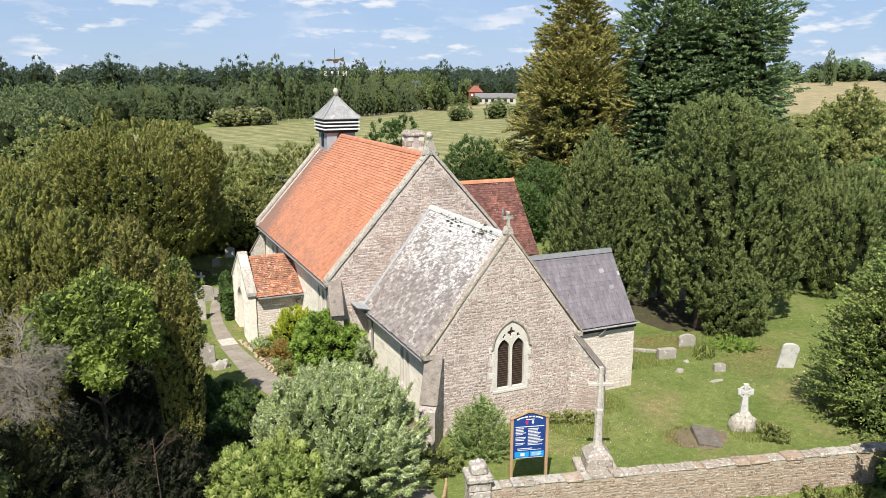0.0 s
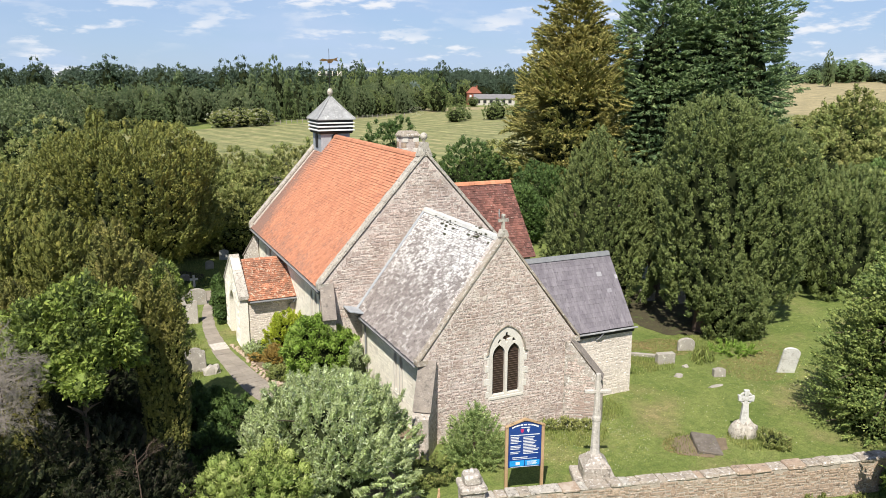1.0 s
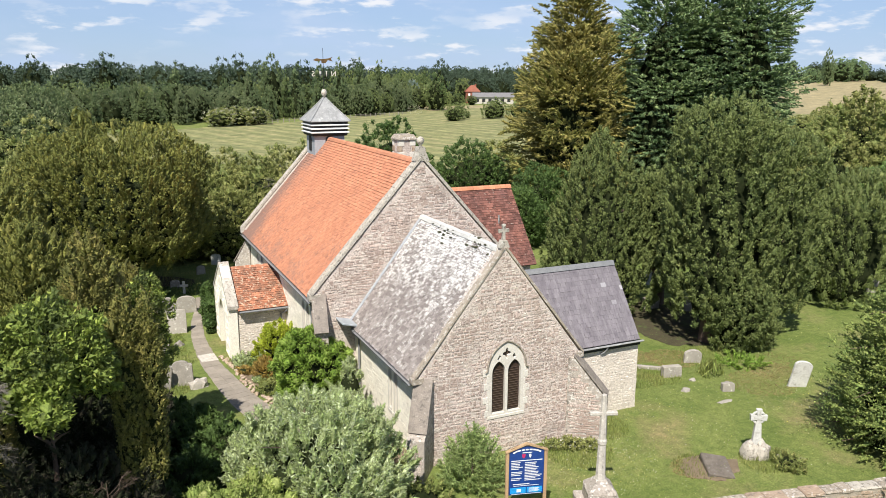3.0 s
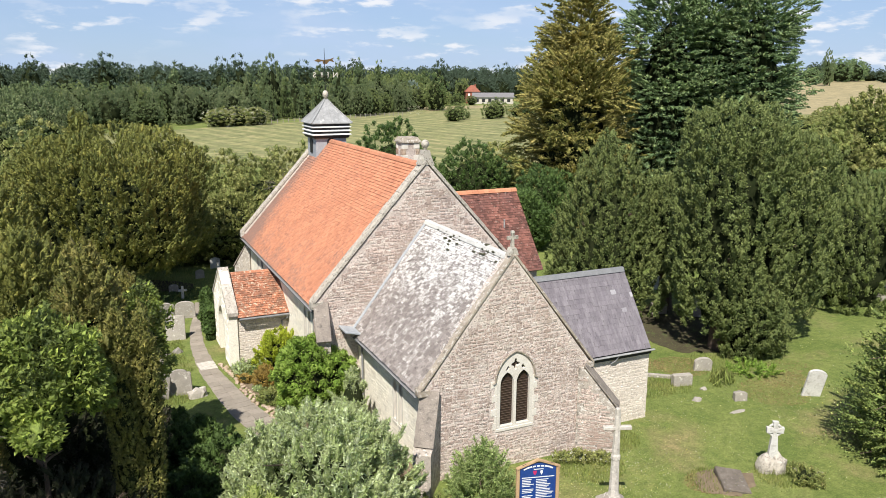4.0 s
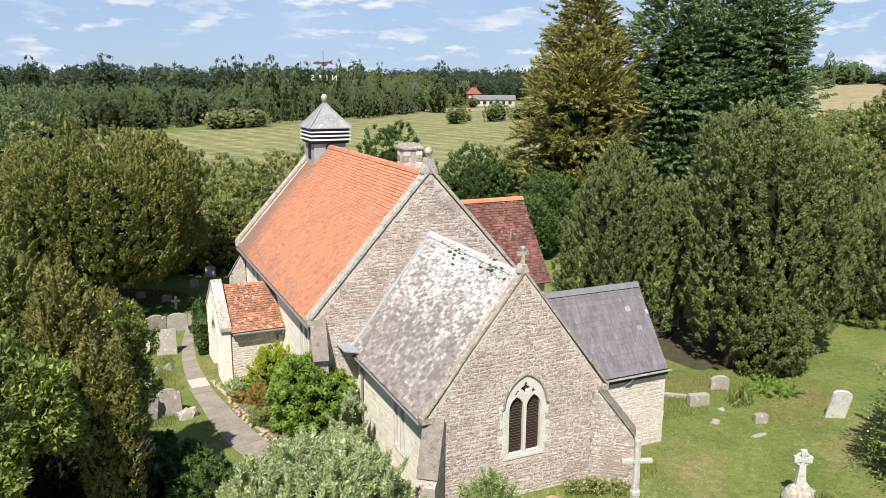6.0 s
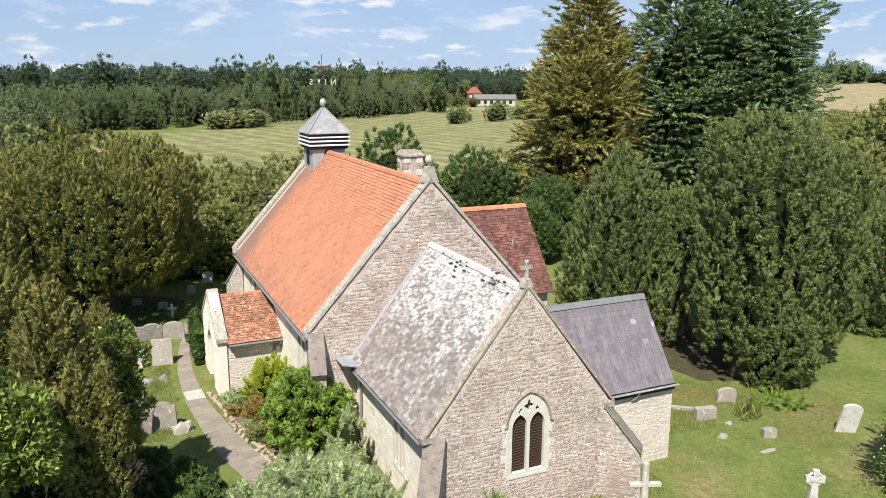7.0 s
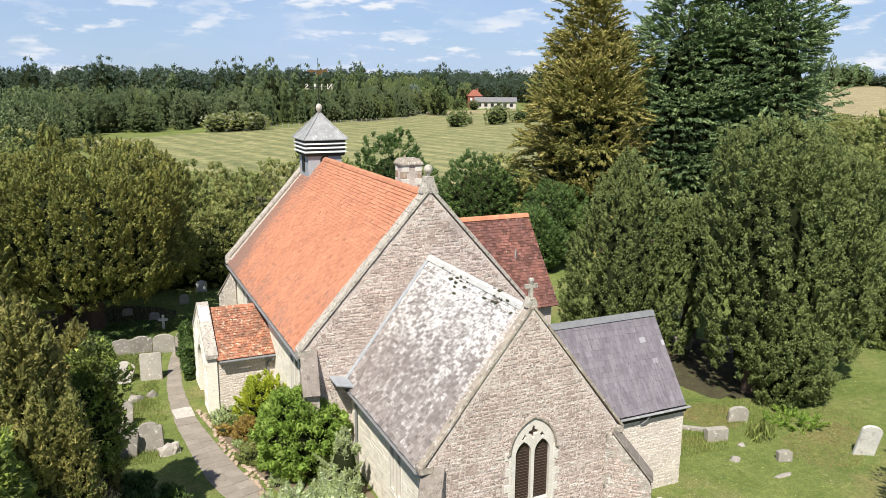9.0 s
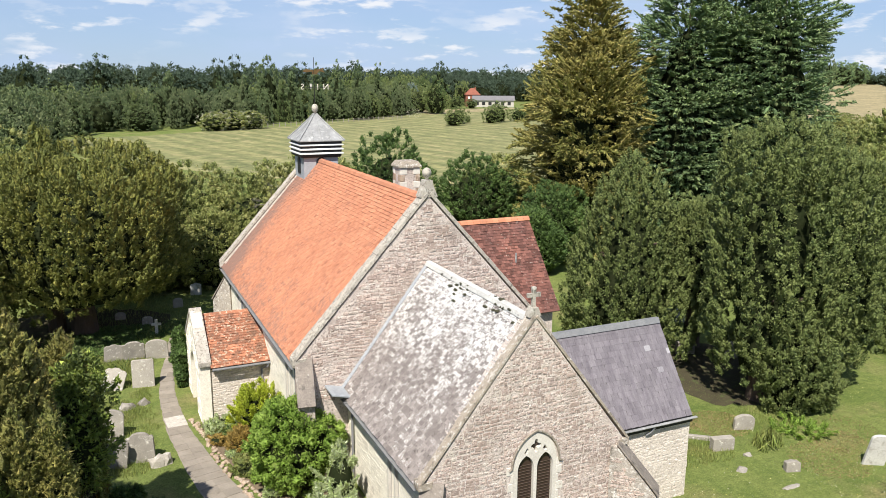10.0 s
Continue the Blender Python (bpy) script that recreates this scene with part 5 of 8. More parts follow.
porch_roof = deck("porch_roof", PR_E, 2.62, p_len, M_SOFFIT, "weathered red tiled porch roof")
deck("porch_roof_west", PR_W, 2.62, p_len, M_OLDTILE_I)
part("porch_ridge", prism(bmesh.new(), [(-0.16, P_RIDGE - 0.1), (0, P_RIDGE + 0.07), (0.16, P_RIDGE - 0.1)], 2.5, pose(-4.5, PY, 0, 0, 0, 90)), M_OLDTILE_I, church)
g = tagged(new("porch_gutter"), "grey gutter with a swan-neck downpipe"); g.parent = church
part("trough", box(bmesh.new(), -7.02, -4.55, PY - PH - 0.45, PY - PH - 0.33, 2.38, 2.46, 0.02), M_GUTTER, g)
part("pipe", tube(bmesh.new(), [(-4.75, PY - PH - 0.39, 2.4), (-4.75, PY - PH - 0.36, 2.25), (-4.95, PY - PH - 0.06, 2.05), (-4.95, PY - PH - 0.06, 0.1)], [0.045] * 4, 8), M_GUTTER, g)

# -- north transept roof and walls
TY = 13.0
TR_E = frame_matrix((7.5, 10.0, 4.15), (-1, 0, 0), (0, 3.0, 3.7))
t_len = math.hypot(3.0, 3.7)
transept_roof = deck("transept_roof", TR_E, 6.9, t_len, M_SOFFIT, "dark weathered red tiled transept roof")
deck("transept_roof_west", frame_matrix((0.6, 16.0, 4.15), (1, 0, 0), (0, -3.0, 3.7)), 6.9, t_len, M_DKTILE)
wall("transept_east_wall", face((4.0, 10.3, 0), (-1, 0, 0)), [(0, -0.3), (-3.3, -0.3), (-3.3, 4.2), (0, 4.2)], [], 0.5, M_MORTAR)
wall("transept_west_wall", face((4.0, 15.7, 0), (1, 0, 0)), [(0, -0.3), (3.3, -0.3), (3.3, 4.2), (0, 4.2)], [], 0.5, M_MORTAR)
wall("transept_north_wall", face((7.3, 0, 0), (0, -1, 0)), [(-10.31, -0.3), (-15.69, -0.3), (-15.69, 4.2), (-13, 7.6), (-10.31, 4.2)], [], 0.5, M_MORTAR)
for k in range(21):
    x = 0.7 + k * 0.325
    part("ridge_tile", prism(bmesh.new(), [(-0.17, 7.74), (-0.1, 7.86), (0, 7.92), (0.1, 7.86), (0.17, 7.74)], 0.315, pose(x + 0.315, TY, 0, 0, 0, 90)), M_TILE_P, transept_roof)
part("vent_pipe", tube(bmesh.new(), [(6.1, 11.6, 6.1), (6.1, 11.6, 6.55)], [0.04, 0.04], 8), M_LEAD, church)

# -- north vestry
V_BASE = face((3.15, 1.18, 0), (-1, 0, 0))
vestry_e = wall("vestry_east_wall", V_BASE, [(0, -0.4), (-3.90, -0.4), (-3.90, 2.95), (0, 2.95)], [], 0.45, M_RUBBLE_Y, "pale rubble vestry wall")
wall("vestry_west_wall", face((3.15, 4.85, 0), (1, 0, 0)), [(0, -0.4), (3.93, -0.4), (3.93, 2.85), (0, 2.85)], [], 0.45, M_MORTAR)
wall("vestry_north_wall", face((7.05, 0, 0), (0, -1, 0)), [(-1.19, -0.4), (-4.84, -0.4), (-4.84, 3.0), (-3.1, 5.5), (-1.19, 3.0)], [], 0.45, M_MORTAR)
VE_Z, VR_Z, VE_Y, VR_Y = 3.05, 5.88, 1.06, 3.1
VS_E = frame_matrix((7.02, VE_Y, VE_Z), (-1, 0, 0), (0, VR_Y - VE_Y, VR_Z - VE_Z))
VS_W = frame_matrix((2.02, 2 * VR_Y - VE_Y, VE_Z), (1, 0, 0), (0, VE_Y - VR_Y, VR_Z - VE_Z))
v_len = math.hypot(VR_Y - VE_Y, VR_Z - VE_Z)
vestry_roof = deck("vestry_roof", VS_E, 5.0, v_len, M_SOFFIT, "smooth purple-grey slated vestry roof")
deck("vestry_roof_west", VS_W, 5.0, v_len, M_WSLATE)
part("vestry_ridge", prism(bmesh.new(), [(-0.15, VR_Z - 0.12), (-0.06, VR_Z + 0.05), (0.06, VR_Z + 0.05), (0.15, VR_Z - 0.12)], 5.0, pose(7.0, VR_Y, 0, 0, 0, 90)), M_GUTTER, church, "grey ridge capping")
g = tagged(new("vestry_gutter"), "pale gutter on brackets along the vestry eaves"); g.parent = church
part("trough", box(bmesh.new(), 3.3, 7.16, VE_Y - 0.13, VE_Y - 0.02, VE_Z - 0.09, VE_Z - 0.03, 0.02), M_LEAD, g, "pale grey gutter")
part("fascia", box(bmesh.new(), 3.3, 7.05, VE_Y, VE_Y + 0.04, VE_Z - 0.24, VE_Z - 0.03), M_BLACK, g)
part("soffit", box(bmesh.new(), 3.3, 7.04, VE_Y + 0.04, 1.18, VE_Z - 0.16, VE_Z - 0.12), M_BLACK, g)
part("pipe", tube(bmesh.new(), [(5.4, VE_Y - 0.08, VE_Z - 0.08), (5.3, 1.06, VE_Z - 0.30), (5.15, 1.14, VE_Z - 0.42)], [0.035] * 3, 8), M_GUTTER, g)

# -- chimney
chim = tagged(new("chimney"), "square stone chimney with a sloping capped top"); chim.parent = church
CX, CY = 1.12, 12.3
rng = random.Random(8)
part("stack", box(bmesh.new(), CX - 0.42, CX + 0.42, CY - 0.42, CY + 0.42, 7.6, 10.55, 0.02), M_MORTAR, chim)
for k in range(8):
    z = 8.30 + k * 0.28
    for sx, sy in ((-1, -1), (1, -1), (-1, 1), (1, 1)):
        a, b = (0.30, 0.20) if k % 2 else (0.20, 0.30)
        x, y = CX + sx * (0.44 - a / 2), CY + sy * (0.44 - b / 2)
        part("quoin", box(bmesh.new(), x - a / 2, x + a / 2, y - b / 2, y + b / 2, z, z + 0.265, 0.012), M_YARD if (k + sx) % 2 else M_ASHLAR, chim)
bm = bmesh.new()
lathe(bm, [(0.70, 10.55), (0.70, 10.61), (0.52, 10.80), (0.02, 10.82)], 4, (0, 0, 0))
bmesh.ops.transform(bm, matrix=Matrix.Translation((CX, CY, 0)) @ pose(0, 0, 0, 0, 0, 45), verts=bm.verts[:])
part("cap", bm, M_COPING_B, chim, "sloped stone cap")

# -- bell turret
tur = tagged(new("bell_turret"), "square lead-clad bell turret with black and white louvres"); tur.parent = church
TX, TYY = 0.0, 22.2


def square(bm, prof, at):
    lathe(bm, [(r * math.sqrt(2), z) for r, z in prof], 4, (0, 0, 0))
    bmesh.ops.transform(bm, matrix=Matrix.Translation(at) @ pose(0, 0, 0, 0, 0, 45), verts=bm.verts[:])
    return bm


part("turret_base", square(bmesh.new(), [(0.92, 8.4), (0.90, 10.3), (0.90, 10.32)], (TX, TYY, 0)), M_LEADB, tur, "blue-grey lead cladding")
part("louvre_core", square(bmesh.new(), [(1.00, 10.12), (1.06, 10.2), (1.08, 10.97)], (TX, TYY, 0)), M_BLACK, tur)
for k in range(3):
    z = 10.30 + k * 0.215
    part("louvre", square(bmesh.new(), [(1.07, z - 0.01), (1.15, z), (1.15, z + 0.055), (1.07, z + 0.08)], (TX, TYY, 0)), M_WHITE, tur, "white painted louvre board")
part("turret_roof", square(bmesh.new(), [(1.02, 10.93), (1.20, 10.95), (1.20, 10.99), (0.76, 11.45), (0.35, 11.92), (0.06, 12.30)], (TX, TYY, 0)), M_LEAD, tur, "grey lead pyramid roof")
for k in range(4):
    a = math.pi / 4 + k * math.pi / 2
    c, s = math.cos(a) * math.sqrt(2), math.sin(a) * math.sqrt(2)
    part("hip_roll", tube(bmesh.new(), [(TX + c * r, TYY + s * r, z) for r, z in ((1.21, 11.0), (0.77, 11.47), (0.36, 11.94), (0.06, 12.32))], [0.035] * 4, 6), M_LEAD, tur)
    m = pose(TX, TYY, 0, 0, 0, 90 * k)
    for q in (-0.45, 0.0, 0.45):
        e = 0.04 + abs(q) * 0.8
        part("batten_roll", tube(bmesh.new(), [(m @ Vector((q, -1.20, 11.0)))[:], (m @ Vector((q * 0.9, -max(0.76, abs(q)), 11.46)))[:], (m @ Vector((q * (0.75 if q else 0), -max(0.36, abs(q) * 0.8), 11.93 if not q else 11.80)))[:]], [0.022] * 3, 5), M_LEAD, tur)
    # arched opening with a dark shutter in each face
    part("turret_shutter", prism(bmesh.new(), pointed(0, 0.26, 9.25, 9.85, 10.15, 5), 0.03, m @ Matrix.Translation((0, -0.945, 0))), M_BLACK, tur, "dark arched shutter")
part("turret_ball", lathe(bmesh.new(), [(0.05, 12.28), (0.07, 12.36), (0.13, 12.42), (0.165, 12.52), (0.175, 12.60), (0.15, 12.69), (0.09, 12.78), (0.03, 12.80)], 16, (TX, TYY, 0)), M_COPING, tur, "pale ball", True)
vane = tagged(new("weather_vane"), "iron weather vane with compass letters and a gilded arrow"); vane.parent = church
part("mast", tube(bmesh.new(), [(TX, TYY, 12.7), (TX, TYY, 15.15)], [0.025, 0.012], 6), M_IRON, vane)
part("arms", tube(bmesh.new(), [(TX - 0.62, TYY, 13.62), (TX + 0.62, TYY, 13.62)], [0.016] * 2, 6), M_IRON, vane)
part("arms", tube(bmesh.new(), [(TX, TYY - 0.62, 13.62), (TX, TYY + 0.62, 13.62)], [0.016] * 2, 6), M_IRON, vane)


def letter(ch, m, size, material, parent):
    cu = bpy.data.curves.new("letter", "FONT")
    cu.body, cu.size, cu.extrude, cu.align_x, cu.align_y = ch, size, 0.012, "CENTER", "CENTER"
    tmp = bpy.data.objects.new("letter", cu)
    scene.collection.objects.link(tmp)
    dg = bpy.context.evaluated_depsgraph_get()
    me = bpy.data.meshes.new_from_object(tmp.evaluated_get(dg))
    bpy.data.objects.remove(tmp)
    me.materials.clear(); me.materials.append(material)
    me.transform(m)
    return attach("letter", me, parent)


for ch, x, y in (("N", 0.62, 0), ("S", -0.62, 0), ("W", 0, 0.62), ("E", 0, -0.62)):
    letter(ch, pose(TX + x, TYY + y, 13.66, 90, 0, 180 if ch in "NS" else 90), 0.42, M_ASHLAR, vane)
bm = bmesh.new()
prism(bm, [(-0.85, 14.45), (-0.55, 14.60), (-0.15, 14.53), (0.45, 14.60), (0.80, 14.72), (0.66, 14.56), (0.82, 14.36), (0.4, 14.46), (0.2, 14.22), (-0.12, 14.22), (-0.15, 14.42), (-0.55, 14.36)], 0.02, Matrix.Translation((TX, TYY, 14.47)) @ Matrix.Diagonal((0.72, 1, 0.72, 1)) @ Matrix.Translation((0, 0, -14.47)))
part("arrow", bm, M_GILT, vane, "dulled gilded arrow")

# ---- churchyard wall, gate, sign ----
WALL_U = Vector((0.972, -0.235, 0)).normalized()
W_A = Vector((-3.75, -5.72, 0))
W_LEN, W_TOP = 30.0, 1.15
yard_wall = part("boundary_wall", box(bmesh.new(), 0, W_LEN, -0.2, 0.2, -1.3, W_TOP, 0, Matrix.Translation(W_A) @ Matrix.Rotation(math.atan2(WALL_U.y, WALL_U.x), 4, "Z")), M_YMORTAR, None)
tagged(yard_wall, "old rubble boundary wall topped with rough coping stones", "wall", "", "structure")
WT = Matrix.Translation(W_A) @ Matrix.Rotation(math.atan2(WALL_U.y, WALL_U.x), 4, "Z")
rng = random.Random(21)
x = 0.0
while x < 20:
    w = rng.uniform(0.25, 0.75)
    bm = box(bmesh.new(), x, x + w + rng.uniform(-0.012, 0.02), -0.225 + rng.uniform(-0.04, 0.02), 0.225 + rng.uniform(-0.02, 0.04), W_TOP - 0.02, W_TOP + rng.uniform(0.05, 0.11), 0.035, WT)
    for v in bm.verts:
        v.co += Vector((rng.uniform(-1, 1), rng.uniform(-1, 1), rng.uniform(-1, 1))) * 0.016
    part("coping_stone", bm, (M_COPING_B, M_COPING_B, M_COPING, M_YARD_I)[rng.randrange(4)], yard_wall)
    x += w

pier = thing("gate_pier", (-4.1, -5.62, 0), "squat stone gate pier with a stepped cap", "pier", turn=-13)
def rough_block(x, y, z0, z1, bevel, seed):
    """A hewn block with softened, uneven faces."""
    bm = box(bmesh.new(), -x, x, -y, y, z0, z1, bevel)
    bmesh.ops.subdivide_edges(bm, edges=bm.edges[:], cuts=2, use_grid_fill=True)
    for v in bm.verts:
        v.co += Vector((noise.noise(v.co * 5 + Vector((seed, 0, 0))), noise.noise(v.co * 5 + Vector((0, seed, 0))), noise.noise(v.co * 5 + Vector((0, 0, seed))))) * 0.020
    return bm


for k, (z0, z1) in enumerate(((-0.6, 0.35), (0.36, 0.80), (0.81, 1.16), (1.17, 1.45))):
    part("shaft_block", rough_block(0.34, 0.34, z0, z1, 0.03, k * 3.1), M_PIER, pier)
part("cap", rough_block(0.41, 0.41, 1.46, 1.66, 0.05, 9.0), M_PIER, pier)
part("cap_block", rough_block(0.26, 0.26, 1.66, 1.98, 0.06, 12.0), M_PIER, pier)
part("cap_knob", lathe(bmesh.new(), [(0.10, 1.96), (0.09, 2.05), (0.03, 2.12)], 8), M_PIER, pier)

gate = thing("churchyard_gate", (-5.1, -5.35, 0), "weathered pale wooden gate standing half open by the pier", "gate", turn=60)
for x in (-0.5, 0.5):
    part("stile", box(bmesh.new(), x - 0.04, x + 0.04, -0.03, 0.03, 0.05, 1.25, 0.008), M_WOOD, gate)
for z in (0.2, 0.7, 1.12):
    part("rail", box(bmesh.new(), -0.46, 0.46, -0.025, 0.025, z - 0.045, z + 0.045, 0.006), M_WOOD, gate)
for k in range(6):
    x = -0.36 + k * 0.144
    part("paling", box(bmesh.new(), x - 0.03, x + 0.03, -0.055, -0.028, 0.1, 1.18, 0.004), M_WOOD, gate)

sign = thing("church_sign", (-1.63, -4.51, 0), "blue church notice board with white lettering on two wooden posts", "sign", turn=math.degrees(math.atan2(-0.30, 1.14)))
SW = 0.54
for x in (-SW - 0.06, SW + 0.06):
    part("post", box(bmesh.new(), x - 0.05, x + 0.05, -0.05, 0.05, -0.3, 2.52, 0.012), M_WOOD, sign, "pale oak post")
part("foot_plate", box(bmesh.new(), SW - 0.02, SW + 0.14, -0.08, 0.08, 0, 0.30, 0.01), M_GUTTER, sign)
bm = bmesh.new()
arch = [(-SW, 1.08), (SW, 1.08), (SW, 2.50)] + [(SW * math.cos(a), 2.50 + 0.15 * math.sin(a)) for a in [math.pi * k / 10 for k in range(1, 10)]] + [(-SW, 2.50)]
prism(bm, arch, 0.045, Matrix.Translation((0, -0.035, 0)))
board = part("board", bm, M_BLUE, sign, "deep blue enamelled board")
bm = bmesh.new()
rim = [(-SW - 0.012, 2.49)] + [(-(SW + 0.012) * math.cos(a), 2.51 + 0.17 * math.sin(a)) for a in [math.pi * k / 10 for k in range(0, 11)]]
part("rim", tube(bmesh.new(), [(u, -0.02, z) for u, z in rim], [0.014] * len(rim), 6), M_BLACK, sign)
part("hood", prism(bmesh.new(), [(-0.66, 2.49), (0, 2.735), (0.66, 2.49), (0.66, 2.53), (0, 2.785), (-0.66, 2.53)], 0.11, Matrix.Translation((0, -0.075, 0))), M_WOOD, sign, "pale oak peaked hood")


def bar(x0, x1, z0, z1, material, y=-0.0375):
    part("line_of_writing", box(bmesh.new(), x0, x1, y - 0.003, y, z0, z1), material, board)


bar(-0.50, -0.01, 1.13, 1.32, M_CYAN); bar(0.02, 0.50, 1.13, 1.32, M_CYAN)
part("emblem", prism(bmesh.new(), [(-0.07, 2.32), (-0.03, 2.28), (0.01, 2.32), (0.03, 2.42), (-0.09, 2.42)], -0.004, Matrix.Translation((-0.07, -0.037, 0))), M_RED, board)
part("emblem", prism(bmesh.new(), [(0.04, 2.36), (0.08, 2.28), (0.12, 2.36), (0.11, 2.42), (0.05, 2.42)], -0.004, Matrix.Translation((0.02, -0.037, 0))), M_WHITE, board)
bar(-0.30, -0.16, 1.17, 1.27, M_WHITE, -0.0415)
for k in range(4):
    bar(0.08, 0.42 - 0.04 * (k % 2), 1.27 - k * 0.035, 1.285 - k * 0.035, M_WHITE, -0.0415)
for k in range(9):
    a = math.pi * (0.14 + 0.72 * k / 8)
    part("line_of_writing", box(bmesh.new(), -0.045, 0.045, -0.003, 0, -0.022, 0.022, 0, pose(-0.44 * math.cos(a), -0.0375, 2.43 + 0.135 * math.sin(a), 0, -math.degrees(math.pi / 2 - a) * 0.35, 0)), M_WHITE, board)
bar(-0.14, 0.16, 2.455, 2.48, M_WHITE)
bar(-0.49, 0.49, 2.20, 2.225, M_WHITE)
rng = random.Random(5)
for k in range(12):
    z = 2.14 - k * 0.052
    if k not in (5, 9):
        bar(-0.48, -0.12 - rng.uniform(0, 0.12), z, z + 0.022, M_WHITE)
    bar(-0.06, 0.48 - rng.uniform(0, 0.22), z - 0.02, z + 0.002, M_WHITE)
bar(-0.42, 0.10, 1.42, 1.445, M_WHITE); bar(-0.40, 0.40, 1.37, 1.385, M_WHITE); bar(-0.46, 0.48, 1.095, 1.11, M_WHITE)

# ---- memorials ----
mem = thing("war_memorial", (1.08, -4.6, 0), "tall slender stone memorial cross on a stepped octagonal plinth", "memorial", turn=-22)
part("step", rough_block(0.72, 0.72, -0.2, 0.22, 0.04, 2.0), M_PIER, mem)
part("plinth_block", rough_block(0.46, 0.46, 0.22, 0.72, 0.05, 5.0), M_PIER, mem)
part("plinth", square(bmesh.new(), [(0.44, 0.71), (0.40, 0.76), (0.24, 0.92), (0.17, 1.02)], (0, 0, 0)), M_PIER, mem)
part("shaft", lathe(bmesh.new(), [(0.20, 0.94), (0.16, 1.15), (0.145, 1.6), (0.13, 2.2), (0.15, 2.24), (0.15, 2.34), (0.12, 2.40), (0.105, 3.1), (0.095, 3.6), (0.085, 3.88)], 8), M_PALE, mem)
part("arm", box(bmesh.new(), -0.44, 0.44, -0.08, 0.08, 3.20, 3.32, 0.02), M_PALE, mem)


def celtic():
    t = thing("celtic_cross", (8.25, -4.2, 0), "white marble wheel-head cross on a rough rock base", "gravestone", "headstones", turn=-30)
    rng = random.Random(4)
    for s in (-1, 1):
        bm = bmesh.new()
        bmesh.ops.create_icosphere(bm, subdivisions=2, radius=1)
        for v in bm.verts:
            n = noise.noise(v.co * 1.7 + Vector((s * 4, 0, 0)))
            v.co *= 1 + 0.35 * n
            v.co = Vector((v.co.x * 0.32 + s * 0.20, v.co.y * 0.32, v.co.z * 0.50 + 0.20))
        part("rock", bm, M_COPING, t)
    part("stem", prism(bmesh.new(), [(-0.17, 0.5), (0.17, 0.5), (0.10, 1.35), (-0.10, 1.35)], 0.16, Matrix.Translation((0, -0.08, 0))), M_TOMBW, t)
    bm = bmesh.new()
    prism(bm, [(-0.08, 1.3), (0.08, 1.3), (0.06, 1.5), (0.28, 1.47), (0.30, 1.69), (0.06, 1.66), (0.10, 1.90), (-0.10, 1.90), (-0.06, 1.66), (-0.30, 1.69), (-0.28, 1.47), (-0.06, 1.5)], 0.14, Matrix.Translation((0, -0.07, 0)))
    part("cross_head", bm, M_TOMBW, t)
    bm = bmesh.new()
    pts = [(0.22 * math.cos(a), 0, 1.58 + 0.22 * math.sin(a)) for a in [2 * math.pi * k / 20 for k in range(21)]]
    part("ring", tube(bm, pts, [0.045] * 21, 6), M_TOMBW, t)


celtic()


def headstone(at, w, h, thick, top, lean, turn, label, material=None, sway=0.0):
    hw = w / 2
    if top == "round":
        crown = [(hw * math.cos(a), h - hw * 0.55 + hw * 0.55 * math.sin(a)) for a in [math.pi * k / 12 for k in range(13)]]
    elif top == "shoulder":
        crown = [(hw, h * 0.80), (hw * 0.92, h * 0.86), (hw * 0.72, h * 0.86)] + [(hw * 0.66 * math.cos(a), h * 0.86 + h * 0.14 * math.sin(a)) for a in [math.pi * k / 10 for k in range(1, 10)]] + [(-hw * 0.72, h * 0.86), (-hw * 0.92, h * 0.86), (-hw, h * 0.80)]
    elif top == "ogee":
        crown = [(hw, h * 0.84), (hw * 0.75, h * 0.93), (hw * 0.45, h * 0.93), (hw * 0.2, h), (-hw * 0.2, h), (-hw * 0.45, h * 0.93), (-hw * 0.75, h * 0.93), (-hw, h * 0.84)]
    else:
        crown = [(hw, h * 0.96), (hw * 0.9, h), (-hw * 0.9, h), (-hw, h * 0.95)]
    bm = prism(bmesh.new(), [(-hw, -0.25), (hw, -0.25)] + crown, thick, Matrix.Translation((0, -thick / 2, 0)))
    bmesh.ops.recalc_face_normals(bm, faces=bm.faces[:])
    edges = [e for e in bm.edges if len(e.link_faces) == 2 and e.calc_face_angle(0) > 0.9]
    bmesh.ops.bevel(bm, geom=edges, offset=0.015, segments=1, affect="EDGES")
    me = bpy.data.meshes.new("headstone")
    bm.to_mesh(me); bm.free()
    me.materials.append(material or M_TOMB)
    ob = new("headstone", me)
    ob.matrix_basis = pose(*at, lean, sway, turn)
    return tagged(ob, label, "gravestone", "headstones")


G = "lichen-spotted grey headstone standing in the grass"
headstone((-9.45, 18.9, 0), 0.98, 1.30, 0.14, "flat", -6, -8, "tall worn square-topped headstone by the path")
headstone((-10.85, 19.0, 0), 0.95, 1.05, 0.14, "ogee", -22, -18, "headstone leaning far backwards in the grass", None, 14)
headstone((-8.55, 22.6, 0), 1.10, 1.02, 0.14, "round", 3, -12, "broad round-shouldered headstone streaked with lichen")
headstone((-9.65, 22.9, 0), 1.08, 0.98, 0.14, "shoulder", 7, -4, "broad round-topped headstone in the long grass")
headstone((-10.6, 23.0, 0), 0.95, 0.85, 0.14, "ogee", -6, 6, G, None, 5)
headstone((-11.05, 13.8, 0), 1.02, 1.20, 0.15, "round", -5, -10, "large plain headstone tilting slightly", None, 4)
headstone((-12.45, 13.9, 0), 0.9, 0.75, 0.15, "round", 6, -6, G, None, -6)
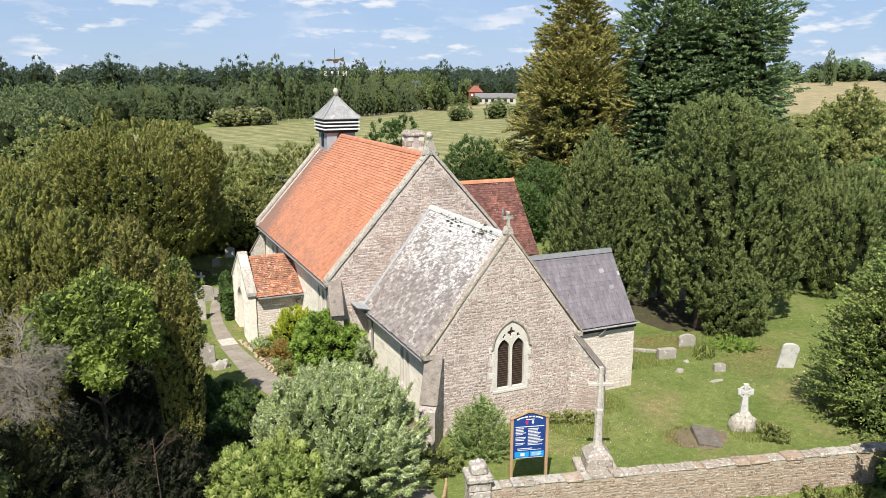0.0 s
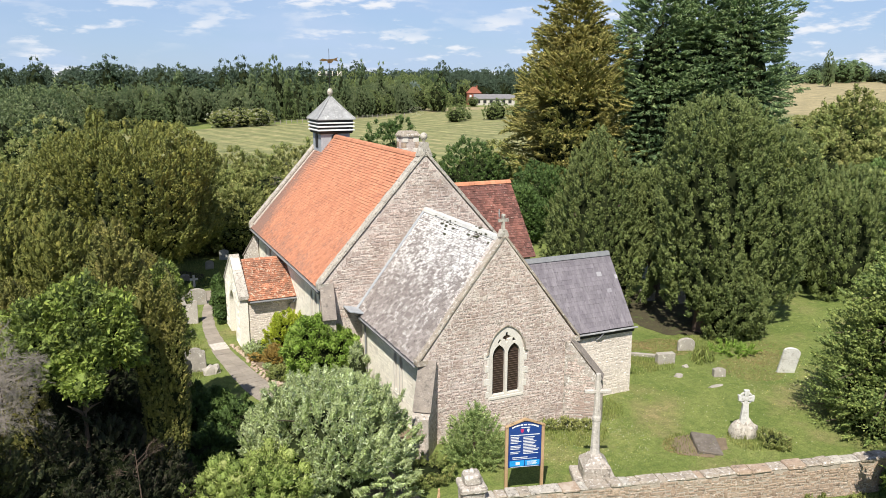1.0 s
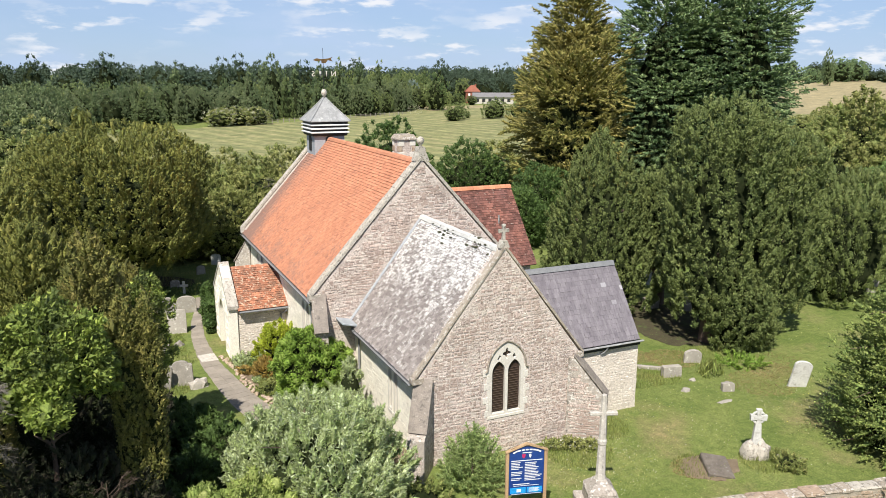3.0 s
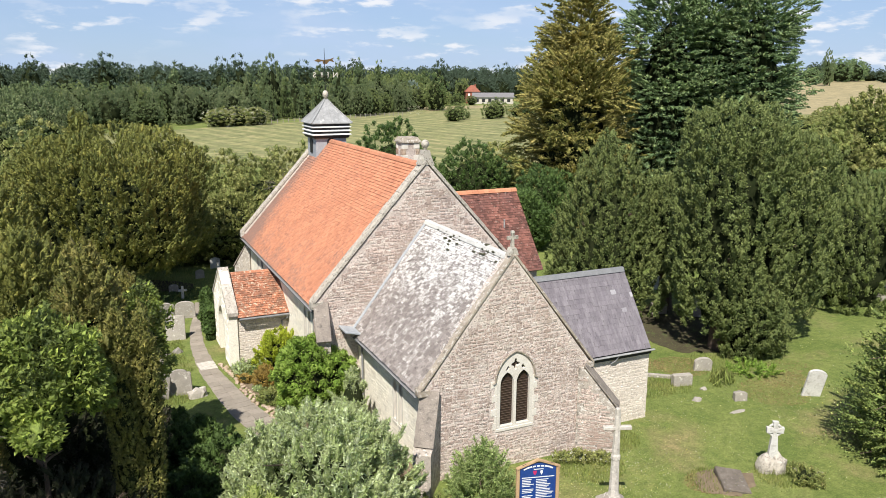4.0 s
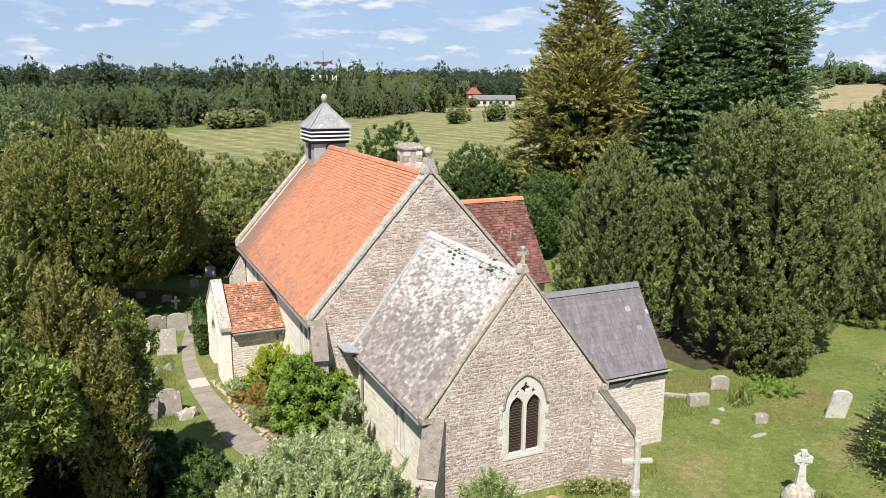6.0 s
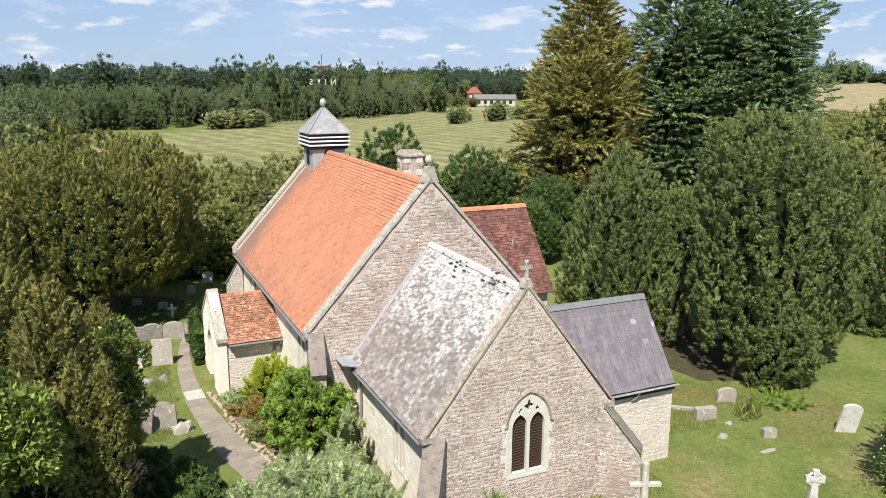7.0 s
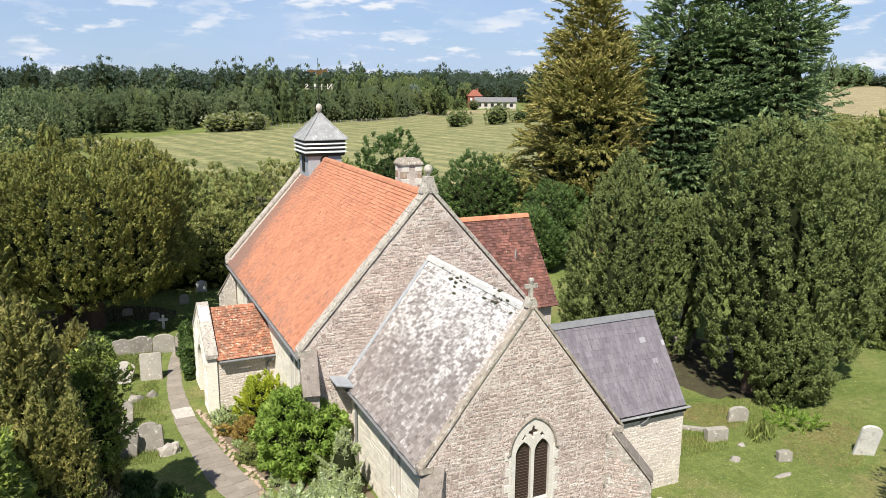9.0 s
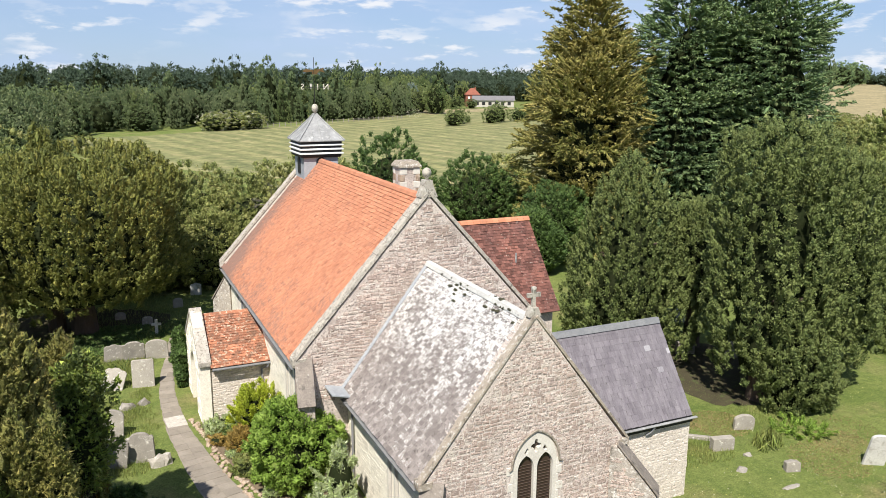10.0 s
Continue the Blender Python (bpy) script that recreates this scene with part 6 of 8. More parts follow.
headstone((-11.05, 11.2, 0), 1.05, 1.25, 0.16, "shoulder", 2, -16, "round-shouldered headstone half in tree shadow", None, 8)
headstone((-10.02, 11.3, 0), 1.0, 1.15, 0.16, "shoulder", -4, -12, "round-shouldered headstone half in tree shadow", None, -3)
headstone((-12.6, 1.4, 0), 0.85, 1.0, 0.15, "round", 4, -14, "dark round-topped headstone in deep tree shade")
headstone((15.1, -0.05, 0), 0.78, 1.28, 0.14, "round", 7, -28, "white lichened round-topped headstone leaning over", M_TOMBW, 9)
headstone((12.9, 4.2, 0), 0.85, 0.66, 0.18, "round", 4, -20, "low round-topped headstone beside a clump of flag leaves")
headstone((10.75, 3.2, 0), 0.90, 0.52, 0.30, "flat", 0, -14, "low square gravestone block in the grass")
headstone((11.9, 0.85, 0), 0.55, 0.40, 0.25, "ogee", -6, -20, "small broken gravestone stump")
headstone((9.4, 17.8, 0), 0.6, 1.0, 0.15, "ogee", 0, -10, "white headstone beyond the transept", M_TOMBW)
headstone((18.6, 10.8, 0), 0.8, 0.9, 0.16, "round", 0, -20, "shaded grey headstone beneath the yews")
headstone((16.9, 12.2, 0), 1.0, 0.7, 0.25, "flat", 4, -16, "shaded low headstone beneath the yews")
headstone((20.4, 16.5, 0), 0.6, 0.9, 0.15, "round", 0, -10, "small pale headstone on the sunlit grass", M_TOMBW)
headstone((33.6, 10.2, 0), 1.0, 0.8, 0.2, "round", 0, -30, "grey headstone in the far grass")
headstone((31.3, 8.7, 0), 0.9, 0.5, 0.2, "round", 0, -30, "low grey headstone in the far grass")
headstone((-6.6, 31.5, 0), 0.6, 0.6, 0.14, "round", 0, 6, "grey headstone in the shade of the yew")
headstone((-8.6, 28.6, 0), 0.6, 0.5, 0.14, "round", -5, -6, "pale headstone in the shade of the yew")
headstone((-5.2, 34.0, 0), 0.7, 0.8, 0.14, "ogee", 0, -6, "white headstone in the far corner of the churchyard", M_TOMBW)
headstone((-10.0, 30.2, 0), 0.6, 0.45, 0.14, "round", -5, -6, "grey headstone in the shade of the yew")
headstone((-12.3, 0.3, 0), 0.85, 1.1, 0.16, "round", 4, -20, "headstone in deep shade below the trees")


def stone_cross(at, h, label, material, turn=0, lean=0):
    bm = bmesh.new()
    w = h * 0.30
    prism(bm, [(-0.09, -0.2), (0.09, -0.2), (0.07, h * 0.62), (w, h * 0.62), (w, h * 0.76), (0.07, h * 0.76), (0.07, h), (-0.07, h), (-0.07, h * 0.76), (-w, h * 0.76), (-w, h * 0.62), (-0.07, h * 0.62)], 0.13, Matrix.Translation((0, -0.065, 0)))
    me = bpy.data.meshes.new("grave_cross")
    bmesh.ops.recalc_face_normals(bm, faces=bm.faces[:])
    bm.to_mesh(me); bm.free(); me.materials.append(material)
    ob = new("grave_cross", me); ob.matrix_basis = pose(*at, lean, 0, turn)
    tagged(ob, label, "gravestone", "headstones")


stone_cross((-12.45, 10.8, 0), 1.15, "small dark stone grave cross", M_TOMB, -20, 4)
stone_cross((-8.25, 26.6, 0), 0.85, "small pale stone grave cross", M_TOMBW, -10)


def rock(name, at, size, label, material, seed, category="stone", group=""):
    bm = bmesh.new()
    bmesh.ops.create_icosphere(bm, subdivisions=2, radius=1)
    for v in bm.verts:
        v.co *= 1 + 0.45 * noise.noise(v.co * 1.6 + Vector((seed * 3.1, 0, 0)))
        v.co = Vector((v.co.x * size[0], v.co.y * size[1], max(v.co.z, -0.4) * size[2]))
    me = bpy.data.meshes.new(name); bm.to_mesh(me); bm.free(); me.materials.append(material)
    ob = new(name, me); ob.matrix_basis = pose(*at)
    return tagged(ob, label, category, group)


rock("broken_stone", (-9.5, 10.75, 0.06), (0.36, 0.22, 0.36), "jagged broken white stones by the path", M_TOMB, 1)
rock("broken_stone", (-9.2, 10.8, 0.06), (0.26, 0.22, 0.34), "jagged broken white stones by the path", M_TOMB, 2)
rock("grave_rock", (-10.3, 16.6, 0.03), (0.36, 0.26, 0.26), "reddish rock grave marker in the grass", M_TOMB, 3)
rock("grave_rock", (-9.6, 16.8, 0.02), (0.26, 0.2, 0.24), "grey rock grave marker in the grass", M_TOMB, 4)
rock("grave_rock", (10.2, 1.6, 0.0), (0.22, 0.18, 0.16), "small pale stone in the grass", M_TOMB, 5)
rock("grave_rock", (10.9, 0.0, 0.0), (0.45, 0.12, 0.06), "flat pale grave kerb sunk in the grass", M_TOMB, 6)
rock("grave_rock", (11.3, 2.4, 0.0), (0.16, 0.14, 0.12), "small pale stone in the grass", M_TOMB, 7)
edging = thing("border_edging", (0, 0, 0), "ragged edging of pale rubble stones between path and flower bed", "edging")
re_ = random.Random(8)
for k in range(38):
    f = k / 37
    y = 14.2 - 8.0 * f
    x = -7.86 + 1.10 * f + 0.10 * math.sin(f * 9) + re_.uniform(-0.09, 0.16)
    bm = bmesh.new()
    bmesh.ops.create_icosphere(bm, subdivisions=1, radius=1)
    sx, sy, sz = re_.uniform(0.07, 0.15), re_.uniform(0.08, 0.17), re_.uniform(0.05, 0.11)
    for v in bm.verts:
        v.co *= 1 + 0.4 * noise.noise(v.co * 1.7 + Vector((k * 3.3, 0, 0)))
        v.co = Vector((v.co.x * sx + x, v.co.y * sy + y, max(v.co.z, -0.4) * sz + 0.04))
    part("stone", bm, M_YARD_I, edging)
# sunken kerb and table slab
k = part("grave_kerb", box(bmesh.new(), -0.75, 0.75, -0.09, 0.09, -0.1, 0.16, 0.03), M_TOMB, None)
k.matrix_basis = pose(10.35, 4.4, 0, 0, 0, -38); tagged(k, "low pale grave kerb in the grass", "grave kerb")
k = part("grave_kerb", box(bmesh.new(), -0.55, 0.55, -0.10, 0.10, -0.1, 0.16, 0.03), M_TOMB, None)
k.matrix_basis = pose(9.2, -4.9, 0, 0, 0, -45); tagged(k, "low pale grave kerb in front of the wheel cross", "grave kerb")
k = part("ledger_slab", box(bmesh.new(), -0.46, 0.46, -0.66, 0.66, -0.10, 0.09, 0.03), M_LEDGER, None)
k.matrix_basis = pose(6.35, -4.3, 0.10, 6, 8, -28); tagged(k, "dark lichened ledger slab tilted on a mound", "gravestone")
rock("grave_mound", (6.2, -4.1, -0.05), (1.1, 0.95, 0.15), "low mound of dry reddish earth and grass below a slab", M_SOIL, 9, "mound")

# ---- path and flower bed ----
PATH_LINE = [(-7.4, 25.5, 0.6), (-7.85, 22.6, 0.6), (-8.30, 20.2, 0.62), (-8.52, 18.0, 0.68), (-8.58, 16.0, 0.76), (-8.50, 13.6, 0.88), (-8.28, 11.6, 1.0), (-8.02, 9.8, 1.12), (-7.65, 7.9, 1.25), (-7.15, 6.0, 1.3), (-6.5, 3.5, 1.4), (-5.8, -1.0, 1.5), (-5.2, -5.5, 1.4), (-5.0, -9.0, 1.6)]
path_pts = []
for (x0, y0, w0), (x1, y1, w1) in zip(PATH_LINE, PATH_LINE[1:]):
    for k in range(8):
        f = k / 8
        path_pts.append((x0 + (x1 - x0) * f, y0 + (y1 - y0) * f, w0 + (w1 - w0) * f))
bm = bmesh.new()
lv, rv = [], []
for i, (x, y, w) in enumerate(path_pts):
    a, b = path_pts[max(i - 1, 0)], path_pts[min(i + 1, len(path_pts) - 1)]
    d = Vector((b[0] - a[0], b[1] - a[1], 0)).normalized(); n = Vector((-d.y, d.x, 0))
    e = 0.06 * noise.noise(Vector((x * 2, y * 2, 0)))
    lv.append(bm.verts.new(Vector((x, y, 0.012)) + n * (w / 2 + e))); rv.append(bm.verts.new(Vector((x, y, 0.012)) - n * (w / 2 - e)))
for i in range(len(lv) - 1):
    bm.faces.new((lv[i], lv[i + 1], rv[i + 1], rv[i]))
path_ob = part("path", bm, M_FLAG, None)
tagged(path_ob, "narrow worn churchyard path of paving and grit", "path", "", "structure")
bm = bmesh.new()
for x, y in [(-7.7, 13.6), (-4.7, 13.7), (-3.3, 7.2), (-3.2, 1.0), (-4.6, 0.5), (-5.5, 3.5), (-6.2, 6.2), (-6.75, 8.3), (-7.2, 10.4), (-7.6, 12.3)]:
    bm.verts.new((x, y, 0.02))
bm.verts.ensure_lookup_table(); bm.faces.new(bm.verts[:])
tagged(part("flower_bed", bm, M_SOIL, None), "dry planted border along the church wall", "flower bed", "", "structure")
rng = random.Random(14)
EDGE = [(-7.80, 13.6), (-7.55, 12.2), (-7.20, 10.3), (-6.80, 8.4), (-6.35, 6.6)]
n_edge = 0
for (x0, y0), (x1, y1) in zip(EDGE, EDGE[1:]):
    for k in range(7):
        f = (k + rng.uniform(-0.2, 0.2)) / 7
        rock("edging_stone", (x0 + (x1 - x0) * f, y0 + (y1 - y0) * f, 0.02), (rng.uniform(0.06, 0.12), rng.uniform(0.06, 0.11), rng.uniform(0.04, 0.09)), "small weathered stone edging the flower border", M_YARD_I, 20 + n_edge, "edging stone", "border edging stones")
        n_edge += 1

# ---- trees and shrubs ----
R = random.Random(77)


def column(k):
    return max(0.08, (1 - max(0.0, (k - 0.5) / 0.5) ** 2.5) ** 0.5 * (0.8 + 0.2 * min(1, k * 3)))


def rounded(k):
    return max(0.05, math.sin(math.pi * (0.12 + 0.86 * k)) ** 0.6)


def broad(k):
    """A flat-topped yew, widest low down and drawn in at the foot."""
    return max(0.05, (1 - max(0.0, (k - 0.55) / 0.47) ** 2.6) ** 0.55 * min(1.0, 0.74 + 1.3 * k))


def cone(k):
    return max(0.05, (1 - k ** 1.6) ** 0.7 * min(1.0, 0.86 + 0.8 * k))


def block(k):
    """An upright, nearly flat-topped yew."""
    return max(0.05, (1 - max(0.0, (k - 0.84) / 0.17) ** 2.4) ** 0.6 * min(1.0, 0.78 + 0.9 * k))


# great yews
YEW = "massive dark green churchyard yew with fluted upright growth"
UPR = dict(size=(0.20, 0.42), leaf=(0.10, 0.072), lean=0.30, flame=False, stick=0.25, wild=0.8, fuzz=0.42, uneven=0.13, heart=0.56, under=0, core=0.5, ragged=0.16, rings=(5, 3))
grow("yew_tree", (16.0, 6.3, 0), stacked(flames(1, 12.4, 2.35, 1.5, block, 1450, 42, flutes=(11, 1.5), **UPR), moved(flames(90, 4.8, 1.75, 0.05, rounded, 360, 40, **UPR), (0.3, -1.4, 0)), moved(flames(92, 3.0, 1.1, 0.05, rounded, 130, 40, **UPR), (1.3, -1.8, 0))),
     limbs(R, 9, 2.2, 0.50, 7), L_YEW, YEW, group="churchyard yews")
grow("yew_tree", (19.4, 6.6, 0), flames(2, 10.9, 2.5, 1.5, block, 1250, 42, flutes=(12, 1.5), **UPR), limbs(R, 8, 2.0, 0.45, 6), L_YEW, YEW, group="churchyard yews")
grow("yew_tree", (14.3, 14.0, 0), flames(3, 10.6, 3.6, 0.6, cone, 1450, 38, flutes=(14, 1.5), **UPR), limbs(R, 8, 2.2, 0.45, 6), L_YEW, "broad dark green yew behind the vestry", group="churchyard yews")
grow("yew_tree", (18.0, 13.0, 0), flames(4, 8.2, 1.9, 2.6, broad, 560, 38, flutes=(7, 0.8), **UPR), limbs(R, 7, 1.5, 0.4, 6), L_YEW, "dark green yew in the row behind the vestry", group="churchyard yews")
grow("yew_tree", (29.2, 9.6, 0), flames(5, 8.0, 4.0, 0.3, broad, 900, 40, flutes=(10, 0.9), **dict(UPR, size=(0.27, 0.6))), limbs(R, 7, 2.6, 0.4, 6), L_YEW, "dark green yew at the churchyard edge", group="churchyard yews")
FEA = dict(size=(0.25, 0.52), leaf=(0.125, 0.08), lean=0.42, stick=0.25, wild=0.75, fuzz=0.45, heart=0.58, under=0.2, core=0.5, ragged=0.14, rings=(5, 3))
grow("yew_tree", (-11.9, 28.6, 0), flames(6, 10.3, 5.6, 2.1, broad, 2000, 40, uneven=0.13, flutes=(15, 1.2), **FEA), limbs(R, 8, 4.0, 0.6, 8), L_YEWG, "great spreading yew with golden-green new growth", group="churchyard yews")
grow("yew_tree", (-13.3, 29.2, 0), flames(7, 11.6, 2.4, 3.5, cone, 560, 40, uneven=0.2, **FEA), limbs(R, 9, 1.6, 0.4, 6), L_YEWG, "peaked yew with golden-green new growth", group="churchyard yews")
grow("yew_tree", (-20.4, 22.4, 0), flames(8, 9.2, 5.0, 0.3, broad, 1000, 38, uneven=0.15, flutes=(13, 1.1), **FEA), limbs(R, 8, 4.0, 0.6, 8), L_YEWG, "spreading yew with golden-green new growth", group="churchyard yews")

# added out of view, only to throw shade on the scrub beyond
grow("yew_tree", (-18.3, -8.2, 0), flames(94, 8.4, 1.9, 1.0, broad, 420, 40, flutes=(9, 0.8), **dict(UPR, size=(0.27, 0.6))), limbs(R, 7, 1.4, 0.4, 6), L_YEW, "unseen yew added to shade the corner scrub", group="churchyard yews")

# near left group: columnar yews, bright broadleaf, dead twigs
COL = dict(size=(0.13, 0.34), leaf=(0.085, 0.040), lean=0.30, stick=0.25, wild=0.5, fuzz=0.42, uneven=0.16, heart=0.68, under=0.3, core=0.55, rings=(5, 3))
grow("columnar_yew", (-12.25, -2.45, 0), stacked(moved(flames(9, 8.35, 0.40, 2.4, column, 300, 42, **COL), (-0.26, 0, 0)), moved(flames(10, 8.15, 0.40, 3.0, column, 300, 42, **COL), (0.30, 0.1, 0)), moved(flames(11, 7.7, 0.16, 5.5, column, 60, 40, **COL), (-0.62, -0.1, 0))),
     limbs(R, 7.0, 0.4, 0.16, 5), L_CYP, "narrow twin-spired yew with dull golden tips", group="columnar yews")
grow("columnar_yew", (-15.75, -2.2, 0), stacked(flames(12, 8.35, 0.62, 3.4, column, 420, 42, **COL), moved(flames(14, 7.9, 0.5, 3.4, column, 300, 42, **COL), (-0.8, 0.5, 0))), limbs(R, 7.0, 0.4, 0.16, 5), L_CYP, "upright yew with dull golden tips", group="columnar yews")
COL = dict(COL, size=(0.19, 0.46), leaf=(0.11, 0.05), flutes=(6, 0.5))
for (x, y, h, r, seed, m, lab) in ((-13.2, 2.2, 8.9, 1.0, 13, L_CYP, "upright yew with dull golden tips"), (-14.9, 4.0, 9.0, 1.35, 16, L_YEWG, "upright fluted yew with olive tips"),
                                   (-17.0, 4.6, 9.0, 1.5, 17, L_YEWG, "upright fluted yew with olive tips"), (-12.0, 5.6, 7.2, 0.75, 18, L_CYP, "upright yew with dull golden tips"), (-15.2, 6.8, 8.6, 1.4, 19, L_YEWG, "upright yew beside the gravestones")):
    grow("columnar_yew", (x, y, 0), flames(seed, h, r, 0.3, column, int(600 * r), 40, **COL), limbs(R, h * 0.85, r * 0.5, 0.18, 4), m, lab, group="columnar yews")
LEAFY = dict(size=(0.24, 0.34), leaf=(0.12, 0.085), lean=0.75, flame=False, stick=0.2, wild=0.6, fuzz=0.5, uneven=0.42, heart=0.62, core=0.3, rings=(5, 3))
lobes = [(0, 0, 8.6, 1.0, 6.4), (0.75, -0.35, 8.1, 0.75, 6.3), (-0.8, -0.4, 8.2, 0.8, 6.3), (0.2, -0.95, 7.5, 0.7, 6.0), (-0.6, -1.05, 7.3, 0.55, 6.0), (1.15, 0.1, 7.4, 0.6, 5.9), (0.05, -1.35, 6.75, 0.6, 5.75), (-1.1, 0.3, 7.6, 0.7, 6.0), (0.5, 0.6, 8.3, 0.8, 6.2)]
grow("elder_tree", (-14.3, -3.2, 0), stacked(*[moved(flames(200 + k, h, r, z0, rounded, int(95 * r), 52, **dict(LEAFY, heart=0.5)), (dx, dy, 0)) for k, (dx, dy, h, r, z0) in enumerate(lobes)]),
     limbs(R, 7.2, 0.6, 0.12, 5, 0.7), L_BRIGHT, "bright green broad-leaved tree among the dark yews")
grow("elder_tree", (-11.75, 4.3, 0), flames(23, 6.9, 0.95, 3.0, rounded, 130, 60, **LEAFY), limbs(R, 5.6, 0.8, 0.12, 8, 0.4), L_BRIGHT, "bright green broad-leaved tree among the dark yews")
# scrub whose needle colour carries the shade under the trees
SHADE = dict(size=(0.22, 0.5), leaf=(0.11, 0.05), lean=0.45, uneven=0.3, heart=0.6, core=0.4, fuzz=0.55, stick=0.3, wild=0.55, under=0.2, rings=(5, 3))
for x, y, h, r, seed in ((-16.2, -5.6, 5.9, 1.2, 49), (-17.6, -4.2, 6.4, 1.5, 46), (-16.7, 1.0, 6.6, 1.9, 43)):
    grow("shade_shrub", (x, y, 0), flames(seed, h, r, 0.1, rounded, int(150 * r), 44, **SHADE), limbs(R, h * 0.85, r * 0.6, 0.12, 8), L_YEW_DIM, "evergreen yew scrub below taller trees, darkened for their shade", "shrub", "shaded shrubs")
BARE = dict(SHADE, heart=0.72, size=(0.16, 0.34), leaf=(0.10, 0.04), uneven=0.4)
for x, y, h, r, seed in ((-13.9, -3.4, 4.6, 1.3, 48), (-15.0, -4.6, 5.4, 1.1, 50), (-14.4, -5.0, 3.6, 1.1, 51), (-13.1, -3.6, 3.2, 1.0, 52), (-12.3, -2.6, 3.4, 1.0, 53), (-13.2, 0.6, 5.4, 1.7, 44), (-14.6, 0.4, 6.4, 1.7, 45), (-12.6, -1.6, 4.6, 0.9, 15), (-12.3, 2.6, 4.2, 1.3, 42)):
    grow("shade_shrub", (x, y, 0), flames(seed, h, r, 0.1, rounded, int(210 * r), 34, **BARE), limbs(R, h * 0.85, r * 0.7, 0.12, 14), L_SHADE, "bare-stemmed yew scrub darkened for the dim heart of the trees", "shrub", "shaded shrubs")


def twigs(seed, at, height, radius, n, label, thick=0.018):
    """A dead crown: bare, much-forked pale twigs."""
    rng = random.Random(seed)
    t = thing("dead_tree", at, label, "tree")
    bm = bmesh.new()
    tube(bm, [(0, 0, -0.1), (0.1, 0, height * 0.4), (0, 0.1, height * 0.9)], [0.035, 0.025, 0.010], 6)
    part("trunk", bm, M_BARK, t)
    bm = bmesh.new()

    def fork(p, d, length, r, depth):
        q = p + d * length
        mid = (p + q) / 2 + Vector((rng.uniform(-1, 1), rng.uniform(-1, 1), rng.uniform(-1, 1))) * length * 0.08
        tube(bm, [p[:], mid[:], q[:]], [r, r * 0.8, r * 0.55], 3)
        if depth:
            for _ in range(3 if depth > 1 else 7):
                nd = (d + Vector((rng.uniform(-1, 1), rng.uniform(-1, 1), rng.uniform(-0.9, 0.6))) * 0.75).normalized()
                fork(p + (q - p) * rng.uniform(0.45, 1.0), nd, length * rng.uniform(0.5, 0.8), r * 0.6, depth - 1)

    for _ in range(n):
        a = rng.uniform(0, 6.28)
        d = Vector((math.cos(a), math.sin(a), rng.uniform(-0.1, 0.9))).normalized()
        fork(Vector((0, 0, height * rng.uniform(0.66, 0.92))), d, radius * rng.uniform(0.4, 0.6), thick, 4 if n > 20 else 3)
    part("bare_branchwork", bm, M_DEAD if thick > 0.01 else M_BARK, t)


twigs(3, (-15.95, -5.0, 0), 8.0, 1.05, 66, "bleached dead tree with a tangle of bare grey twigs", 0.012)
twigs(4, (-13.2, -4.3, 0), 4.4, 0.75, 7, "dead lower branches bare in the shade", 0.008)
twigs(5, (-14.4, -5.8, 0), 3.9, 0.75, 7, "dead lower branches bare in the shade", 0.008)

grow("lime_tree", (8.6, -12.3, -0.85), flames(18, 8.0, 2.1, 1.8, rounded, 90, 40, (0.5, 0.7), (0.25, 0.16), 0.7, flame=False), limbs(R, 7, 1.1, 0.14, 7), L_BRIGHT, "small roadside lime tree outside the boundary wall")

# grey-green tree in front of the chancel
WIL = dict(size=(0.16, 0.55), leaf=(0.14, 0.046), lean=0.55, stick=0.40, wild=0.6, fuzz=0.5, core=0.5, uneven=0.36, heart=0.66, ragged=0.16, rings=(5, 3))
grow("willow_bush", (-7.6, -1.9, 0), stacked(flames(20, 3.75, 2.75, 0.2, rounded, 620, 80, **WIL), moved(flames(120, 3.6, 1.1, 1.0, rounded, 110, 80, **WIL), (1.7, 0.3, 0)), moved(flames(121, 3.9, 1.1, 1.0, rounded, 130, 80, **WIL), (-1.2, 0.5, 0))), limbs(R, 3.6, 2.6, 0.12, 12, 0.1), L_OLIVE, "large grey-green willow-leaved bush", "shrub")
grow("willow_bush", (-10.1, -3.9, 0), flames(21, 3.2, 1.85, 0.2, rounded, 190, 90, (0.26, 0.36), (0.10, 0.055), 0.75, flame=False, uneven=0.25, heart=0.6), limbs(R, 3.0, 1.7, 0.1, 8, 0.1), L_YOUNG, "yellowish green leafy bush beside the willow", "shrub")
grow("willow_bush", (-5.2, 2.6, 0), flames(22, 2.2, 1.2, 0.1, rounded, 75, 110, **WIL), limbs(R, 2.0, 1.1, 0.08, 8, 0.1), L_OLIVE, "grey-green willow-leaved bush by the chancel wall", "shrub")
grow("willow_bush", (-4.3, 4.6, 0), flames(23, 2.8, 0.65, 0.1, rounded, 40, 90, **WIL), limbs(R, 2.2, 0.5, 0.05, 6, 0.1), L_OLIVE, "tall grey-green shrub by the chancel wall", "shrub")
LAU = dict(size=(0.24, 0.32), leaf=(0.10, 0.058), lean=0.8, flame=False, stick=0.25, wild=0.5, uneven=0.18, heart=0.72)
grow("laurel_bush", (-5.1, 7.3, 0), flames(24, 3.4, 1.72, 0.05, rounded, 165, 105, **LAU), limbs(R, 2.6, 1.1, 0.08, 8, 0.1), L_LAUREL, "rounded glossy green laurel bush by the nave", "shrub")
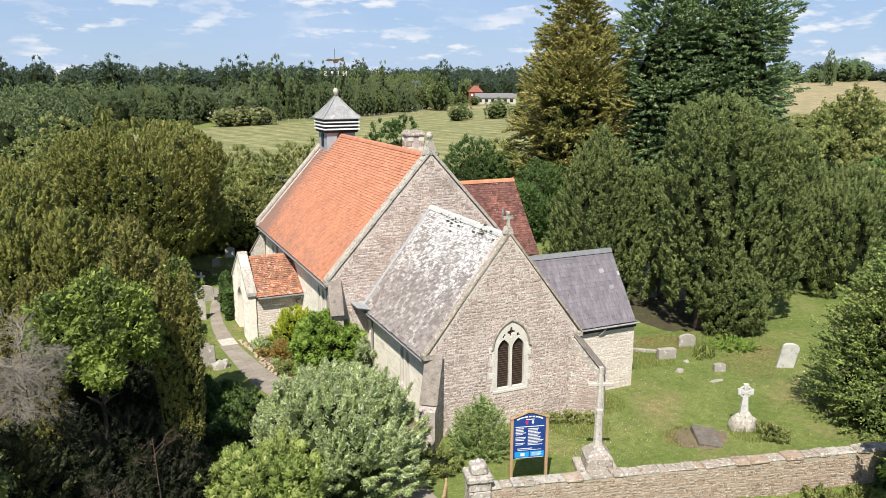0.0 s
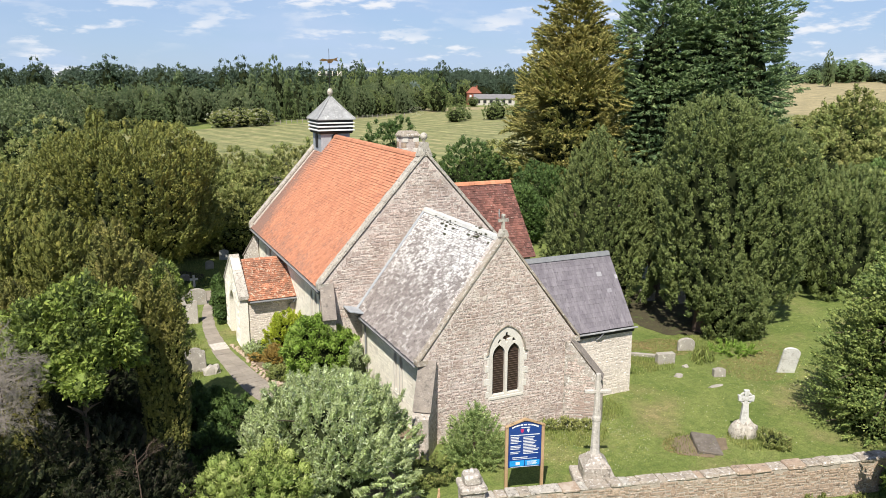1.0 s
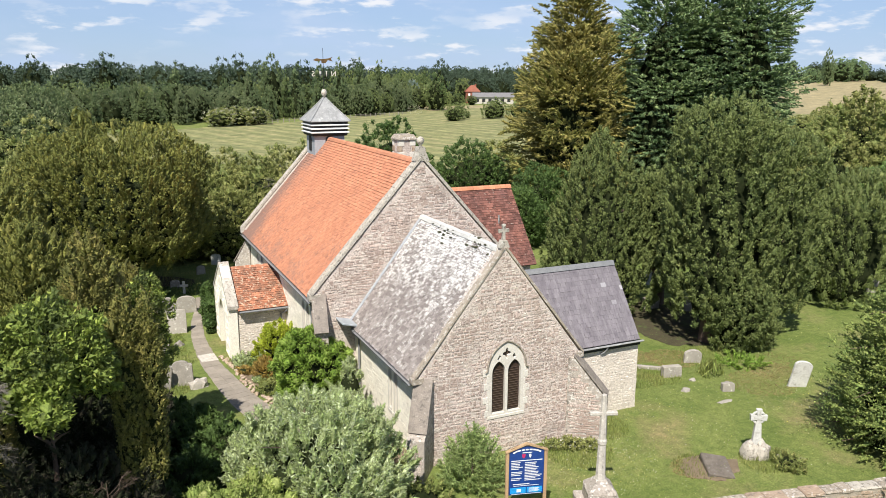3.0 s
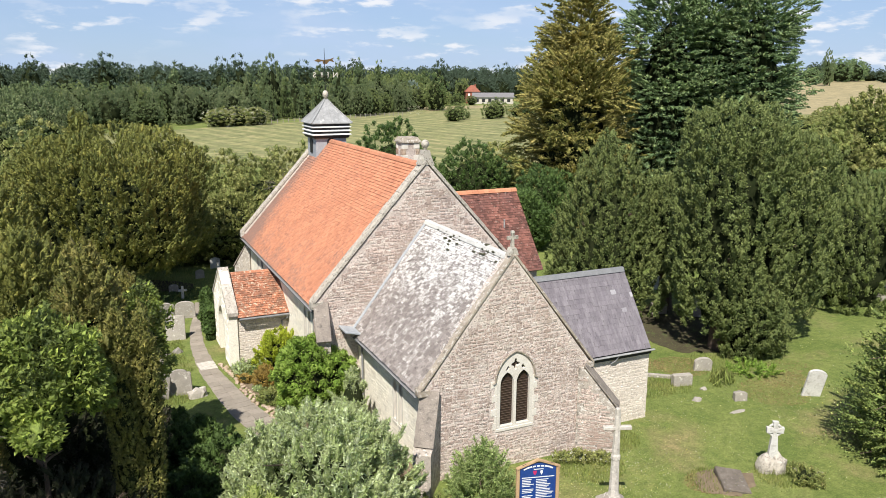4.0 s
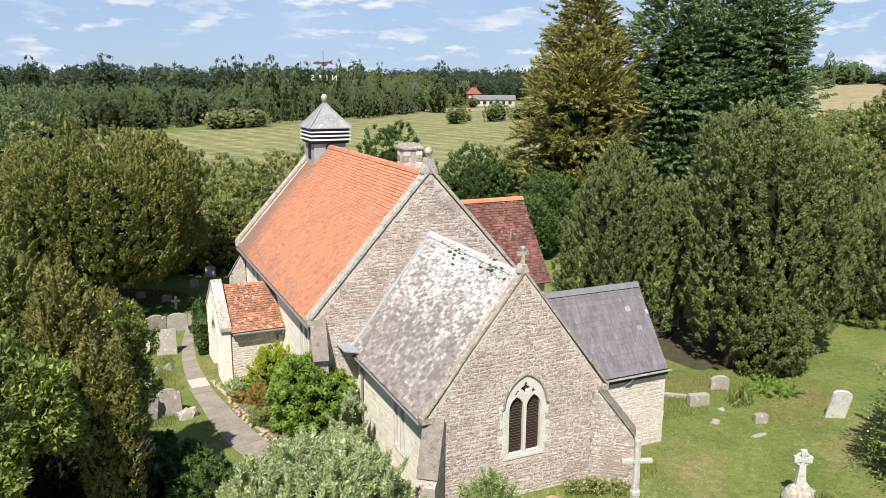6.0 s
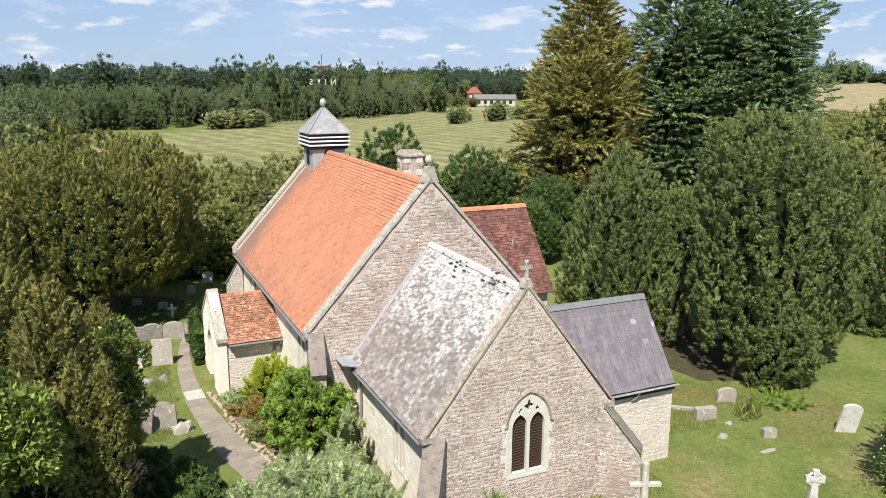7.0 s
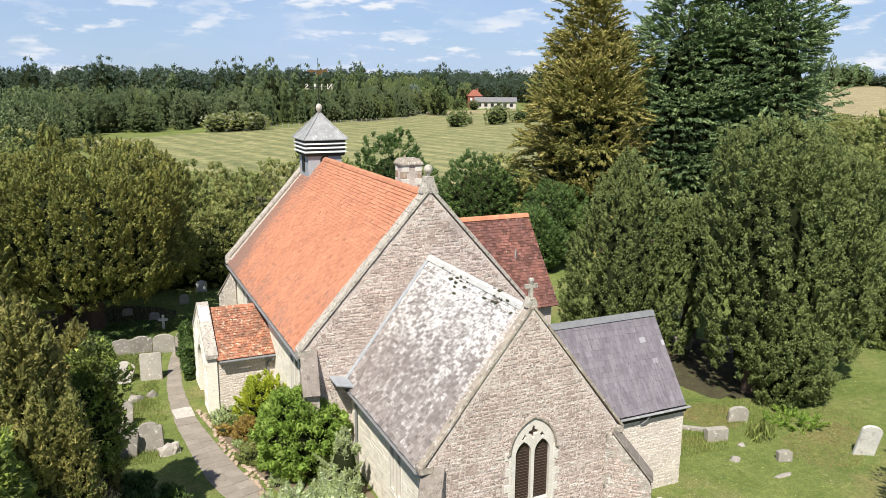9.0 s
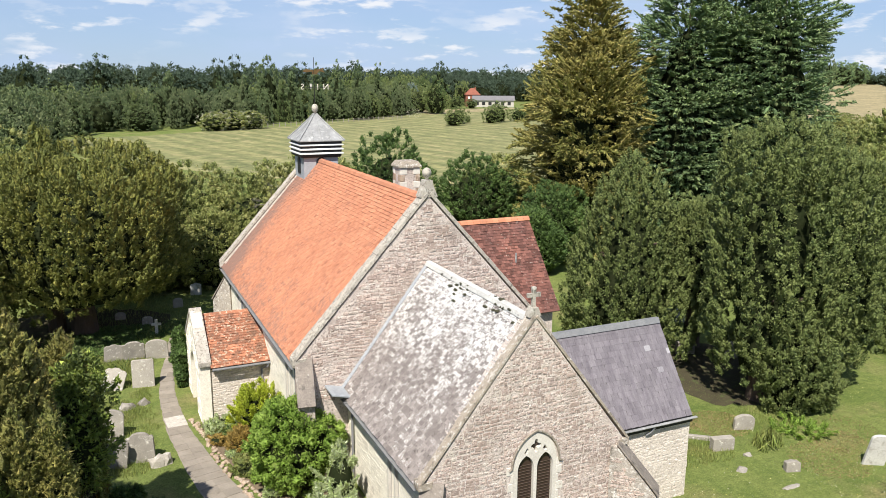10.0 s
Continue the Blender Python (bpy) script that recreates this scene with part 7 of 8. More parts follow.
grow("laurel_bush", (-5.3, 9.3, 0), flames(25, 2.6, 1.1, 0.05, rounded, 80, 95, **LAU), limbs(R, 2.0, 0.8, 0.06, 7, 0.1), L_LAUREL, "rounded glossy green bush by the nave", "shrub")
LOOSE = dict(size=(0.15, 0.42), leaf=(0.10, 0.045), lean=0.5, fuzz=0.45, core=0.5, uneven=0.25, heart=0.5)
grow("golden_shrub", (-5.6, 11.8, 0), flames(26, 2.3, 1.15, 0.4, rounded, 80, 90, **LOOSE), limbs(R, 1.8, 0.7, 0.04, 7, 0.1), L_YELLOW, "yellow-green shrub beside the porch", "shrub")
grow("orange_shrub", (-6.45, 10.6, 0), flames(27, 1.15, 0.62, 0.02, rounded, 40, 80, **LOOSE), limbs(R, 0.8, 0.4, 0.03, 5, 0.1), L_ORANGE, "low orange-leaved shrub in the border", "shrub")
LOW = dict(size=(0.11, 0.24), leaf=(0.09, 0.04), lean=0.5, fuzz=0.5, core=0.5, uneven=0.25, heart=0.5)
grow("border_plant", (-6.6, 8.9, 0), flames(28, 0.5, 0.7, 0.0, rounded, 30, 60, **LOW), None, L_HEDGE, "low green border plant", "shrub")
grow("border_plant", (-7.2, 11.7, 0), flames(29, 0.35, 0.5, 0.0, rounded, 24, 60, **LOW), None, L_ORANGE, "low rust-coloured border plant", "shrub")
grow("border_plant", (-6.6, 13.1, 0), flames(30, 0.5, 0.8, 0.0, rounded, 36, 60, **LOW), None, L_OLIVE, "silvery green border plant below the porch wall", "shrub")
rng = random.Random(52)
for k in range(16):
    f = rng.random()
    x, y = -7.35 + 1.15 * f + rng.uniform(0, 1.0), 13.2 - 6.6 * f
    m, lab = rng.choice(((L_HEDGE, "low green border plant"), (L_LONG, "tuft of pale grassy border leaves"), (L_DOCK, "low leafy border plant"), (L_OLIVE, "silvery green border plant")))
    grow("border_plant", (x, y, 0), flames(300 + k, rng.uniform(0.25, 0.55), rng.uniform(0.25, 0.5), 0.0, rounded, 22, 50, **LOW), None, m, lab, "shrub", "border plants")
grow("climbing_shrub", (-7.72, 19.7, 0), flames(37, 2.5, 0.45, 0.0, column, 90, 60, (0.18, 0.3), (0.11, 0.065), 0.7, flame=False), None, L_DOCK, "dark green shrub at the corner of the porch", "shrub")
grow("climbing_shrub", (-7.78, 18.2, 0), flames(31, 2.2, 0.36, 0.0, column, 70, 60, (0.18, 0.3), (0.11, 0.065), 0.7, flame=False), None, L_DOCK, "dark green shrub against the porch side", "shrub")
grow("small_pine", (-2.05, -1.7, 0), flames(32, 2.25, 1.2, 0.0, lambda k: max(0.10, (1 - k ** 2.2) ** 0.6 * min(1, 0.7 + 1.5 * k)), 130, 90, (0.11, 0.85), (0.17, 0.03), 0.5, fuzz=0.7, core=0, stick=0.65, wild=0.35, uneven=0.3, heart=0), limbs(R, 2.1, 0.6, 0.05, 8, 0.15), L_PINE, "young feathery pine below the east wall", "shrub")
grow("low_shrub", (-4.1, -2.2, 0), flames(33, 0.8, 1.0, 0.0, rounded, 50, 70, **LOW), None, L_HEDGE, "low scrub at the foot of the wall", "shrub")
grow("low_shrub", (8.8, -5.2, 0), flames(34, 0.5, 0.7, 0.0, rounded, 36, 70, **LOW), None, L_HEDGE, "low green shrub in front of the wheel cross", "shrub")
NETTLE = dict(size=(0.12, 0.4), leaf=(0.12, 0.05), lean=0.3, fuzz=0.5, core=0.5, uneven=0.3, heart=0.4)
for u, h, r, m in ((9.6, 0.7, 0.6, L_LONG), (11.2, 0.95, 0.8, L_HEDGE), (12.6, 0.8, 0.7, L_LONG), (5.6, 0.4, 0.4, L_HEDGE)):
    grow("wall_weeds", (-3.75 + 0.972 * u - 0.235 * 0.75, -5.72 - 0.235 * u - 0.972 * 0.75, -0.6), flames(int(u * 10), h, r, 0.0, rounded, 40, 60, **NETTLE), None, m, "rough weeds at the outer foot of the boundary wall", "plant", "weeds along the wall")
grow("ivy", (-3.75 + 0.972 * 14.3 - 0.235 * 0.28, -5.72 - 0.235 * 14.3 - 0.972 * 0.28, -0.5), flames(147, 1.9, 1.0, 0.0, rounded, 70, 70, (0.16, 0.2), (0.10, 0.08), 0.7, squash=(1, 0.28), flame=False), None, L_DOCK, "dark ivy spilling down the boundary wall", "climber")
# second clump, added to darken the wall where shadow lies
grow("ivy", (-3.75 + 0.972 * 16.3 - 0.235 * 0.28, -5.72 - 0.235 * 16.3 - 0.972 * 0.28, -0.6), flames(148, 2.0, 1.3, 0.0, rounded, 90, 70, (0.16, 0.2), (0.10, 0.08), 0.7, squash=(1, 0.26), flame=False), None, L_DOCK, "ivy added to darken the shaded end of the boundary wall", "climber")
SHADY = dict(size=(0.2, 0.3), leaf=(0.14, 0.075), lean=0.6, flame=False, uneven=0.3, heart=0.5)
# the last three are added to darken bare ground in deep shade
for x, y, h, r, seed in ((-10.3, 5.4, 1.5, 1.3, 71), (-9.4, 2.8, 1.8, 1.4, 72), (-11.0, 7.8, 1.0, 0.9, 73), (-11.0, 1.3, 1.5, 1.2, 74), (-10.9, -0.9, 1.3, 1.1, 75), (-11.9, -0.4, 1.6, 0.9, 76)):
    grow("low_shrub", (x, y, 0), flames(seed, h, r, 0.0, rounded, 70, 70, **SHADY), None, L_DOCK, "deep green undergrowth in the trees' shade", "shrub")
for x, y, h, r, seed in ((2.6, -0.75, 0.4, 0.5, 81), (1.9, -0.55, 0.3, 0.4, 82), (3.2, -1.1, 0.3, 0.4, 83)):
    plant = grow("flowering_plant", (x, y, 0), flames(seed, h, r, 0.0, rounded, 30, 40, **LOW), None, L_HEDGE, "low plant starred with white flowers at the wall foot", "plant", "flowers below the east wall")
    attach("blossom", raw_mesh("blossom", *flames(seed, h * 1.08, r * 1.04, 0.0, rounded, 36, 3, (0.11, 0.24), (0.07, 0.06), 0.5, core=0, heart=0)[:2], L_FLOWER), plant, "white blossom")
grow("fern_clump", (14.9, 3.1, 0), flames(35, 0.45, 1.25, 0.0, rounded, 40, 50, (0.10, 0.5), (0.2, 0.05), 0.6, fuzz=0.5, core=0.4, heart=0), None, L_LAUREL, "bright fern clump at the foot of the yew", "plant")
grow("flag_clump", (12.5, 2.5, 0), bushy(36, 0.65, 0.5, 0.0, 16, 18, (0.20, 0.25), (0.60, 0.055), rounded, (1, 1), 0.9, 0.5), None, L_LONG, "clump of straplike flag leaves", "plant")

# layered yew at the boundary wall
cr, tb = tiered(40, 7.7, 3.3, 0.2, 17, 12, 11, (0.55, 0.18), (0.11, 0.06), 0.24, cone)
grow("layered_conifer", (14.2, -6.0, 0), stacked(cr, flames(41, 7.6, 3.1, 0.1, cone, 520, 60, (0.22, 0.7), (0.105, 0.065), 0.82, flat=0.45, stick=0.25, wild=0.6, fuzz=0.5, uneven=0.26, heart=0.55, ragged=0.26, core=0.45, rings=(5, 3))), tb, L_LAYER, "spreading evergreen with horizontal sprays beside the wall")


# tall conifers beyond the churchyard
def tower(k):
    return max(0.10, (1 - k ** 5.5)) ** 0.85 * (0.95 + 0.05 * math.sin(k * 30))


CON = dict(size=(0.38, 1.2), leaf=(0.24, 0.11), lean=0.95, flat=0.55, stick=0.40, wild=0.40, fuzz=0.4, heart=0.55, core=0.45, under=0.5, limp=0.12, ragged=0.26, rings=(5, 3))
for (x, y, h, r, seed, m, lab) in (
        (34.2, 33.0, 25.5, 4.7, 50, L_DARK, "tall dark blue-green cypress"), (39.8, 28.6, 26.5, 4.5, 51, L_DARK, "tall dark blue-green cypress"), (37.6, 31.6, 27.0, 4.9, 55, L_DARK, "tall dark blue-green cypress"),
        (27.2, 36.8, 18.0, 5.6, 52, L_GOLD, "tall golden-green cypress"), (28.7, 38.6, 25.0, 4.6, 53, L_GOLD, "tall golden-green cypress")):
    cr = flames(seed, h, r, 0.6, tower, 1250, 38, uneven=0.42 if m == L_GOLD else 0.27, **(dict(CON, size=(0.44, 1.25), ragged=0.42) if m == L_GOLD else CON))
    grow("tall_conifer", (x, y, 0), cr, limbs(R, h, r * 0.6, 0.3, 10), m, lab + " towering over the yews", group="tall conifers")

# hedgerow trees behind the church
HEDGE = [(-9.5, 44, 7.4, 4.4, L_HEDGE), (-3.5, 42, 7.6, 4.2, L_HEDGE), (2.5, 42, 7.9, 4.4, L_HEDGE), (7.5, 46, 7.9, 4.2, L_HEDGE), (13.0, 46, 9.9, 4.0, L_DOCK), (21.5, 45.5, 7.4, 4.2, L_DOCK),
         (-16, 40, 8.4, 4.5, L_HEDGE), (-22, 36, 8.8, 4.5, L_HEDGE), (25.5, 48, 6.8, 4.0, L_HEDGE), (-3.5, 36, 5.6, 3.0, L_HEDGE), (-6.5, 40, 7.8, 4.0, L_HEDGE), (-0.5, 39, 7.4, 4.0, L_HEDGE), (5.0, 41, 8.0, 4.2, L_HEDGE), (-8, 37, 5.8, 3.2, L_HEDGE), (-30, 46, 9.0, 5.5, L_HEDGE), (-39, 44, 9.6, 6.0, L_HEDGE), (-29, 33, 9.0, 5.0, L_HEDGE), (-26, 52, 10.0, 5.5, L_DOCK), (-17, 54, 9.6, 5.0, L_HEDGE),
         (22.0, 33.0, 6.2, 3.2, L_DOCK), (18.5, 30.5, 4.8, 2.6, L_DOCK), (49.5, 24, 12.8, 4.4, L_HEDGE), (56, 30, 9.6, 5.0, L_HEDGE), (46, 17, 7.6, 4.2, L_BRIGHT), (40, 14, 7.4, 3.6, L_DOCK), (53, 16, 7.2, 4.5, L_HEDGE), (60, 22, 8.2, 5.0, L_DOCK), (50, 9, 6.4, 4.0, L_HEDGE), (68, 40, 10.5, 6.0, L_HEDGE), (44.5, 22.5, 9.6, 3.6, L_HEDGE), (53.5, 27.5, 11.6, 4.6, L_HEDGE), (47.5, 19.5, 9.4, 3.8, L_HEDGE)]
for k, (x, y, h, r, m) in enumerate(HEDGE):
    near = y < 48 and -20 < x < 30
    grow("hedgerow_tree", (x, y, 0), flames(60 + k, h, r, 0.1, rounded, 300 if near else 360 if h > 11 else 170, 46 if near else 40, (0.34 if near else 0.5, 0.48 if near else 0.6), (0.17, 0.095) if near else (0.22, 0.13), 0.75, flame=False, stick=0.25, wild=0.6, fuzz=0.6, core=0.5, uneven=0.20, heart=0.6, rings=(5, 3), under=0.3), limbs(R, h * 0.85, r * 0.7, 0.18, 8, 0.15), m,
         {"hedgerow_leaf": "scrubby olive-green hedgerow tree", "deep_green_leaf": "rounded deep green hedgerow tree", "bright_broad_leaf": "bright green hedgerow tree"}[m.name], group="hedgerow trees")
twigs(9, (0.6, 36.5, 0), 7.4, 1.6, 7, "dead grey branches standing in the hedge")


# ---- far woods ----
def spire(k):
    return max(0.05, (1 - k) ** 0.72 * min(1.0, 0.75 + 1.6 * k) * (0.93 + 0.07 * math.sin(k * 34)))


def wood(name, spots, leaf_material, label, n, per, leaf, seed, heart=True):
    """Many far trees in one mesh: a few crowns, turned, stretched and strewn. n clumps of `per` leaves in each."""
    rng = np.random.default_rng(seed)
    kinds = {}
    for pointy in (False, True):
        kinds[pointy] = []
        for q in range(5):
            big = 0.74 / n ** 0.5
            kw = dict(lean=0.86, flat=0.35) if pointy else dict(lean=0.7, flame=False)
            kinds[pointy].append(flames(seed * 20 + q + 10 * pointy, 1.0, 0.5, 0.03, spire if pointy else rounded, n, per, (big * 0.8, big * (1.3 if pointy else 0.6)), (leaf, leaf * 0.6), uneven=0.08 if pointy else 0.14, heart=0.58 if heart else 0,
                                        core=0.5 if heart else 0, rings=(4, 3), inside=(9, 7), under=0.4, fuzz=0.35, ragged=0.03, **kw))
    got = []
    for x, y, h, r, pointy in spots:
        v, f, m = kinds[pointy][rng.integers(5)] if heart else (*kinds[pointy][rng.integers(5)], None)
        a = rng.uniform(0, 6.28)
        c, sn = math.cos(a), math.sin(a)
        w = np.stack([(v[:, 0] * c - v[:, 1] * sn) * 2 * r + x, (v[:, 0] * sn + v[:, 1] * c) * 2 * r + y, v[:, 2] * h + ground_z(x, y)], 1)
        got.append((w, f, m) if heart else (w, f))
    ob = new(name, crown_mesh(name, stacked(*got), leaf_material))
    return tagged(ob, label, "woodland", "", "stuff")


rw = random.Random(31)
spots, dark, olive = [], [], []
EDGE_W = [(-190, 150), (-110, 172), (-60, 178), (-22, 182), (6, 205), (32, 213), (56, 232), (78, 240), (98, 262), (118, 285)]
for (x0, y0), (x1, y1) in zip(EDGE_W, EDGE_W[1:]):
    for row in range(5):
        n = max(2, int(math.hypot(x1 - x0, y1 - y0) / (7.4, 8.0, 7.0, 6.0, 5.0)[row]))
        for k in range(n):
            f = (k + rw.uniform(-0.45, 0.45)) / n
            pointy = rw.random() < 0.55 and row < 3
            h = (rw.uniform(8.5, 14), rw.uniform(11, 16), rw.uniform(12, 15.5), rw.uniform(12, 15), rw.uniform(12, 15))[row] * (1.02 if pointy else 0.86) * (0.88 if x0 < -22 else 0.96)
            if row == 0 and rw.random() < 0.12:
                h *= 0.5
            spot = (x0 + (x1 - x0) * f + rw.uniform(-2, 2), y0 + (y1 - y0) * f + row * 7 + rw.uniform(-2, 2), h, h * rw.uniform(0.22, 0.30) if pointy else rw.uniform(3.2, 5.4), pointy)
            pick = rw.random()
            (dark if pick < (0.6 if pointy else 0.25) + (0.2 if x0 < 0 else 0) else olive if pick < 0.78 else spots).append(spot)
dark += [(43.5, 236, 21.0, 4.6, False), (41.0, 234, 17.0, 4.4, True), (62, 246, 19, 5.6, True), (70, 248, 20, 5.4, True), (79, 252, 20, 5.6, True), (90, 262, 20, 5.0, True), (12, 225, 17.5, 4.8, True), (52, 240, 18, 5.4, True), (34, 226, 16.5, 5, True)]
for k in range(48):
    # the nearer wood that closes the field on its left side
    y = rw.uniform(96, 178)
    (dark if k % 3 else olive).append((-16 - (178 - y) * 0.11 - rw.uniform(0, 1) ** 1.6 * 42, y, rw.uniform(8.5, 12.5), rw.uniform(3.6, 5.5), False))
wood("field_edge_woodland", spots, L_WOOD, "mixed green woodland along the far side of the hay field", 100, 22, 0.034, 1)
wood("dark_woodland", dark, L_WOODD, "dark conifers among the woodland beyond the field", 100, 22, 0.034, 2)
wood("olive_woodland", olive, L_WOODO, "dull olive trees among the woodland beyond the field", 100, 22, 0.034, 12)
spots = [(rw.uniform(96, 175), rw.uniform(268, 420), rw.uniform(9, 17), rw.uniform(4, 6), False) for _ in range(70)]
spots = [s for s in spots if not 26.3 < math.degrees(math.atan2(s[0] + 14, s[1] + 25)) < 30.4]
spots = [s for s in spots if not (s[0] > 128 + (s[1] - 290) * 0.4 and s[1] < 345)]
spots += [(157, 316, 5.0, 3.5, False), (150, 318, 6.0, 4.5, False), (142, 316, 8, 5, False)]
spots += [(-14 + 0.78 * (x + 14), -25 + 0.78 * (y + 25), h * 0.95, r * 1.0, False) for x, y, h, r in ((142, 268, 6.0, 3.5), (149, 275, 7.5, 4.0), (161, 279, 5.2, 3.5), (168, 281, 5.0, 3.5), (176, 283, 5.5, 4), (184, 286, 5.4, 4), (120, 258, 5.5, 3.5), (127, 268, 6.0, 3.5), (135, 276, 2.5, 1.2))]
wood("park_trees", spots, L_WOOD, "loose trees and bushes round the far end of the field", 60, 20, 0.055, 3)
wood("blue_conifer", [(122, 306, 13.5, 4.2, False)], L_BLUE, "pale blue-green conifer in the far wood", 40, 20, 0.06, 4)
wood("flowering_bush", [(20, 196, 5.2, 4.6, False), (25, 198, 5.6, 5.0, False), (31, 201, 5.2, 4.4, False)], L_HEDGE, "broad bush at the far edge of the field", 50, 24, 0.06, 5)
wood("blossom", [(20, 195.4, 5.3, 4.6, False), (25, 197.4, 5.7, 5.0, False), (31, 200.4, 5.3, 4.4, False), (96, 240, 3.6, 3.0, False)], L_FLOWER, "cream blossom scattered over a far bush", 50, 6, 0.05, 6, False)
far = []
for _ in range(430):
    d = 380 + 2000 * rw.random() ** 1.3; a = rw.uniform(-14, 64)
    x, y = -14 + d * math.sin(math.radians(a)), -25 + d * math.cos(math.radians(a))
    if a > 42 and d < 1150 or 25.8 < a < 31 and d < 560:
        continue
    far.append((x, y, rw.uniform(15, 23) * (1 + d / 6000), rw.uniform(6, 10) * (1 + d / 2500), False))
for _ in range(46):
    d, az = rw.uniform(450, 720), math.radians(rw.uniform(25.2, 33))
    far.append((-14 + d * math.sin(az), -25 + d * math.cos(az), rw.uniform(12, 19), rw.uniform(6, 10), False))
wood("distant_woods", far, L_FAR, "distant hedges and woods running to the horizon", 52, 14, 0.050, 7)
near_r = [(60 + k * 9 + rw.uniform(-3, 3), 46 + k * 6.5 + rw.uniform(-4, 4), rw.uniform(5, 7), rw.uniform(4, 6), False) for k in range(14)]
near_r += [(80 + k * 12 + rw.uniform(-3, 3), 40 + k * 9 + rw.uniform(-4, 4), rw.uniform(4, 5.5), rw.uniform(4, 6), False) for k in range(12)]
wood("hedge_line", near_r, L_HEDGE, "hedge of olive-green trees below the ripe field", 110, 40, 0.034, 8)
wood("dark_round_trees", [(703, 550, 26, 14, False), (734, 558, 25, 14, False), (658, 547, 15, 9, False)], L_DARK, "dark round-headed trees on the skyline", 90, 26, 0.05, 9)
wood("dark_poplar", [(602, 483, 31, 5.6, False)], L_WOODD, "single dark upright poplar on the skyline", 130, 26, 0.05, 10)
rr = []
for _ in range(170):
    d, az = rw.uniform(900, 1250), math.radians(rw.uniform(43, 72))
    rr.append((-14 + d * math.sin(az), -25 + d * math.cos(az), rw.uniform(6, 15), rw.uniform(6, 12), False))
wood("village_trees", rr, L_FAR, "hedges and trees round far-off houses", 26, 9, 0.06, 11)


# ---- far buildings ----
def farmhouse():
    h = thing("farmhouse", (171, 343, 0), "distant red-brick house with a hipped tiled roof", "house", turn=-20)
    part("wall", box(bmesh.new(), -3.6, 3.6, -3, 3, 0, 6.0), M_BRICK, h)
    bm = bmesh.new()
    v = [bm.verts.new(p) for p in [(-4.0, -3.4, 5.9), (4.0, -3.4, 5.9), (4.0, 3.4, 5.9), (-4.0, 3.4, 5.9), (-0.9, 0, 9.2), (0.9, 0, 9.2)]]
    for f in ((0, 1, 5, 4), (1, 2, 5), (2, 3, 4, 5), (3, 0, 4), (3, 2, 1, 0)):
        bm.faces.new([v[k] for k in f])
    part("roof", bm, M_BRICK, h, "red tiled hipped roof")
    for x in (-2, 2):
        part("window", box(bmesh.new(), x - 0.5, x + 0.5, -3.06, -2.98, 3.6, 5.0), M_WHITE, h)
    part("chimney", box(bmesh.new(), 1.2, 1.9, -0.4, 0.4, 7.5, 9.8), M_BRICK, h)


farmhouse()


def long_barn():
    b = thing("long_white_building", (176.7, 330.7, 0), "distant long low white building with a grey roof", "building", turn=-24)
    part("wall", box(bmesh.new(), -10.2, 10.2, -3, 3, 0, 3.4), M_PALE, b)
    part("roof", prism(bmesh.new(), [(-3.6, 3.3), (3.6, 3.3), (0, 5.6)], 21.4, pose(10.7, 0, 0, 0, 0, 90)), M_FARSLATE, b)
    for k in range(6):
        x = -8.2 + k * 3.2
        part("window", box(bmesh.new(), x - 0.8, x + 0.8, -3.05, -2.98, 1.0, 2.6), M_BLACK, b)


long_barn()
shed = thing("far_white_shed", (640, 590, ground_z(640, 590)), "distant white shed among trees", "building", turn=-40)
part("wall", box(bmesh.new(), -7, 7, -3, 3, 0, 4.2), M_WHITE, shed)
part("roof", prism(bmesh.new(), [(-3.5, 4.1), (3.5, 4.1), (0, 5.6)], 15, pose(7.5, 0, 0, 0, 0, 90)), M_FARSLATE, shed)

fence = thing("field_fence", (0, 0, 0), "weathered post-and-rail fence at the edge of the hay field", "fence")
FL = [(34, 203), (60, 221), (92, 238)]
for (x0, y0), (x1, y1) in zip(FL, FL[1:]):
    n = int(math.hypot(x1 - x0, y1 - y0) / 2.4)
    for k in range(n):
        x, y = x0 + (x1 - x0) * k / n, y0 + (y1 - y0) * k / n
        part("post", box(bmesh.new(), x - 0.09, x + 0.09, y - 0.09, y + 0.09, 0, 1.25), M_DEAD, fence)
    for z in (0.5, 0.95):
        part("rail", tube(bmesh.new(), [(x0, y0, z), (x1, y1, z)], [0.05, 0.05], 4), M_DEAD, fence)

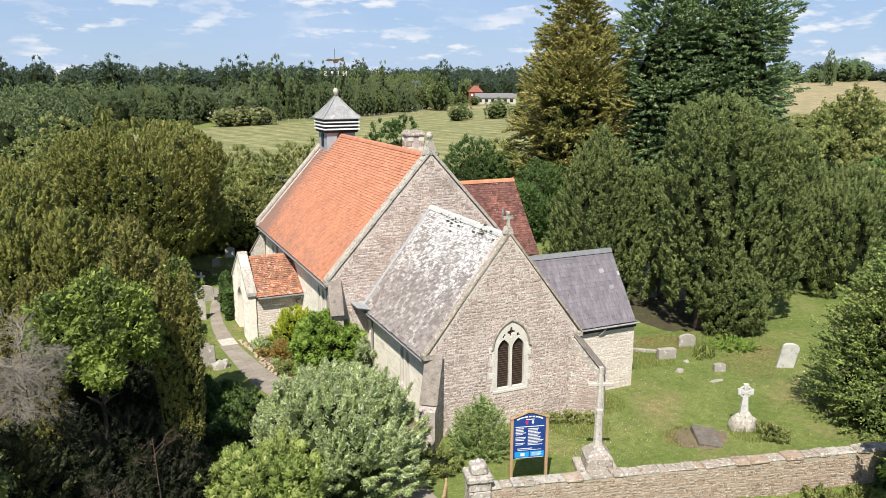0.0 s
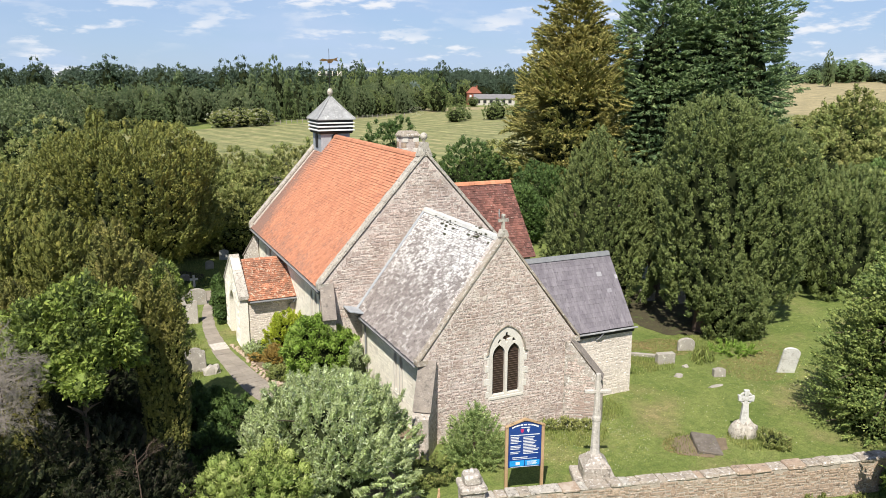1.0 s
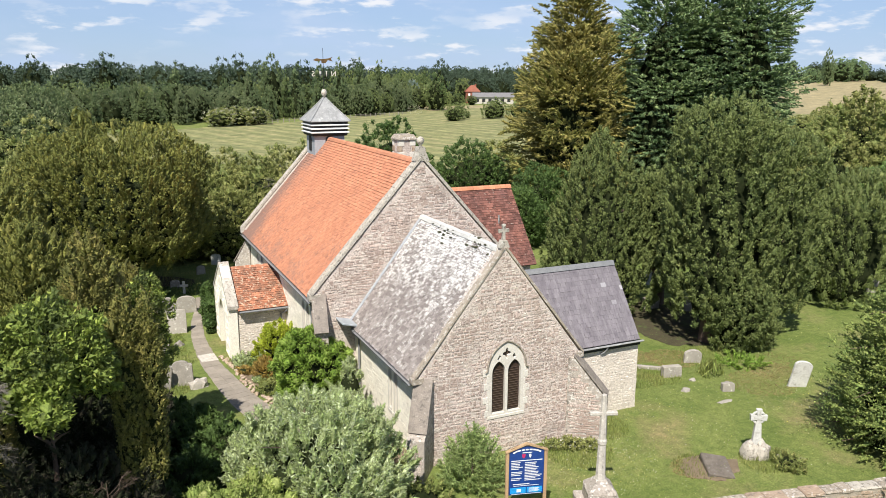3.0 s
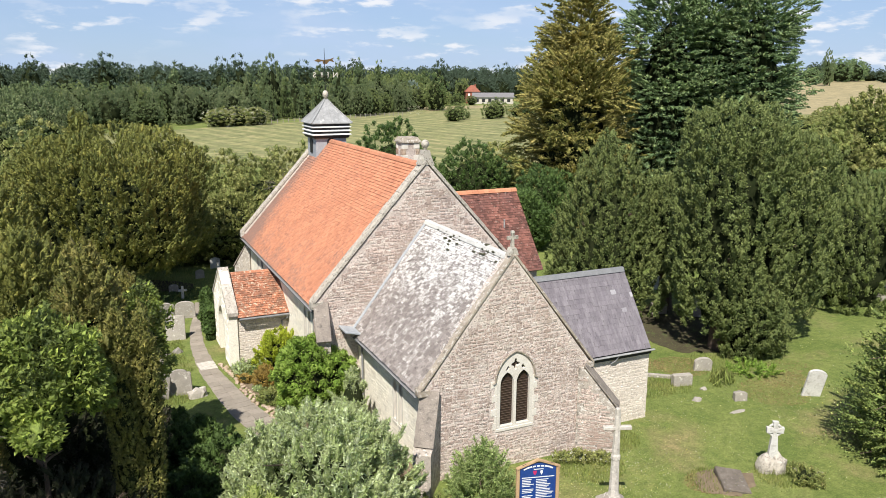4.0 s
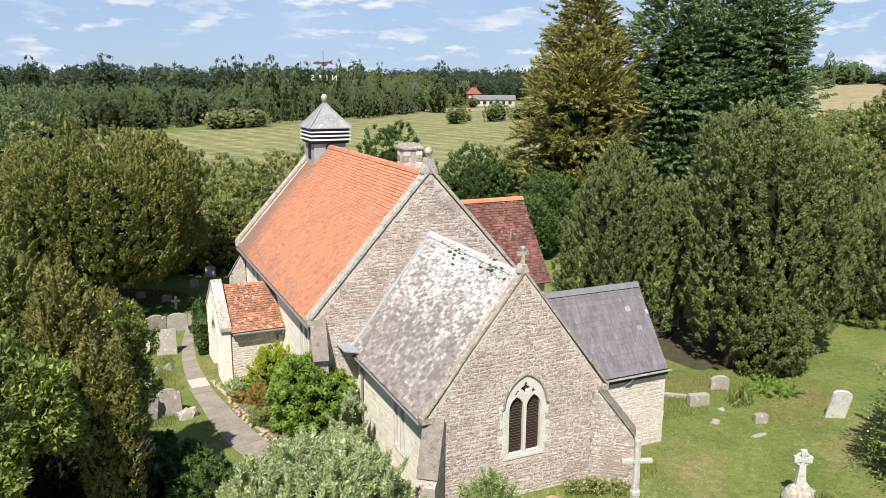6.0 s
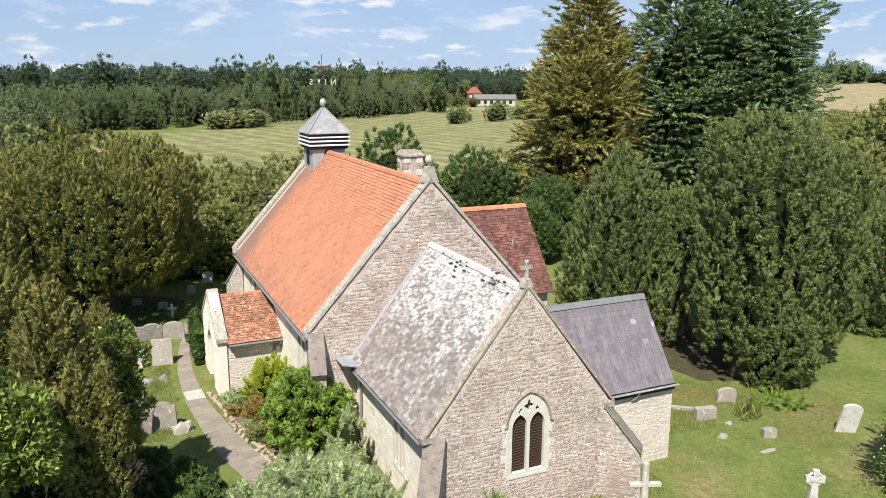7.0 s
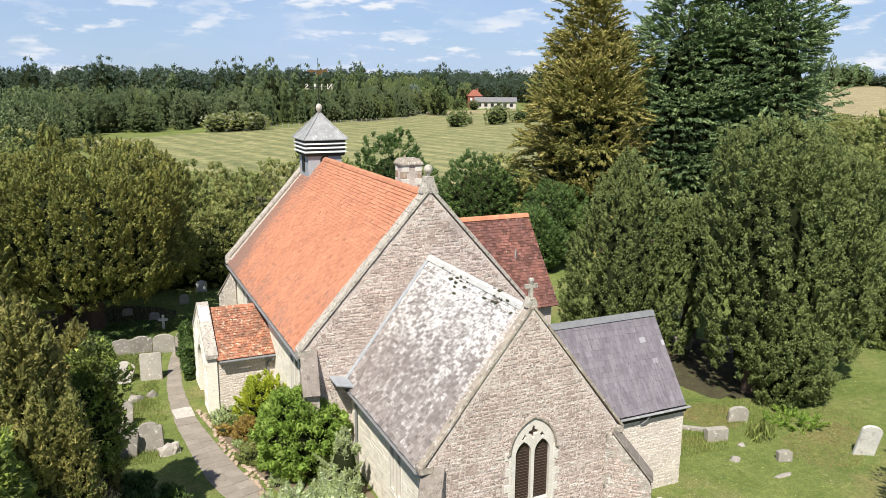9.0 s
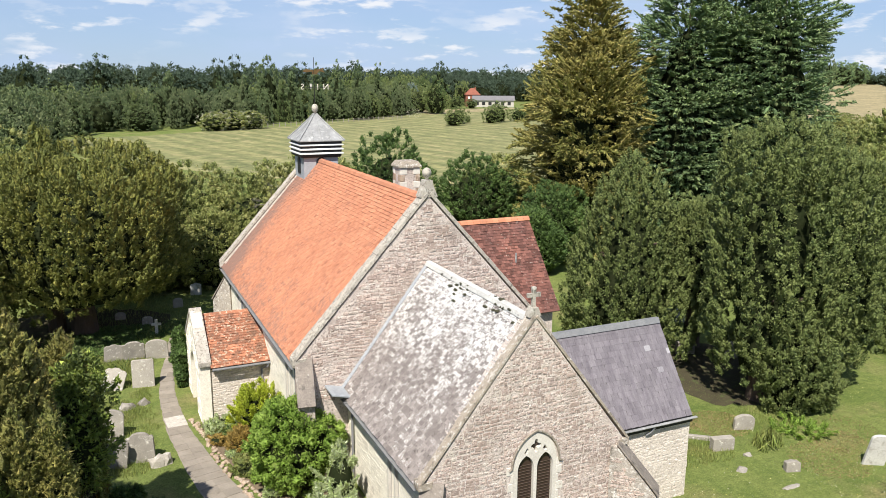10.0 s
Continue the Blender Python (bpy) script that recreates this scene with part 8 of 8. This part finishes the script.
# ---- grass and flowers ----
def blades(name, spots, n, length, width, material, label, seed, upright=0.75):
    """Tufts scattered over discs (x, y, radius, share)."""
    rng = np.random.default_rng(seed)
    tot = sum(s[3] for s in spots)
    P = []
    for x, y, r, share in spots:
        m = int(n * share / tot)
        a, q = rng.uniform(0, 2 * np.pi, m), r * np.sqrt(rng.uniform(0, 1, m))
        P.append(np.stack([x + q * np.cos(a), y + q * np.sin(a), np.full(m, ground_z(x, y) - 0.01)], 1))
    P = np.concatenate(P)
    inside = (np.abs(P[:, 0]) < 3.1) & (P[:, 1] > 0) & (P[:, 1] < 8) | (np.abs(P[:, 0]) < 4.6) & (P[:, 1] > 7.4) & (P[:, 1] < 23) | (P[:, 0] > 3) & (P[:, 0] < 7) & (P[:, 1] > 1.4) & (P[:, 1] < 4.8)
    inside |= (P[:, 0] < -4.6) & (P[:, 0] > -7.5) & (P[:, 1] > 13.8) & (P[:, 1] < 18)
    px, py = np.array([q[0] for q in path_pts[::4]]), np.array([q[1] for q in path_pts[::4]])
    inside |= (np.hypot(P[:, :1] - px, P[:, 1:2] - py).min(1) < 0.78)
    P = P[~inside]
    ax = unit(np.stack([rng.normal(size=len(P)) * (1 - upright), rng.normal(size=len(P)) * (1 - upright), np.full(len(P), upright)], 1))
    side = unit(np.cross(ax, rng.normal(size=ax.shape)))
    L, W = length * rng.uniform(0.5, 1.4, (len(P), 1)), width * rng.uniform(0.6, 1.4, (len(P), 1))
    v = np.stack([P - side * W * 0.5, P + side * W * 0.5, P + ax * L + side * W * 0.1, P + ax * L - side * W * 0.1], 1).reshape(-1, 3)
    ob = new(name, raw_mesh(name, v, np.arange(len(v)).reshape(-1, 4), material))
    return tagged(ob, label, "grass", "", "stuff")


blades("lawn_grass", [(8, -2, 9, 1.0), (16, 0, 9, 0.8), (24, 2, 9, 0.5), (-10, 14, 6, 0.8), (-10, 22, 5, 0.5), (2, -4, 5, 0.5), (10, 8, 6, 0.3)], 90000, 0.055, 0.016, L_GRASS, "short mown grass of the churchyard", 1, 0.5)
blades("long_grass", [(2.6, -1.2, 1.3, 0.8), (4.5, 0.2, 1.2, 0.7), (9.0, 4.0, 1.6, 0.8), (10.2, 3.2, 0.9, 0.25), (-10.3, 22.4, 1.6, 1.6), (-10.2, 20.2, 1.2, 0.8), (-11.0, 16.2, 1.4, 0.8), (-9.8, 15.0, 1.4, 0.5), (-10.6, 12.8, 1.2, 0.6), (-9.3, 17.8, 0.8, 0.3), (-10.4, 11.2, 1.0, 0.5), (7.6, 6.5, 2.0, 0.9), (8.3, -4.6, 0.9, 0.4), (14, 4.5, 1.5, 0.4), (5.9, -3.9, 0.9, 0.3), (-7.0, 25.5, 2.5, 1.0), (-8.0, 31.0, 4.0, 1.2), (-7.4, 12.9, 0.8, 0.3)], 26000, 0.17, 0.022, L_LONG, "long seeding grass left round the stones and walls", 2, 0.8)
blades("ivy_cover", [(-10.5, 26.4, 2.6, 1.2), (-13.0, 24.0, 4.5, 0.8), (-11.6, 5.0, 2.6, 0.7), (-8.2, 27.0, 2.0, 0.3)], 14000, 0.16, 0.09, L_DOCK, "ivy and dog's mercury creeping over the shaded ground", 4, 0.35)
blades("dry_grass", [(12.3, 5.0, 1.3, 1.0), (13.9, 0.9, 1.5, 0.8), (15.6, 1.8, 1.1, 0.5), (5.5, -3.9, 0.7, 0.4), (10.9, 5.9, 0.9, 0.4), (17.0, 2.6, 1.2, 0.3)], 15000, 0.06, 0.030, L_STRAW, "patches of sun-dried brown grass", 5, 0.35)
blades("daisies", [(2.6, -2.0, 2.4, 1.0), (10, 0, 6, 0.6), (14.5, 0.5, 3, 0.6), (6, -2, 4, 0.4), (20, 3, 6, 0.3)], 3200, 0.05, 0.030, L_DAISY, "daisies and hawkbit dotted over the grass", 3, 0.6)

# ---- stones, slates and tiles, piece by piece ----
STONE_P, STONE_R = stone_meshes("stone", M_RUBBLE, 14, 3, 0.09, 0.11), stone_meshes("stone_run", M_RUBBLE_I, 14, 4, 0.09, 0.11)
CREAM_R = stone_meshes("stone_run", M_CREAM, 10, 6, 0.06, 0.04)
lay("stone", coursed(-3.2, 3.2, -0.1, 7.6, in_gable_e, 0.085, 0.165, 0.08, 0.25, 0.012, seed=2, gap=0.026), STONE_P, M_RUBBLE_I, east_wall, E_BASE, "grey-brown coursed rubble stones", 300, lambda p: 0.9 < p[1] < 3.4 and abs(p[0]) < 2.7)
lay("stone", coursed(-4.7, 4.7, 2.9, 10, lambda u, z: (abs(u) < 4.62 if z < 4.5 else abs(u) < 4.88 * (10.03 - z) / 5.45) and not (abs(u) < 3.35 * max(0, (7.55 - z)) / 4.35), 0.09, 0.17, 0.11, 0.32, 0.015, seed=3, gap=0.024),
    STONE_P, M_RUBBLE_I, nave_east, NE, "grey-brown coursed rubble stones", 200, lambda p: p[1] > 5.5 and p[0] > -2)
lay("stone", coursed(-2.85, 0, 0, 2.45, lambda u, z: -2.85 < u < -0.02 and z < 2.42, 0.08, 0.15, 0.10, 0.28, 0.012, seed=4, gap=0.02), stone_meshes("stone", M_RUBBLE_Y, 8, 7, 0.06, 0.04), M_RUBBLE_Y, porch_e, face((PX, PY - PH, 0), (-1, 0, 0)), "pale rubble stones", 120)
lay("stone", coursed(PY - PH, PY + PH, 0, 4.1, lambda u, z: abs(u - PY) < 2.2 and z < 4.1 - abs(u - PY) * 0.72 and not in_arch(u, z, PY, 0.95, -0.3, 1.6, 2.65) and not (abs(u - PY) < 0.2 and 2.85 < z < 3.45), 0.12, 0.2, seed=5), CREAM_R, M_CREAM, porch_s, face((PX, 0, 0), (0, 1, 0)), "whitewashed rubble stones", 0)
lay("stone", coursed(0.6, 7.4, 0, 3.1, lambda u, z: 0.62 < u < 7.35 and z < 3.1 and not any(in_arch(u, z, c, 0.26, 0.8, 2.35, 2.85) for c in (2.55, 3.15)), 0.10, 0.18, seed=6, depth=0.005, gap=0.008), CREAM_R, M_CREAM, chancel_south, S_CH, "limewashed rubble stones", 0)
lay("stone", coursed(8.0, 22.8, 0, 4.25, lambda u, z: 8.02 < u < 22.8 and z < 4.25 and not any(in_arch(u, z, c, 0.36, 1.15, 3.2, 3.8) for c in (9.55, 10.30, 20.6)), 0.14, 0.26, 0.25, 0.6, seed=7, depth=0.005, gap=0.008), CREAM_R, M_CREAM, nave_south, S_NV, "limewashed rubble stones", 0)
lay("stone", coursed(-3.93, 0, 0, 2.75, lambda u, z: -3.92 < u < -0.0 and z < 2.7, 0.06, 0.17, 0.07, 0.32, 0.008, seed=8, gap=0.016), stone_meshes("stone", M_RUBBLE_Y, 8, 8, 0.06, 0.04), M_RUBBLE_Y, vestry_e, V_BASE, "pale rubble stones", 0)
for (b, m), (zt, ln) in zip(BUT, ((1.5, 1.25), (1.6, 1.50), (3.0, 1.25), (2.5, 1.0))):
    wd = 0.56 if zt == 3.0 else 0.62
    # outer end and the two flanks
    lay("stone", coursed(0.0, wd, 0, zt, lambda u, z: 0.01 < u < wd - 0.01 and z < zt, 0.07, 0.17, 0.09, 0.34, 0.010, seed=9), STONE_R, M_RUBBLE_I, b, m @ Matrix(((0, 1, 0, ln), (1, 0, 0, 0), (0, 0, 1, 0), (0, 0, 0, 1))), "rubble stones of the buttress", 0)
    lay("stone", coursed(0.0, ln, 0, zt + 1.7, lambda u, z: 0.02 < u < ln - 0.02 and (z < zt or z < zt + (ln - 0.12 - u) * 1.3), 0.07, 0.17, 0.09, 0.34, 0.010, seed=10), STONE_R, M_RUBBLE_I, b, m @ Matrix(((1, 0, 0, 0), (0, -1, 0, 0), (0, 0, 1, 0), (0, 0, 0, 1))), "rubble stones of the buttress", 0)

W_FRONT = frame_matrix(W_A + WALL_U * 20 + Vector((-0.235, -0.972, 0)) * 0.2, -WALL_U, UP)
lay("stone", coursed(0.0, 20.0, -1.0, 1.13, lambda u, z: 0 < u < 20 and z < 1.13, 0.08, 0.17, 0.09, 0.30, 0.016, seed=11, gap=0.022), stone_meshes("stone", M_YARD, 10, 13), M_YARD_I, yard_wall, W_FRONT, "rubble stones of the boundary wall", 300, lambda p: 6 < p[0] < 20 and p[1] > 0.45)
W_BACK = frame_matrix(W_A + Vector((0.235, 0.972, 0)) * 0.2, WALL_U, UP)
lay("stone", coursed(0.0, 18.0, 0, 1.13, lambda u, z: 0 < u < 18 and z < 1.13, 0.09, 0.18, 0.18, 0.45, 0.03, seed=12), stone_meshes("stone", M_YARD_I, 10, 14), M_YARD_I, yard_wall, W_BACK, "rubble stones of the boundary wall", 0)

SL_P = tile_meshes("stone_slate", M_SSLATE, 8, 5, 0.0, M_GRIME)
pieces = roof_pieces(7.04, ch_len, 0.20, 0.150, 0.085, None, 0.042, 3, 0.012, 0.30, 1.45)
lay("stone_slate", pieces, SL_P, M_SSLATE_I, chancel_roof, CH_S, "mottled grey stone slates whitening towards the ridge", 300, lambda p: p[1] < 1.3)

pieces = roof_pieces(15.22, nv_len, 0.19, 0.150, 0.150, None, 0.044, 4, 0.004, 0.03, 1.4)
lay("roof_tile", pieces, tile_meshes("roof_tile", M_TILE_P, 6, 7, 0.15, M_TAIL), M_TILE, nave_roof, NV_S, "courses of orange clay tiles", 300, lambda p: p[0] < 2.6 and p[1] < 2.2)
pieces = roof_pieces(2.62, p_len, 0.19, 0.14, 0.14, None, 0.032, 5, 0.005, 0.04, 1.4)
lay("roof_tile", pieces, tile_meshes("roof_tile", M_OLDTILE, 6, 8, 0.2, M_TAIL), M_OLDTILE_I, porch_roof, PR_E, "courses of weathered red tiles", 300, lambda p: p[1] < 1.9)
pieces = roof_pieces(6.9, t_len, 0.19, 0.14, 0.14, lambda u, z: 4.15 + z * 3.7 / t_len < 10.2 - 1.12 * (7.5 - u) + 6, 0.026, 6, 0.005, 0.04, 1.4)
lay("roof_tile", pieces, tile_meshes("roof_tile", M_DKTILE, 6, 9, 0.2, M_GRIME), M_DKTILE, transept_roof, TR_E, "courses of dark red tiles", 0)
pieces = roof_pieces(5.0, v_len, 0.255, 0.20, 0.20, None, 0.012, 7, 0.004, 0.04, 1.5)
lay("slate", pieces, tile_meshes("slate", M_WSLATE, 6, 10), M_WSLATE, vestry_roof, VS_E, "purple-grey slates", 300)

# ---- paving slabs ----
k = part("paving_slab", box(bmesh.new(), -0.40, 0.40, -0.52, 0.52, 0.0, 0.045, 0.012), M_PALE, path_ob, "pale newer slab before the porch")
k.matrix_basis = pose(-8.50, 14.35, 0.0, 0, 0, 4)
rng = random.Random(41)
slab_mesh = []
for k in range(6):
    bm = bmesh.new()
    box(bm, -0.5, 0.5, -0.5, 0.5, 0, 1, 0.0)
    for v in bm.verts:
        v.co.x += rng.uniform(-0.03, 0.03); v.co.y += rng.uniform(-0.03, 0.03)
    me = bpy.data.meshes.new("paving_slab"); bm.to_mesh(me); bm.free(); me.materials.append(M_FLAG); slab_mesh.append(me)
for i in range(6, len(path_pts) - 26, 2):
    x, y, w = path_pts[i]
    x2, y2, _ = path_pts[i + 2]
    d = Vector((x2 - x, y2 - y, 0)); ang = math.atan2(d.y, d.x) - math.pi / 2
    n = 2 if rng.random() < 0.6 else 1
    for k in range(n):
        off = (k - (n - 1) / 2) * w * 0.92 / n
        ob = new("paving_slab", rng.choice(slab_mesh)); ob.parent = path_ob
        ob.matrix_basis = Matrix.Translation((x + d.x / 2, y + d.y / 2, 0.012)) @ Matrix.Rotation(ang, 4, "Z") @ Matrix.Translation((off, 0, 0)) @ Matrix.Diagonal((w * 0.90 / n, d.length * 0.95, rng.uniform(0.010, 0.022), 1))
